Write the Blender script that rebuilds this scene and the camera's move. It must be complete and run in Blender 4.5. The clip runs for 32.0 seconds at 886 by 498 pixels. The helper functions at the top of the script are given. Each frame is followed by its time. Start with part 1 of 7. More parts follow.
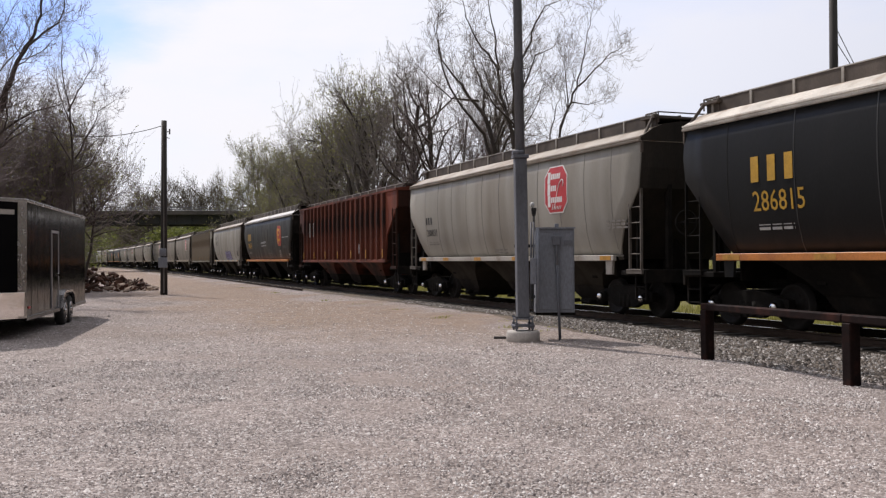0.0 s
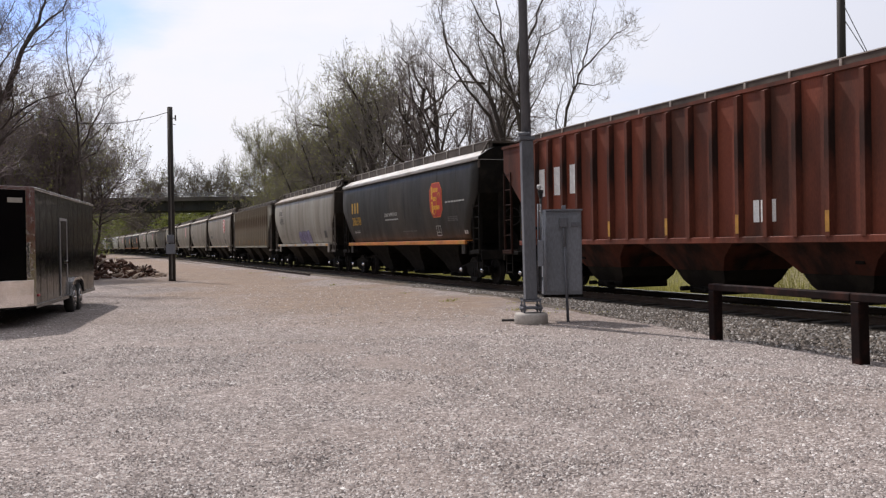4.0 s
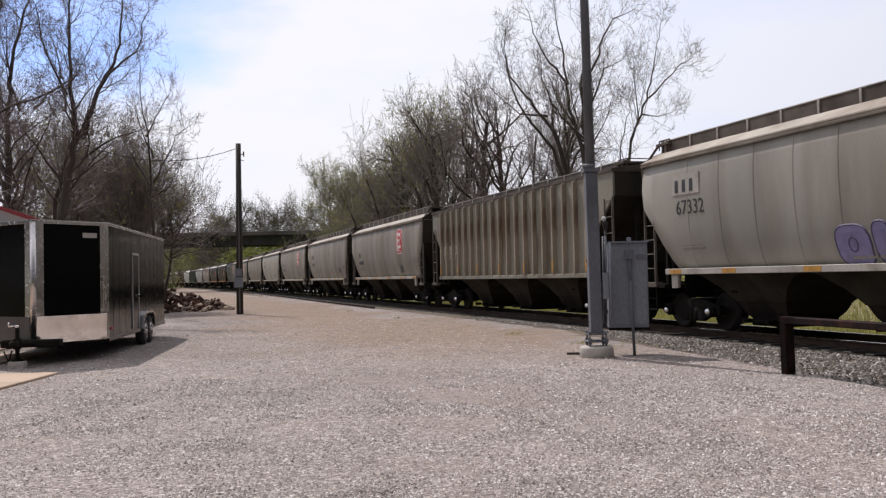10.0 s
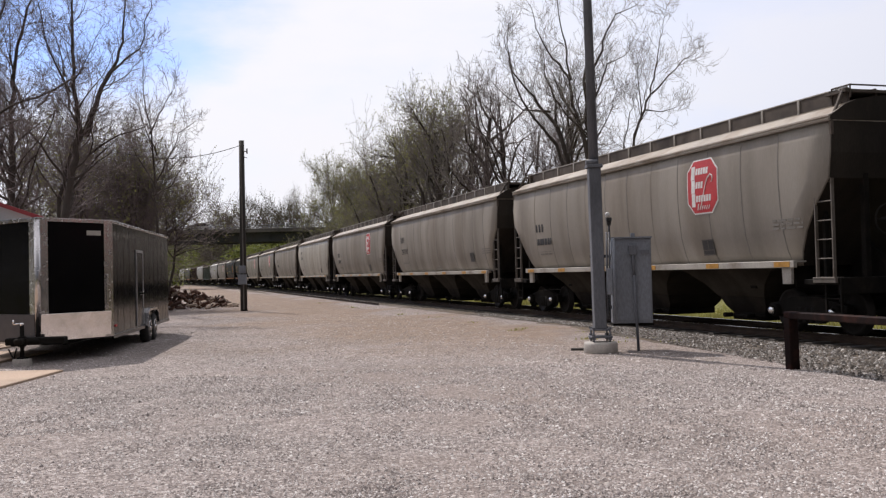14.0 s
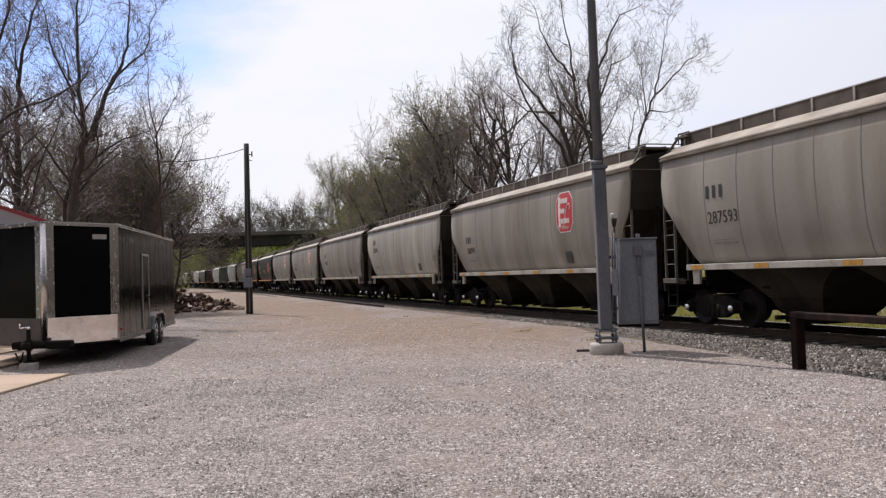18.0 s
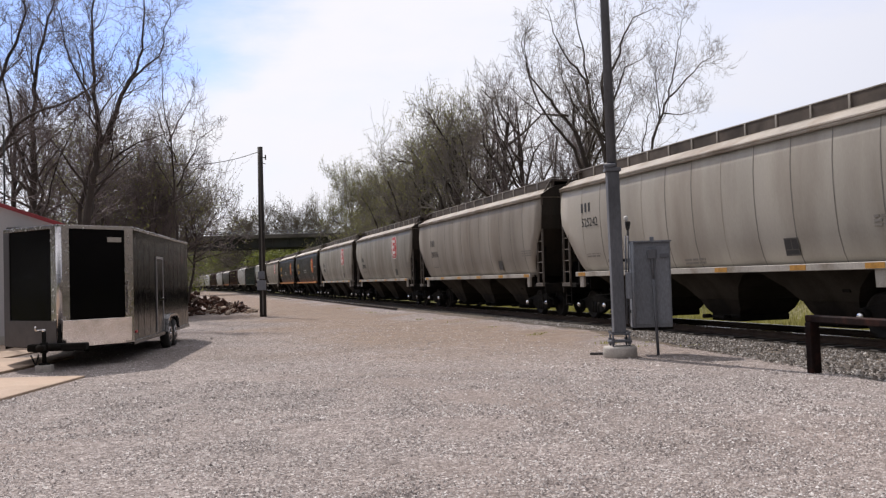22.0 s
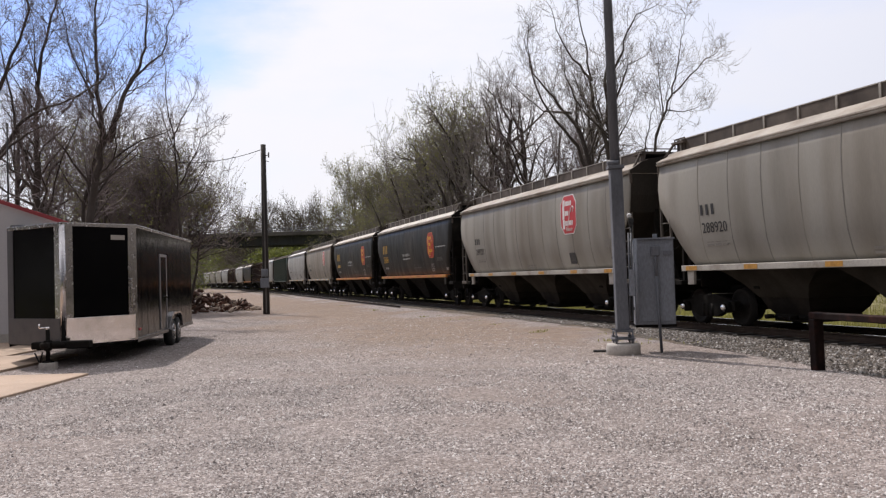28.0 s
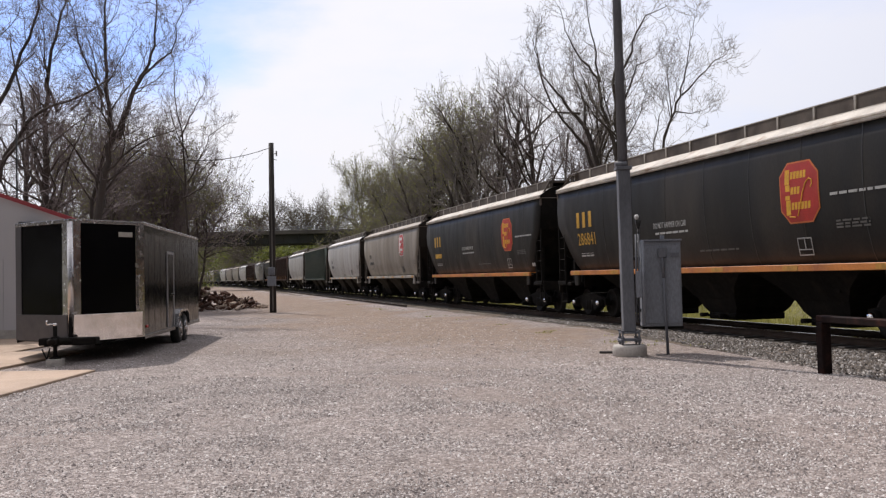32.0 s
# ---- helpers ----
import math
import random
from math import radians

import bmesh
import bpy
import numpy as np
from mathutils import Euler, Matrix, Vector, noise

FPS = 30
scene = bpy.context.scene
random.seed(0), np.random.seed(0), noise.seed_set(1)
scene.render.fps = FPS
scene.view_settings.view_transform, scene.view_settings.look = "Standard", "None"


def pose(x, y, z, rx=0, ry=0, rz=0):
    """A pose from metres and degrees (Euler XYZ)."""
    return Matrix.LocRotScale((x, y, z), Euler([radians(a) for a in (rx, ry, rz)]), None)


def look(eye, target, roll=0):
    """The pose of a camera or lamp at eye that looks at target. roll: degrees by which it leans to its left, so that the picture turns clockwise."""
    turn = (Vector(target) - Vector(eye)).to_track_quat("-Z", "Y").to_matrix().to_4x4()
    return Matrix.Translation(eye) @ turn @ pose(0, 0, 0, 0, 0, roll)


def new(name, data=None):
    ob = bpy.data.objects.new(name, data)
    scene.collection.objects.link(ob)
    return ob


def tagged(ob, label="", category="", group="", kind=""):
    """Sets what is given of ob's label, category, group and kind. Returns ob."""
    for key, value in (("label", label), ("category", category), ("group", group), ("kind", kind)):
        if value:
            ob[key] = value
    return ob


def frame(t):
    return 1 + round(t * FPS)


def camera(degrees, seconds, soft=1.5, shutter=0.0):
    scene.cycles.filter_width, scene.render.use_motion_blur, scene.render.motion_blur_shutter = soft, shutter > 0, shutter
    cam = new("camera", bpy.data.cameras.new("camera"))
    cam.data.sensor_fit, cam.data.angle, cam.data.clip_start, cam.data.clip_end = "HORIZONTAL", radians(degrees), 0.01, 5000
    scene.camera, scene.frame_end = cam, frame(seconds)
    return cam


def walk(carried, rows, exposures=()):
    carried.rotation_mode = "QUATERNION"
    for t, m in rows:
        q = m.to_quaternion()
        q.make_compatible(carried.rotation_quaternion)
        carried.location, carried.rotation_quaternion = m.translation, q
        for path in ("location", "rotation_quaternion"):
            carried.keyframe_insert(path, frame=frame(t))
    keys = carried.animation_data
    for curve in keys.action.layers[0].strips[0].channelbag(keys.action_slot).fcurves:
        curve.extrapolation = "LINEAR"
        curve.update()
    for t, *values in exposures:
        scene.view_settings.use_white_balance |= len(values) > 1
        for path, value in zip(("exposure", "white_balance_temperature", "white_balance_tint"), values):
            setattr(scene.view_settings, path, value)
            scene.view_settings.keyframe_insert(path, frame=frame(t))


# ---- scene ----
EYE = (0.0, 0.0, 1.6)
# seconds and the camera's turn in degrees; it stands in one place, held in the hand
TURNS = [
    (0, 90.64, 0.33, -5.76), (0.5, 91.01, 0.15, -5.64), (1, 91.25, 0.96, -5.41), (1.5, 91.14, 0.91, -4.87),
    (2, 90.41, 1.10, -4.90), (2.5, 89.87, 1.35, -5.04), (3, 89.50, 1.24, -5.35), (3.5, 89.44, 1.05, -5.58),
    (5.5, 91.21, 0.13, -2.88), (6, 91.53, -0.17, -2.04), (6.5, 91.61, -0.11, -1.22), (7, 91.56, 0.36, -0.50),
    (7.5, 91.53, 0.46, -0.31), (8, 91.50, 0.47, -0.40), (8.5, 91.58, 0.71, -0.64), (9, 91.67, 1.25, -0.94),
    (9.5, 91.72, 1.16, -1.27), (10, 91.69, 1.18, -1.47), (10.5, 91.65, 1.11, -1.52), (11, 91.63, 1.04, -1.47),
    (11.5, 91.62, 1.09, -1.45), (12, 91.62, 1.17, -1.42), (12.5, 91.58, 1.21, -1.39), (13, 91.53, 1.20, -1.34),
    (13.5, 91.53, 1.30, -1.31), (14, 91.47, 1.38, -1.25), (14.5, 91.45, 1.37, -1.22), (16.5, 91.51, 1.57, -0.99),
    (17, 91.52, 1.50, -0.99), (17.5, 91.51, 1.60, -0.96), (18, 91.59, 1.68, -0.93), (18.5, 91.65, 1.72, -0.86),
    (19, 91.71, 1.66, -0.80), (19.5, 91.77, 1.67, -0.73), (20, 91.82, 1.56, -0.65), (20.5, 91.81, 1.71, -0.60),
    (21, 91.80, 1.74, -0.52), (21.5, 91.80, 1.72, -0.33), (22, 91.79, 1.65, -0.14), (22.5, 91.75, 1.64, -0.06),
    (23, 91.74, 1.60, -0.03), (23.5, 91.75, 1.61, -0.01), (24, 91.74, 1.53, 0.02), (24.5, 91.74, 1.66, 0.04),
    (25, 91.74, 1.66, 0.06), (25.5, 91.73, 1.62, 0.05), (27.5, 91.67, 1.69, 0.03), (28, 91.64, 1.70, 0.05),
    (28.5, 91.61, 1.76, 0.05), (29, 91.62, 1.77, 0.04), (29.5, 91.61, 1.76, 0.06), (30, 91.62, 1.55, 0.12),
    (30.5, 91.63, 1.39, 0.22), (31, 91.62, 1.28, 0.32), (31.5, 91.63, 1.24, 0.39), (32, 91.64, 1.21, 0.45),
]
cam = camera(50.0, 32.0, soft=1.3)
walk(cam, [(t, pose(*EYE, rx, ry, rz)) for t, rx, ry, rz in TURNS], exposures=[(0, 0.02, 6580, 14), (32, 0.02, 6580, 14)])

# ---- light ----
SUN_AZ, SUN_EL = math.atan2(0.853, -0.52), radians(52)
sun_dir = Vector((math.cos(SUN_AZ) * math.cos(SUN_EL), math.sin(SUN_AZ) * math.cos(SUN_EL), math.sin(SUN_EL)))
sun = new("sun", bpy.data.lights.new("sun", "SUN"))
sun.data.energy, sun.data.angle, sun.data.color = 3.9, radians(0.6), (1.0, 0.95, 0.88)
sun.matrix_world = look(sun_dir * 50, (0, 0, 0))
world = bpy.data.worlds.new("sky")
scene.world = world
world.use_nodes = True
wn, wl = world.node_tree.nodes, world.node_tree.links
wn.clear()
sky = wn.new("ShaderNodeTexSky")
sky.sky_type, sky.sun_disc, sky.dust_density, sky.ozone_density = "NISHITA", False, 0.2, 2.0
sky.sun_elevation, sky.sun_rotation = SUN_EL, math.atan2(sun_dir.x, sun_dir.y)
sky_level = wn.new("ShaderNodeBackground")
sky_level.inputs["Strength"].default_value = 0.14
clear = wn.new("ShaderNodeMix")
clear.data_type, clear.blend_type = "RGBA", "MULTIPLY"
clear.inputs[0].default_value, clear.inputs[7].default_value = 1.0, (0.74, 0.92, 1.28, 1)
wl.new(sky.outputs[0], clear.inputs[6])
wl.new(clear.outputs[2], sky_level.inputs["Color"])
# thin bright cloud, brightest round the sun, with blue showing through in one broad opening
coord = wn.new("ShaderNodeTexCoord")


def toward(d):
    n = wn.new("ShaderNodeVectorMath")
    n.operation = "DOT_PRODUCT"
    n.inputs[1].default_value = Vector(d).normalized()
    wl.new(coord.outputs["Generated"], n.inputs[0])
    return n.outputs["Value"]


def spread(sock, a, b, lo, hi, kind="SMOOTHSTEP"):
    r = wn.new("ShaderNodeMapRange")
    r.interpolation_type = kind
    for k, v in zip(("From Min", "From Max", "To Min", "To Max"), (a, b, lo, hi)):
        r.inputs[k].default_value = v
    wl.new(sock, r.inputs["Value"])
    return r.outputs[0]


def maths(op, a, b):
    n = wn.new("ShaderNodeMath")
    n.operation = op
    for i, v in enumerate((a, b)):
        if hasattr(v, "links"):
            wl.new(v, n.inputs[i])
        else:
            n.inputs[i].default_value = v
    return n.outputs[0]


stretch = wn.new("ShaderNodeMapping")
stretch.inputs["Scale"].default_value = (1.2, 1.2, 3.4)
cloud = wn.new("ShaderNodeTexNoise")
cloud.inputs["Scale"].default_value, cloud.inputs["Detail"].default_value, cloud.inputs["Roughness"].default_value = 3.0, 8, 0.55
wl.new(coord.outputs["Generated"], stretch.inputs["Vector"])
wl.new(stretch.outputs[0], cloud.inputs["Vector"])
ragged = maths("MULTIPLY", maths("SUBTRACT", cloud.outputs[0], 0.5), 0.13)
opening = spread(maths("ADD", toward((-0.44, 0.80, 0.50)), ragged), 0.918, 0.968, 1.0, 0.25)
thin = spread(cloud.outputs[0], 0.32, 0.60, 0.87, 1.0)
white = wn.new("ShaderNodeBackground")
white.inputs["Color"].default_value = (0.935, 0.955, 1.0, 1)
wl.new(spread(toward(sun_dir), -0.35, 0.72, 0.17, 0.985), white.inputs["Strength"])
both = wn.new("ShaderNodeMixShader")
out = wn.new("ShaderNodeOutputWorld")
veil = spread(toward((0.55, 0.78, 0.30)), 0.86, 0.99, 1.0, 0.91)
wl.new(maths("MULTIPLY", maths("MULTIPLY", opening, thin), veil), both.inputs[0])
wl.new(sky_level.outputs[0], both.inputs[1])
wl.new(white.outputs[0], both.inputs[2])
wl.new(both.outputs[0], out.inputs[0])


# ---- materials ----
def material(name, color, rough=0.6, metal=0.0, vary=0.25, scale=2.0, grain=40.0, grain_vary=0.15, bump=0.0, bump_scale=None,
             second=None, spread=(0.5, 0.7), stretch_z=1.0, coat=0.0, per_piece=0.0, spec=0.5):
    """Principled surface with variation at two scales; second: a colour that stains it in patches."""
    m = bpy.data.materials.new(name)
    m.use_nodes = True
    n, l = m.node_tree.nodes, m.node_tree.links
    b = n["Principled BSDF"]
    b.inputs["Roughness"].default_value, b.inputs["Metallic"].default_value = rough, metal
    b.inputs["Coat Weight"].default_value = coat
    b.inputs["Specular IOR Level"].default_value = spec
    tc = n.new("ShaderNodeTexCoord")
    mp = n.new("ShaderNodeMapping")
    mp.inputs["Scale"].default_value = (1, 1, stretch_z)
    l.new(tc.outputs["Object"], mp.inputs[0])

    def noise_at(s, detail=4.0):
        t = n.new("ShaderNodeTexNoise")
        t.inputs["Scale"].default_value, t.inputs["Detail"].default_value = s, detail
        l.new(mp.outputs[0], t.inputs["Vector"])
        return t.outputs[0]

    def ranged(sock, a, c, lo, hi):
        r = n.new("ShaderNodeMapRange")
        for k, v in zip(("From Min", "From Max", "To Min", "To Max"), (a, c, lo, hi)):
            r.inputs[k].default_value = v
        l.new(sock, r.inputs["Value"])
        return r.outputs[0]

    def mix(kind, fac, a, c):
        x = n.new("ShaderNodeMix")
        x.data_type, x.blend_type = "RGBA", kind
        for sock, v in ((x.inputs[0], fac), (x.inputs[6], a), (x.inputs[7], c)):
            if hasattr(v, "links"):
                l.new(v, sock)
            else:
                sock.default_value = v if isinstance(v, float) else (*v, 1)
        return x.outputs[2]

    def grey(sock):
        c = n.new("ShaderNodeCombineColor")
        for k in range(3):
            l.new(sock, c.inputs[k])
        return c.outputs[0]

    col = mix("MIX", 0.0, color, color)
    if second:
        col = mix("MIX", ranged(noise_at(scale, 6.0), spread[0], spread[1], 0, 1), col, second)
    big = ranged(noise_at(scale * 0.6), 0.3, 0.7, 1 - vary, 1 + vary)
    fine = ranged(noise_at(grain, 2.0), 0.3, 0.7, 1 - grain_vary, 1 + grain_vary)
    col = mix("MULTIPLY", 1.0, mix("MULTIPLY", 1.0, col, grey(big)), grey(fine))
    if per_piece:
        info = n.new("ShaderNodeObjectInfo")
        col = mix("MULTIPLY", 1.0, col, grey(ranged(info.outputs["Random"], 0, 1, 1 - per_piece, 1 + per_piece)))
    l.new(col, b.inputs["Base Color"])
    l.new(ranged(noise_at(scale * 3), 0.3, 0.7, max(0.02, rough - 0.08), min(1, rough + 0.08)), b.inputs["Roughness"])
    if bump:
        bp = n.new("ShaderNodeBump")
        bp.inputs["Strength"].default_value, bp.inputs["Distance"].default_value = min(1, bump * 20), bump
        l.new(noise_at(bump_scale or grain, 3.0), bp.inputs["Height"])
        l.new(bp.outputs[0], b.inputs["Normal"])
    return m


M = {}
M["grey_paint"] = material("light grey car paint", (0.288, 0.273, 0.243), 0.5, vary=0.18, scale=0.8, second=(0.19, 0.171, 0.145), spread=(0.42, 0.68), stretch_z=0.22, grain_vary=0.04, spec=0.12)
M["light_paint"] = material("sun bleached grey car paint", (0.3, 0.285, 0.252), 0.5, vary=0.18, scale=0.8, second=(0.19, 0.17, 0.142), spread=(0.45, 0.72), stretch_z=0.22, grain_vary=0.04, spec=0.12)
M["dirty_grey"] = material("dusty grey car paint", (0.283, 0.258, 0.226), 0.6, vary=0.16, scale=0.9, second=(0.18, 0.156, 0.13), spread=(0.42, 0.7), stretch_z=0.2, grain_vary=0.05, spec=0.12)
M["white_paint"] = material("pale grey car paint", (0.36, 0.355, 0.35), 0.5, vary=0.14, scale=0.8, second=(0.23, 0.215, 0.195), spread=(0.5, 0.78), stretch_z=0.25, grain_vary=0.04, spec=0.12)
M["cream_paint"] = material("dusty cream grey car paint", (0.385, 0.36, 0.318), 0.5, vary=0.16, scale=0.8, second=(0.25, 0.222, 0.188), spread=(0.46, 0.74), stretch_z=0.25, grain_vary=0.04, spec=0.12)
M["black_paint"] = material("black car paint", (0.03, 0.029, 0.0275), 0.5, vary=0.2, scale=0.9, second=(0.045, 0.039, 0.033), spread=(0.46, 0.75), stretch_z=0.3, spec=0.14)
M["black_worn"] = material("worn black car paint", (0.02, 0.0195, 0.0185), 0.5, vary=0.25, scale=0.9, second=(0.036, 0.031, 0.026), spread=(0.46, 0.75), stretch_z=0.3, spec=0.14)
M["green_paint"] = material("dark green car paint", (0.028, 0.048, 0.04), 0.45, vary=0.2, scale=0.9, second=(0.05, 0.06, 0.05), stretch_z=0.3)
M["rust_paint"] = material("rust red car paint", (0.165, 0.043, 0.024), 0.7, vary=0.3, scale=1.0, second=(0.06, 0.022, 0.014), spread=(0.42, 0.64), stretch_z=0.3, spec=0.25)
M["brown_paint"] = material("dark brown car paint", (0.07, 0.032, 0.023), 0.7, vary=0.3, scale=1.0, second=(0.03, 0.017, 0.013), spread=(0.42, 0.64), stretch_z=0.3, spec=0.25)
# Rust ribs, coloured darker to put the shade of their sides in.
M["rust_rib_shaded"] = material("rust rib steel with shade painted in", (0.1, 0.031, 0.019), 0.75, vary=0.3, scale=1.6, second=(0.02, 0.011, 0.009), spread=(0.42, 0.6), stretch_z=0.35, spec=0.2)
# Rust ends and ladders, the shade of the gap put into the colour.
M["rust_end_shaded"] = material("rust on wagon ends darkened to imitate shade", (0.04, 0.017, 0.012), 0.85, vary=0.3, scale=1.0, second=(0.016, 0.01, 0.008), spread=(0.42, 0.66), stretch_z=0.3, spec=0.15)
M["tan_paint"] = material("weathered grey tan car paint", (0.205, 0.193, 0.157), 0.7, vary=0.25, scale=1.1, second=(0.095, 0.06, 0.038), spread=(0.52, 0.7), stretch_z=0.3, spec=0.3)
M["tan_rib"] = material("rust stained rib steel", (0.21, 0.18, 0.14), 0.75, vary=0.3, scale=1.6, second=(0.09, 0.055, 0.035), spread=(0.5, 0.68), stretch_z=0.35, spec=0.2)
M["tan_patch"] = material("pale repainted patch", (0.36, 0.345, 0.30), 0.65, vary=0.2, scale=4, second=(0.2, 0.17, 0.13))
M["roof_grey"] = material("dusty grey roof sheet", (0.30, 0.265, 0.225), 0.7, vary=0.2, scale=1.2, second=(0.19, 0.145, 0.105), spread=(0.45, 0.7))
M["roof_white"] = material("white roof sheet", (0.5, 0.49, 0.48), 0.65, vary=0.15, scale=1.2, second=(0.3, 0.27, 0.235), spread=(0.5, 0.8))
M["roof_tan"] = material("rust streaked roof sheet", (0.47, 0.435, 0.385), 0.7, vary=0.2, scale=2.2, second=(0.25, 0.17, 0.115), spread=(0.54, 0.74))
M["walk_steel"] = material("dusty walkway grating", (0.085, 0.068, 0.056), 0.75, vary=0.3, second=(0.045, 0.034, 0.028), spread=(0.45, 0.7), spec=0.3)
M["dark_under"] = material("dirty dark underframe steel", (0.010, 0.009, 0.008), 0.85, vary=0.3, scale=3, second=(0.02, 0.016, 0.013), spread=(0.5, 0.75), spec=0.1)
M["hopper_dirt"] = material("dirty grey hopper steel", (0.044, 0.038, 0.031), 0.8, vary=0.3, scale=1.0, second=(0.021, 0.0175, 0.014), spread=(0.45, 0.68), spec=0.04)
M["wheel_steel"] = material("worn wheel steel", (0.014, 0.012, 0.011), 0.7, vary=0.3, scale=5, spec=0.2)
M["bright_steel"] = material("bright bearing cap steel", (0.8, 0.8, 0.8), 0.1, metal=1.0, vary=0.1)
M["sill_white"] = material("pale side sill paint", (0.36, 0.335, 0.3), 0.6, vary=0.15, scale=2, second=(0.2, 0.17, 0.135), spread=(0.48, 0.72))
M["sill_orange"] = material("orange yellow side sill paint", (0.46, 0.165, 0.035), 0.5, vary=0.2, scale=2, second=(0.28, 0.085, 0.035), spread=(0.5, 0.8))
M["ladder"] = material("dull ladder steel", (0.125, 0.11, 0.096), 0.7, vary=0.25, scale=3, second=(0.09, 0.07, 0.055), spread=(0.5, 0.7), spec=0.3)
M["reflector"] = material("yellow reflective tape", (0.42, 0.21, 0.035), 0.5, vary=0.25, scale=8)
M["seam"] = material("dusty weld seam", (0.18, 0.165, 0.148), 0.7, vary=0.2, scale=3)
M["seam_black"] = material("black weld seam", (0.02, 0.0195, 0.0185), 0.5, vary=0.2, scale=3)
M["black_clean"] = material("clean black car paint", (0.0115, 0.0115, 0.0115), 0.45, vary=0.2, scale=0.9, second=(0.022, 0.02, 0.018), spread=(0.5, 0.8), stretch_z=0.3, spec=0.14)
M["letter_yellow"] = material("yellow lettering paint", (0.47, 0.265, 0.025), 0.5, vary=0.15, scale=8, grain=60)
M["letter_black"] = material("black lettering paint", (0.02, 0.02, 0.022), 0.5, vary=0.2, scale=8)
M["letter_white"] = material("white lettering paint", (0.68, 0.68, 0.67), 0.5, vary=0.12, scale=8)
M["letter_dim"] = material("worn pale lettering paint", (0.32, 0.32, 0.31), 0.6, vary=0.2, scale=8)
M["panel_line"] = material("grimy stencil lines", (0.075, 0.07, 0.064), 0.6, vary=0.2, scale=8)
M["emblem_gold"] = material("bright yellow emblem paint", (0.62, 0.33, 0.02), 0.5, vary=0.12, scale=8)
M["emblem_rim_paint"] = material("orange emblem rim paint", (0.5, 0.14, 0.03), 0.5, vary=0.12, scale=8)
M["emblem_red"] = material("faded red emblem paint", (0.46, 0.035, 0.04), 0.5, vary=0.15, scale=4)
M["emblem_orange"] = material("dull red emblem paint", (0.36, 0.022, 0.014), 0.5, vary=0.15, scale=4)
M["graffiti"] = material("faded violet spray paint", (0.18, 0.16, 0.285), 0.6, vary=0.2, scale=6)
M["graffiti_line"] = material("dark violet spray outline", (0.055, 0.045, 0.10), 0.6, vary=0.2, scale=6)
# Grimy ends, coloured darker still for the shade between wagons.
M["end_grime_shaded"] = material("brown grimy wagon ends with shade painted in", (0.034, 0.028, 0.023), 0.85, vary=0.3, scale=1.0, second=(0.018, 0.015, 0.013), spread=(0.42, 0.66), stretch_z=0.3, spec=0.15)
# Chutes darker than the bays above: the shade down there is painted on.
M["chute_shaded"] = material("chute steel with the shade painted in", (0.03, 0.025, 0.02), 0.85, vary=0.35, scale=1.2, second=(0.012, 0.010, 0.009), spread=(0.42, 0.62), spec=0.1)
M["rail"] = material("rusty rail steel", (0.04, 0.026, 0.019), 0.7, vary=0.25, scale=4, spec=0.2)
M["rail_top"] = material("polished rail head", (0.5, 0.48, 0.46), 0.25, metal=1.0, vary=0.1)
M["tie"] = material("old creosoted timber", (0.03, 0.025, 0.021), 0.85, vary=0.3, scale=3, bump=0.004, bump_scale=30, per_piece=0.25)
M["steel_pole"] = material("weathered galvanised steel", (0.122, 0.127, 0.144), 0.6, vary=0.15, scale=2.5, second=(0.07, 0.073, 0.083), spread=(0.48, 0.72), stretch_z=0.3, spec=0.4)
M["cabinet"] = material("grey enamelled cabinet", (0.178, 0.19, 0.217), 0.5, vary=0.12, scale=1.5, second=(0.16, 0.165, 0.18), spread=(0.55, 0.75), stretch_z=0.4)
M["concrete"] = material("cast concrete", (0.42, 0.39, 0.36), 0.85, vary=0.15, scale=3, second=(0.3, 0.27, 0.25), bump=0.004, bump_scale=60)
M["slab"] = material("pale worn concrete slab", (0.38, 0.28, 0.21), 0.85, vary=0.15, scale=1.2, second=(0.36, 0.27, 0.2), bump=0.003, bump_scale=40)
M["rust_post"] = material("dark rusty steel fence", (0.011, 0.006, 0.0055), 0.75, vary=0.35, scale=4, second=(0.034, 0.013, 0.0095), spread=(0.5, 0.72), bump=0.002, spec=0.1)
M["wood_pole"] = material("dark creosoted pole timber", (0.028, 0.024, 0.022), 0.8, vary=0.3, scale=4, stretch_z=0.08, bump=0.004, bump_scale=20)
M["pole_band"] = material("pale weathered timber side", (0.12, 0.11, 0.10), 0.85, vary=0.3, scale=4, stretch_z=0.08)
M["trailer_black"] = material("gloss black trailer sheet", (0.004, 0.004, 0.0045), 0.16, vary=0.2, scale=1.5, spec=0.06, grain_vary=0.05, bump=0.004, bump_scale=1.6)
M["trailer_silver"] = material("polished aluminium sheet", (0.8, 0.77, 0.755), 0.1, metal=1.0, vary=0.08, scale=1.5, grain_vary=0.02, bump=0.03, bump_scale=0.9)
M["trailer_trim"] = material("bright aluminium trim", (0.52, 0.5, 0.5), 0.22, metal=1.0, vary=0.12, scale=3, grain_vary=0.03, bump=0.004, bump_scale=2.0)
# Left-face aluminium: the dim things it would mirror are put into the colour.
M["trailer_shaded"] = material("aluminium darkened for dim reflections", (0.07, 0.066, 0.075), 0.45, metal=0.5, vary=0.12, scale=2, grain_vary=0.03)
M["trailer_frame"] = material("pale brushed aluminium frame", (0.33, 0.32, 0.325), 0.45, metal=0.2, vary=0.12, scale=3, grain_vary=0.03)
M["rubber"] = material("black tyre rubber", (0.017, 0.017, 0.017), 0.8, vary=0.2, scale=6)
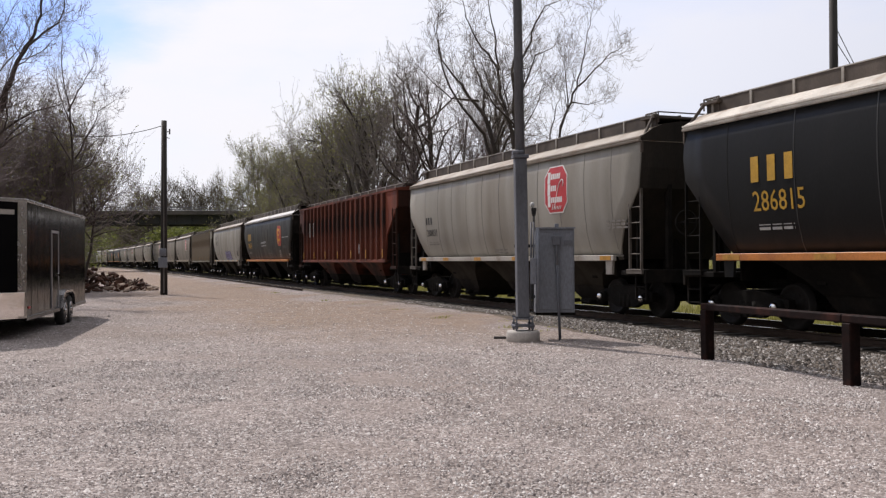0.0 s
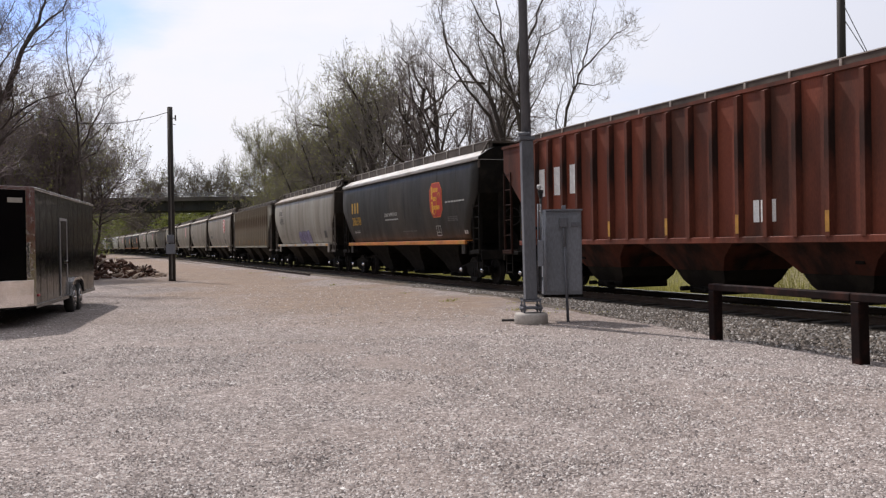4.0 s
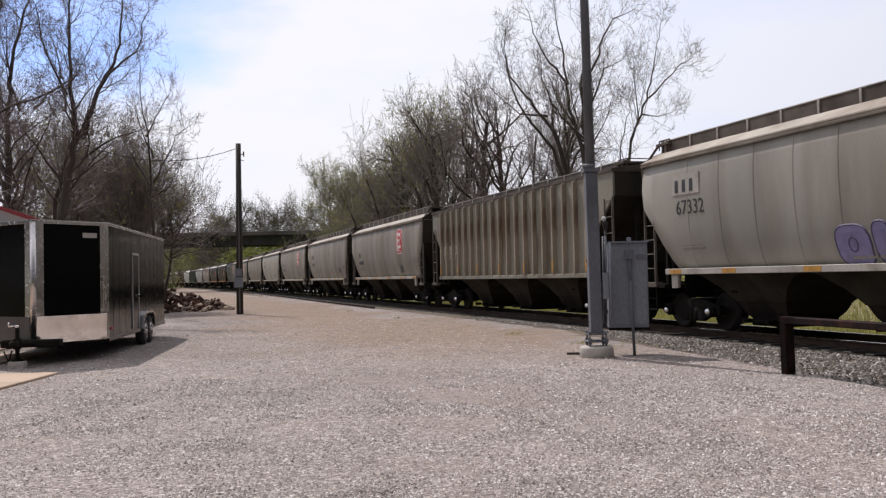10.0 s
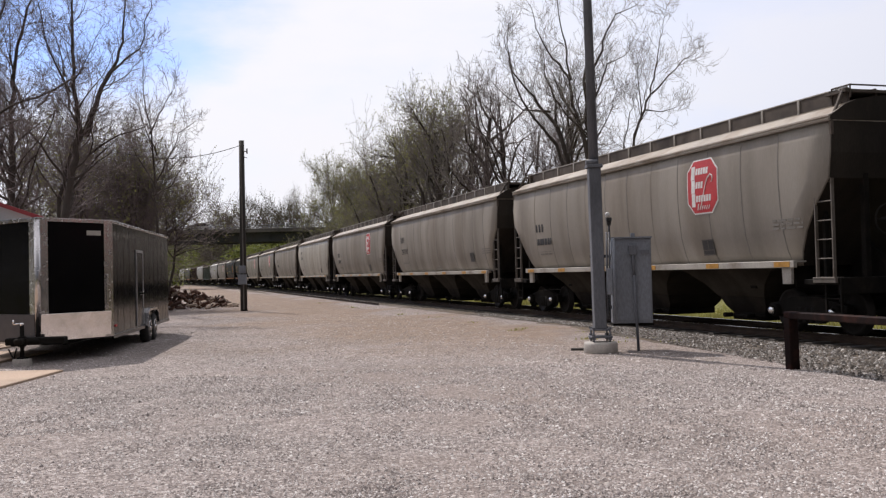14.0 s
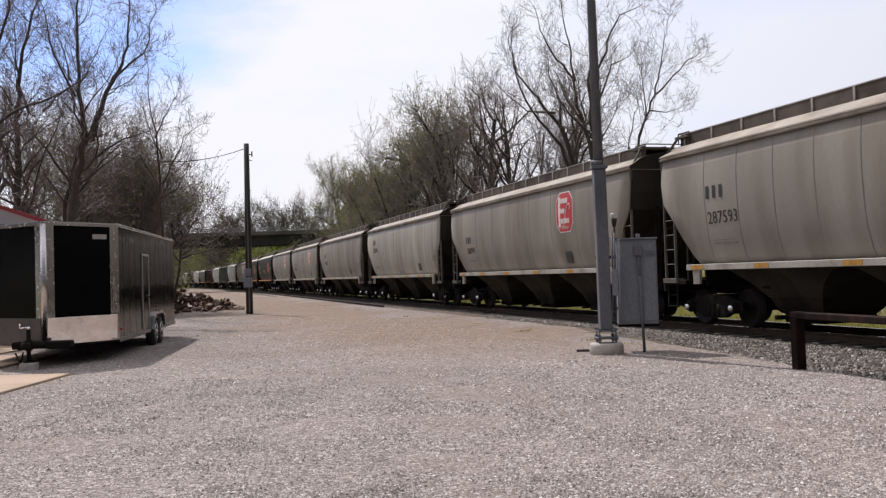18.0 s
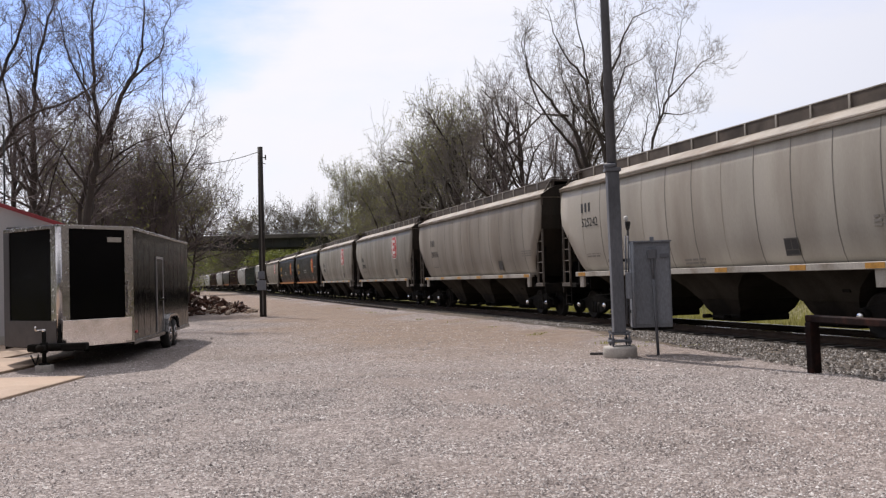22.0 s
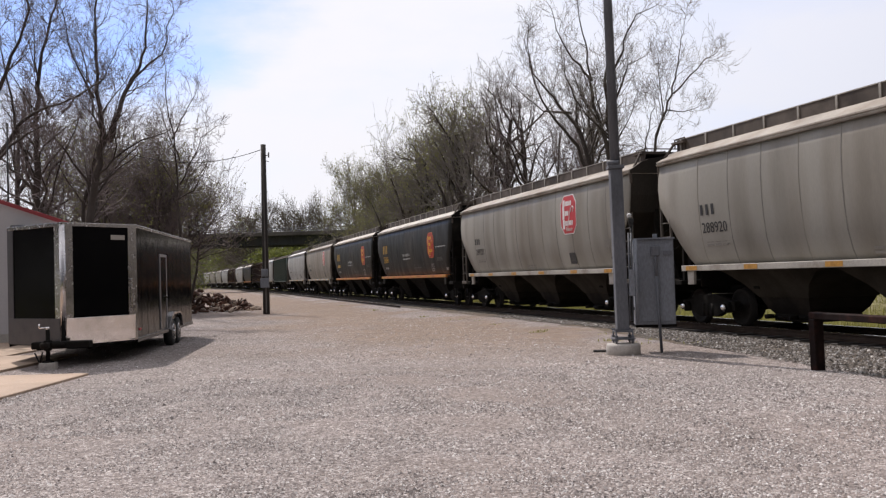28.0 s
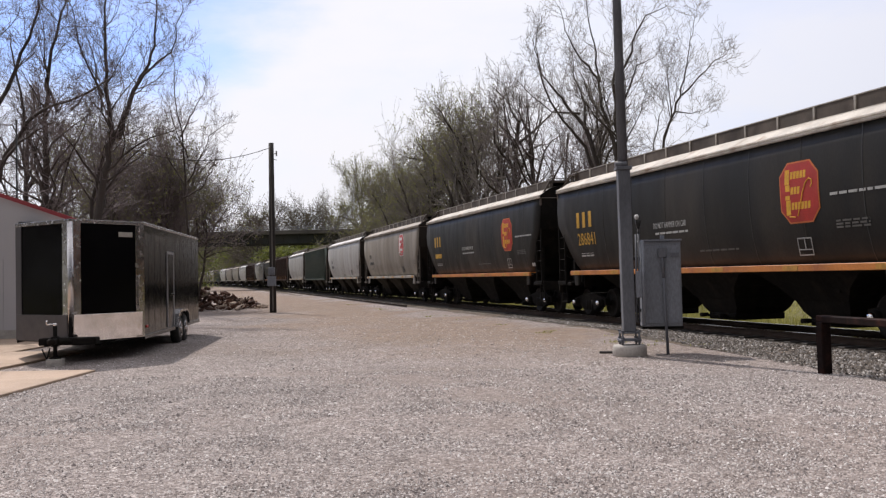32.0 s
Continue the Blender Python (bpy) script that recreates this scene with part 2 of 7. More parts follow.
M["wall_white"] = material("white painted sheet wall", (0.44, 0.43, 0.45), 0.55, vary=0.06, scale=1.0)
M["red_trim"] = material("dark red metal trim", (0.28, 0.035, 0.045), 0.5, vary=0.12, scale=2)
M["roof_shed"] = material("weathered red roof sheet", (0.12, 0.03, 0.032), 0.55, vary=0.15, scale=1.5)
M["bridge_steel"] = material("dark green bridge girder paint", (0.04, 0.044, 0.043), 0.65, vary=0.2, scale=0.6, second=(0.045, 0.04, 0.035))
M["bridge_concrete"] = material("grey bridge parapet concrete", (0.3, 0.29, 0.27), 0.85, vary=0.15, scale=0.7, second=(0.2, 0.19, 0.18))
# Deck and kerbs coloured dark to stand for their near side's shade.
M["bridge_deck"] = material("deck concrete with shade in its colour", (0.11, 0.1, 0.09), 0.85, vary=0.2, scale=0.5, second=(0.06, 0.055, 0.05))
M["bark"] = material("grey brown bark", (0.12, 0.10, 0.085), 0.9, vary=0.25, scale=2, stretch_z=0.3, second=(0.05, 0.042, 0.036), bump=0.01, bump_scale=14)
M["twig"] = material("grey brown twigs", (0.2, 0.176, 0.158), 0.9, vary=0.25, scale=1.0)
M["bark_dark"] = material("dark damp bark", (0.065, 0.052, 0.045), 0.9, vary=0.25, scale=2, stretch_z=0.3, bump=0.01, bump_scale=14)
M["twig_red"] = material("reddish grey twigs", (0.172, 0.138, 0.136), 0.9, vary=0.25, scale=1.0)
M["twig_far"] = material("brown grey twigs", (0.11, 0.092, 0.077), 0.9, vary=0.25, scale=1.0)
M["bud_far"] = material("small olive brown buds", (0.13, 0.12, 0.065), 0.7, vary=0.3, scale=0.8, second=(0.075, 0.068, 0.04))
M["bud"] = material("young yellow green leaves", (0.15, 0.15, 0.052), 0.7, vary=0.3, scale=0.8, second=(0.085, 0.09, 0.034))
M["bud_pale"] = material("pale olive buds", (0.27, 0.27, 0.095), 0.7, vary=0.3, scale=0.8, second=(0.15, 0.16, 0.06))
M["bush"] = material("fresh green bush leaves", (0.165, 0.185, 0.045), 0.7, vary=0.4, scale=0.5, second=(0.06, 0.075, 0.024))
M["log"] = material("cut dead wood", (0.085, 0.04, 0.026), 0.85, vary=0.4, scale=3, bump=0.006, bump_scale=20, per_piece=0.6)
M["log_pale"] = material("split pale wood", (0.38, 0.3, 0.24), 0.85, vary=0.3, scale=3, per_piece=0.3)
M["grass_blade"] = material("spring grass blades", (0.3, 0.29, 0.085), 0.8, vary=0.3, scale=1.5)
M["wire"] = material("black cable sheath", (0.02, 0.02, 0.02), 0.6, vary=0.1)


def let_light_through(m, share):
    """Thin leaves pass part of the light on."""
    n, l = m.node_tree.nodes, m.node_tree.links
    b, o = n["Principled BSDF"], n["Material Output"]
    t, x = n.new("ShaderNodeBsdfTranslucent"), n.new("ShaderNodeMixShader")
    l.new(b.inputs["Base Color"].links[0].from_socket, t.inputs["Color"])
    x.inputs[0].default_value = share
    l.new(b.outputs[0], x.inputs[1])
    l.new(t.outputs[0], x.inputs[2])
    l.new(x.outputs[0], o.inputs["Surface"])


for key in ("bud", "bud_pale", "bud_far", "bush", "grass_blade"):
    let_light_through(M[key], 0.45)


# ---- shapes ----
def box(bm, x0, x1, y0, y1, z0, z1, bevel=0.0, m=None):
    v = [bm.verts.new((x, y, z)) for x in (x0, x1) for y in (y0, y1) for z in (z0, z1)]
    if m:
        for q in v:
            q.co = m @ q.co
    f = [bm.faces.new([v[i] for i in q]) for q in ((0, 1, 3, 2), (4, 6, 7, 5), (0, 4, 5, 1), (2, 3, 7, 6), (0, 2, 6, 4), (1, 5, 7, 3))]
    if bevel:
        bmesh.ops.bevel(bm, geom=list({e for q in f for e in q.edges}), offset=bevel, segments=1, affect="EDGES")


def tube(bm, a, b, r0, r1=None, n=10, cap=True):
    """A round bar from a to b."""
    a, b = Vector(a), Vector(b)
    r1 = r0 if r1 is None else r1
    q = (b - a).to_track_quat("Z", "Y")
    rings = []
    for p, r in ((a, r0), (b, r1)):
        rings.append([bm.verts.new(p + q @ Vector((r * math.cos(t * math.tau / n), r * math.sin(t * math.tau / n), 0))) for t in range(n)])
    for i in range(n):
        f = bm.faces.new((rings[0][i], rings[0][(i + 1) % n], rings[1][(i + 1) % n], rings[1][i]))
        f.smooth = n > 6
    if cap:
        bm.faces.new(rings[0][::-1])
        bm.faces.new(rings[1])


def lathe(bm, profile, n=24, axis="Z", at=(0, 0, 0)):
    """Turns (radius, height) pairs about an axis."""
    at = Vector(at)
    rows = []
    for r, h in profile:
        row = []
        for i in range(n):
            c, s = r * math.cos(i * math.tau / n), r * math.sin(i * math.tau / n)
            row.append(bm.verts.new(at + Vector({"Z": (c, s, h), "Y": (c, h, s), "X": (h, c, s)}[axis])))
        rows.append(row)
    for a, b in zip(rows, rows[1:]):
        for i in range(n):
            bm.faces.new((a[i], a[(i + 1) % n], b[(i + 1) % n], b[i])).smooth = True
    bm.faces.new(rows[0][::-1])
    bm.faces.new(rows[-1])


def prism(bm, outline, y0, y1, m=None):
    """A plate of (x, z) corners between two values of y."""
    a = [bm.verts.new((x, y0, z)) for x, z in outline]
    b = [bm.verts.new((x, y1, z)) for x, z in outline]
    if m:
        for q in a + b:
            q.co = m @ q.co
    n = len(a)
    bm.faces.new(a)
    bm.faces.new(b[::-1])
    for i in range(n):
        bm.faces.new((a[i], b[i], b[(i + 1) % n], a[(i + 1) % n]))


def mesh_from(bm, name, mat):
    bmesh.ops.recalc_face_normals(bm, faces=bm.faces)
    me = bpy.data.meshes.new(name)
    bm.to_mesh(me)
    bm.free()
    for k in mat if isinstance(mat, (list, tuple)) else (mat,):
        me.materials.append(k)
    return me


def part(name, bm, mat, parent=None, label="", m=None):
    """Links a bmesh, or ready mesh data, as one object under a thing or a part."""
    me = bm if isinstance(bm, bpy.types.Mesh) else mesh_from(bm, name, mat)
    ob = new(name, me)
    ob.parent = parent
    if m is not None:
        ob.matrix_basis = m
    return tagged(ob, label)


def thing(name, label, category, m=None, group="", kind=""):
    ob = new(name)
    ob.empty_display_size = 0.2
    if m is not None:
        ob.matrix_basis = m
    return tagged(ob, label, category, group, kind)


SHARED = {}


def shared(key, make, mat):
    """Mesh data that alike parts share, one for each material."""
    k = (key, mat.name if mat else "")
    if k not in SHARED:
        bm = bmesh.new()
        make(bm)
        SHARED[k] = mesh_from(bm, key if isinstance(key, str) else str(key[0]), mat)
    return SHARED[k]


def sheet(name, verts, faces, mat, smooth=False):
    me = bpy.data.meshes.new(name)
    me.from_pydata(verts, [], faces)
    me.materials.append(mat)
    if smooth:
        me.shade_smooth()
    return me


# ---- the railway line: nearly straight beside the yard, bending left beyond the bridge ----
RAIL_Z = 0.28
_s = np.arange(-150.0, 1000.0, 0.5)
_th = radians(15.81) - 0.000124 * np.clip(_s, -150, 110) + 0.0004 * np.clip(_s - 107, 0, 330)
_x, _y = np.cumsum(-np.sin(_th)) * 0.5, np.cumsum(np.cos(_th)) * 0.5
_x += 13.556 - np.interp(0, _s, _x)
_y -= np.interp(0, _s, _y)


def line(s, lat=0.0):
    """Place and heading on the line at s metres; lat is measured towards the camera's side."""
    th = float(np.interp(s, _s, _th))
    return float(np.interp(s, _s, _x)) - lat * math.cos(th), float(np.interp(s, _s, _y)) - lat * math.sin(th), th


def gone(t):
    """How far the train has rolled after t seconds."""
    return 6.394 * t + 0.0078 * t * t


# ---- ground ----
def ground_material(name, base, alt, stone, cell, bump, tint=None, tint_scale=0.12, dark=(0.12, 0.11, 0.1), worn=None):
    """Loose stone or earth: every stone has its own tone."""
    m = bpy.data.materials.new(name)
    m.use_nodes = True
    n, l = m.node_tree.nodes, m.node_tree.links
    b = n["Principled BSDF"]
    b.inputs["Roughness"].default_value = 0.92
    b.inputs["Specular IOR Level"].default_value = 0.08
    tc = n.new("ShaderNodeTexCoord")

    def tex(kind, s, **kw):
        t = n.new(kind)
        t.inputs["Scale"].default_value = s
        for k, v in kw.items():
            t.inputs[k].default_value = v
        l.new(tc.outputs["Object"], t.inputs["Vector"])
        return t

    def ramp(sock, stops):
        r = n.new("ShaderNodeValToRGB")
        e = r.color_ramp.elements
        e[0].position, e[0].color = stops[0][0], (*stops[0][1], 1)
        e[1].position, e[1].color = stops[-1][0], (*stops[-1][1], 1)
        for p, c in stops[1:-1]:
            e.new(p).color = (*c, 1)
        l.new(sock, r.inputs[0])
        return r.outputs[0]

    def mix(kind, fac, a, c):
        x = n.new("ShaderNodeMix")
        x.data_type, x.blend_type = "RGBA", kind
        for sock, v in ((x.inputs[0], fac), (x.inputs[6], a), (x.inputs[7], c)):
            if hasattr(v, "links"):
                l.new(v, sock)
            else:
                sock.default_value = v if isinstance(v, float) else (*v, 1)
        return x.outputs[2]

    cells = tex("ShaderNodeTexVoronoi", cell)
    sep = n.new("ShaderNodeSeparateColor")
    l.new(cells.outputs["Color"], sep.inputs[0])
    stops = [(0.0, dark), (0.22, base), (0.55, alt), (0.8, alt), (1.0, stone)]
    stones = ramp(sep.outputs[0], stops)
    # coarser stones among the fine ones
    cells2 = tex("ShaderNodeTexVoronoi", cell * 0.45)
    sep2 = n.new("ShaderNodeSeparateColor")
    l.new(cells2.outputs["Color"], sep2.inputs[0])
    col = mix("MIX", 0.3, stones, ramp(sep2.outputs[1], stops))
    wide = tex("ShaderNodeTexNoise", 0.35, Detail=5.0)
    col = mix("MULTIPLY", 0.8, col, ramp(wide.outputs[0], [(0.3, (0.8, 0.8, 0.8)), (0.7, (1.12, 1.1, 1.1))]))
    clot = tex("ShaderNodeTexNoise", 3.5, Detail=6.0, Roughness=0.7)
    col = mix("MULTIPLY", 0.9, col, ramp(clot.outputs[0], [(0.3, (0.76, 0.75, 0.75)), (0.7, (1.27, 1.27, 1.27))]))
    if tint:
        patch = tex("ShaderNodeTexNoise", tint_scale, Detail=6.0)
        col = mix("MIX", ramp(patch.outputs[0], [(0.47, (0, 0, 0)), (0.66, (0.75, 0.75, 0.75))]), col, tint)
    if worn:
        # a driven strip of bare earth that runs beside the line
        def calc(op, a, c):
            x = n.new("ShaderNodeMath")
            x.operation = op
            for i, v in enumerate((a, c)):
                if hasattr(v, "links"):
                    l.new(v, x.inputs[i])
                else:
                    x.inputs[i].default_value = v
            return x.outputs[0]

        def rise(sock, a, c, lo=0.0, hi=1.0):
            r = n.new("ShaderNodeMapRange")
            r.interpolation_type = "SMOOTHSTEP"
            for k, v in zip(("From Min", "From Max", "To Min", "To Max"), (a, c, lo, hi)):
                r.inputs[k].default_value = v
            l.new(sock, r.inputs["Value"])
            return r.outputs[0]
        xyz = n.new("ShaderNodeSeparateXYZ")
        l.new(tc.outputs["Object"], xyz.inputs[0])
        away = calc("SUBTRACT", calc("SUBTRACT", 13.56, calc("MULTIPLY", xyz.outputs[1], 0.28)), xyz.outputs[0])
        ragged = tex("ShaderNodeTexNoise", 0.22, Detail=8.0)
        away = calc("ADD", away, calc("MULTIPLY", calc("SUBTRACT", ragged.outputs[0], 0.5), 11.0))
        band = calc("MULTIPLY", calc("MULTIPLY", rise(away, 2.6, 4.6), rise(away, 7.0, 13.0, 1.0, 0.0)), rise(xyz.outputs[1], 13, 26))
        speck = tex("ShaderNodeTexNoise", 6.0, Detail=4.0)
        band = calc("MULTIPLY", band, rise(speck.outputs[0], 0.3, 0.62, 0.3, 0.9))
        mottle = tex("ShaderNodeTexNoise", 1.5, Detail=9.0, Roughness=0.7)
        col = mix("MIX", band, col, mix("MULTIPLY", 1.0, worn, ramp(mottle.outputs[0], [(0.3, (0.66, 0.65, 0.64)), (0.7, (1.3, 1.29, 1.28))])))
    l.new(col, b.inputs["Base Color"])
    bp = n.new("ShaderNodeBump")
    bp.inputs["Strength"].default_value, bp.inputs["Distance"].default_value = 0.9, bump
    l.new(cells.outputs["Distance"], bp.inputs["Height"])
    bp.invert = True
    l.new(bp.outputs[0], b.inputs["Normal"])
    return m


M["gravel"] = ground_material("pinkish crushed limestone gravel", (0.192, 0.167, 0.156), (0.315, 0.276, 0.259), (0.68, 0.635, 0.61), 46.0, 0.02,
                              tint=(0.26, 0.21, 0.185), dark=(0.07, 0.06, 0.058), worn=(0.245, 0.182, 0.136))
M["ballast"] = ground_material("grey brown track ballast", (0.1, 0.086, 0.072), (0.155, 0.135, 0.115), (0.34, 0.31, 0.28), 30.0, 0.04, tint=(0.18, 0.14, 0.105), tint_scale=0.6, dark=(0.02, 0.017, 0.015))
# Strip under the train: oil darkens it, and the train's shade is painted in.
M["ballast_oily_shaded"] = ground_material("ballast between the rails dark with oil and painted shade", (0.022, 0.019, 0.016), (0.036, 0.031, 0.026), (0.09, 0.08, 0.07), 22.0, 0.05, dark=(0.01, 0.009, 0.008))
M["earth"] = ground_material("grass grown earth", (0.13, 0.135, 0.042), (0.17, 0.172, 0.058), (0.23, 0.21, 0.1), 9.0, 0.06, tint=(0.2, 0.175, 0.105), dark=(0.06, 0.07, 0.03))


def yard_height(x, y):
    """The yard is level but for slight swells."""
    return 0.012 + 0.02 * noise.noise((x * 0.25, y * 0.25, 5)) + 0.008 * noise.noise((x * 1.3, y * 1.3, 2))


def build_ground():
    verts, faces = [], []
    ring = [0, 8, 16, 24, 32, 42, 54, 70, 90, 120, 160, 220, 320, 500, 900, 1600, 3000]
    n = 48
    for r in ring:
        for i in range(n):
            a = i * math.tau / n
            z = -0.06 + (0.02 * noise.noise((r * math.cos(a) * 0.2, r * math.sin(a) * 0.2, 0)) if r else 0)
            verts.append((r * math.cos(a), r * math.sin(a) + 20, z))
    for k in range(len(ring) - 1):
        for i in range(n):
            j = (i + 1) % n
            faces.append((k * n + i, k * n + j, (k + 1) * n + j, (k + 1) * n + i))
    g = new("ground", sheet("ground", verts, faces, M["earth"], True))
    tagged(g, "grassy earth reaching to the horizon", "ground", kind="structure")
    # the yard: a gravel sheet that ends in a ragged edge along the ballast
    verts, faces = [], []
    rows = list(np.arange(-45, 60, 1.0)) + list(np.arange(60, 260, 4.0))
    cols = 26
    for s in rows:
        for c in range(cols):
            f = c / (cols - 1)
            far = min(1.0, max(0.0, (s - 16) / 12))
            lat = 2.25 - 0.6 * far + (1 - 0.65 * far) * (0.7 * noise.noise((s * 0.3, 3, 0)) + 0.35 * noise.noise((s * 0.9, 8, 0))) + f * (30.0 if s < 60 else max(9.0, 30 - (s - 60) * 0.35))
            x, y, _ = line(s, lat)
            z = yard_height(x, y) + 0.12 * far * max(0.0, 1 - f * 12)
            if c in (0, cols - 1):
                z = -0.07 + (0.14 * far if c == 0 else 0)
            verts.append((x, y, z))
    for r in range(len(rows) - 1):
        for c in range(cols - 1):
            a = r * cols + c
            faces.append((a, a + 1, a + cols + 1, a + cols))
    g = new("gravel_yard", sheet("gravel_yard", verts, faces, M["gravel"], True))
    tagged(g, "pinkish grey crushed gravel yard beside the railway", "gravel", kind="structure")
    # ballast bed
    profile = [(-4.2, -0.08), (-3.0, 0.02), (-1.75, 0.13), (-0.5, 0.12), (0.5, 0.12), (1.7, 0.12), (2.2, 0.07), (2.9, 0.025), (3.5, -0.09)]
    verts, faces = [], []
    rows = list(np.arange(-60, 80, 0.5)) + list(np.arange(80, 700, 4.0))
    for s in rows:
        for lat, z in profile:
            wob = 0.22 * noise.noise((s * 0.6, lat, 1)) if abs(lat) > 2 else 0
            x, y, _ = line(s, lat + wob)
            verts.append((x, y, z + 0.03 * noise.noise((x * 2.5, y * 2.5, 7))))
    n = len(profile)
    for r in range(len(rows) - 1):
        for c in range(n - 1):
            a = r * n + c
            faces.append((a, a + 1, a + n + 1, a + n))
    me = sheet("ballast", verts, faces, M["ballast"], True)
    me.materials.append(M["ballast_oily_shaded"])
    # The middle strip takes the colour that holds oil and painted shade.
    for i, p in enumerate(me.polygons):
        if 2 <= i % (n - 1) <= 4:
            p.material_index = 1
    g = new("ballast", me)
    tagged(g, "bed of grey crushed stone under the rails", "ballast", kind="structure")


def build_bank():
    verts, faces = [], []
    across = [(-4.3, -0.1), (-5.2, 0.1), (-6.3, 0.5), (-7.6, 0.95), (-9.2, 1.25), (-12, 1.35), (-20, 1.0), (-34, -0.1)]
    rows = list(np.arange(-50, 70, 1.0)) + list(np.arange(70, 145, 5.0))
    for s in rows:
        rise = min(1.0, max(0.0, (144 - s) / 30))
        for lat, z in across:
            x, y, _ = line(s, lat + 0.4 * noise.noise((s * 0.3, lat, 4)))
            verts.append((x, y, z * rise + (0.14 * noise.noise((x * 0.6, y * 0.6, 9)) if z > 0 else 0.0)))
    n = len(across)
    for r in range(len(rows) - 1):
        for c in range(n - 1):
            a = r * n + c
            faces.append((a, a + 1, a + n + 1, a + n))
    g = new("grass_bank", sheet("grass_bank", verts, faces, M["earth"], True))
    tagged(g, "low yellow green grassy bank behind the railway", "bank", kind="structure")


def rail_mesh(name, s0, s1, lat_at, z=RAIL_Z, step=2.0):
    shape = [(-0.07, -0.15), (0.07, -0.15), (0.07, -0.135), (0.012, -0.11), (0.012, -0.04), (0.036, -0.03), (0.036, 0), (-0.036, 0), (-0.036, -0.03), (-0.012, -0.04), (-0.012, -0.11), (-0.07, -0.135)]
    verts, faces = [], []
    rows = np.arange(s0, s1 + step, step)
    n = len(shape)
    for s in rows:
        for u, w in shape:
            x, y, _ = line(s, lat_at(s) + u)
            verts.append((x, y, z + w))
    for r in range(len(rows) - 1):
        for c in range(n):
            a, b = r * n + c, r * n + (c + 1) % n
            faces.append((a, b, b + n, a + n))
    me = sheet(name, verts, faces, M["rail"])
    me.materials.append(M["rail_top"])
    for i, p in enumerate(me.polygons):
        if i % n == 6:
            p.material_index = 1
    return me


def build_track():
    track = thing("railway_track", "pair of steel rails on timber sleepers in ballast", "track", kind="structure")
    for lat in (-0.755, 0.755):
        part("rail", rail_mesh("rail", -60, 700, lambda s, q=lat: q), None, track)
    spare = thing("spare_rail", "rusty spare rail lying along the ballast's edge", "rail")
    part("rail", rail_mesh("rail", 50, 176, lambda s: 2.2 + 0.25 * math.sin(s * 0.045), 0.2), None, spare)

    def tie(bm):
        box(bm, -0.11, 0.11, -1.3, 1.3, -0.15, 0.0, 0.012)

    me = shared("tie", tie, M["tie"])
    rnd = random.Random(4)
    for i in range(260):
        s = -6 + i * 0.55
        x, y, th = line(s)
        part("tie", me, None, track, m=pose(x, y, RAIL_Z - 0.14 + rnd.uniform(-0.008, 0.008), 0, 0, 90 + math.degrees(th) + rnd.uniform(-1.5, 1.5)))


build_ground()
build_bank()
build_track()


# ---- railway wagons; x runs along the train, +y is the side that the camera sees, z from the rail ----
WHEEL_R = 0.42


def hopper_profile():
    """Half cross-section of a bulging side: (y, z) from the sill up to the eave."""
    return [(1.23, 1.30), (1.365, 1.58), (1.465, 1.95), (1.522, 2.4), (1.55, 2.85), (1.55, 3.3), (1.53, 3.6), (1.50, 3.88)]


def round_body(hl):
    def make(bm):
        prof = hopper_profile()
        xs = [i / 12 for i in range(-12, 13)]

        def reach(z):
            if z > 2.9:
                return hl
            f = (2.9 - z) / 1.6
            return hl - 1.25 * f ** 0.85

        side = {}
        for sgn in (1, -1):
            grid = [[bm.verts.new((u * reach(z), sgn * y, z)) for u in xs] for y, z in prof]
            side[sgn] = grid
            for a, b in zip(grid, grid[1:]):
                for i in range(24):
                    bm.faces.new((a[i], a[i + 1], b[i + 1], b[i])).smooth = True
        for i in range(24):
            bm.faces.new((side[1][-1][i], side[1][-1][i + 1], side[-1][-1][i + 1], side[-1][-1][i]))
            bm.faces.new((side[1][0][i], side[1][0][i + 1], side[-1][0][i + 1], side[-1][0][i]))
        for e in (0, 24):
            for k in range(len(prof) - 1):
                bm.faces.new((side[1][k][e], side[1][k + 1][e], side[-1][k + 1][e], side[-1][k][e]))
    return make


def end_sheet(hl, ribbed):
    """Grimy end plate, shade put into its colour: upright above, sloping in below."""
    def make(bm):
        if ribbed:
            pts = [(1.44, hl + 0.012, 3.97), (1.44, hl + 0.012, 3.35), (1.44, hl - 1.238, 2.3), (1.44, hl - 1.438, 1.32)]
        else:
            pts = [(y - 0.03, hl + 0.012 - (0.0 if z > 2.9 else 1.25 * ((2.9 - z) / 1.6) ** 0.85), z) for y, z in reversed(hopper_profile())]
        if not ribbed:
            pts = [(y, hl + 0.034, z) for y, z in ((0.1, 4.352), (0.5, 4.332), (0.95, 4.267), (1.2, 4.172), (1.43, 4.022), (1.53, 3.95), (1.53, 3.89))] + pts
        rows = [[bm.verts.new((x + d, s * y, z)) for s, d in ((1, 0), (1, -0.02), (-1, -0.02), (-1, 0))] for y, x, z in pts]
        for a, b in zip(rows, rows[1:]):
            for i in range(4):
                bm.faces.new((a[i], a[(i + 1) % 4], b[(i + 1) % 4], b[i]))
        bm.faces.new(rows[0])
        bm.faces.new(rows[-1][::-1])
    return make


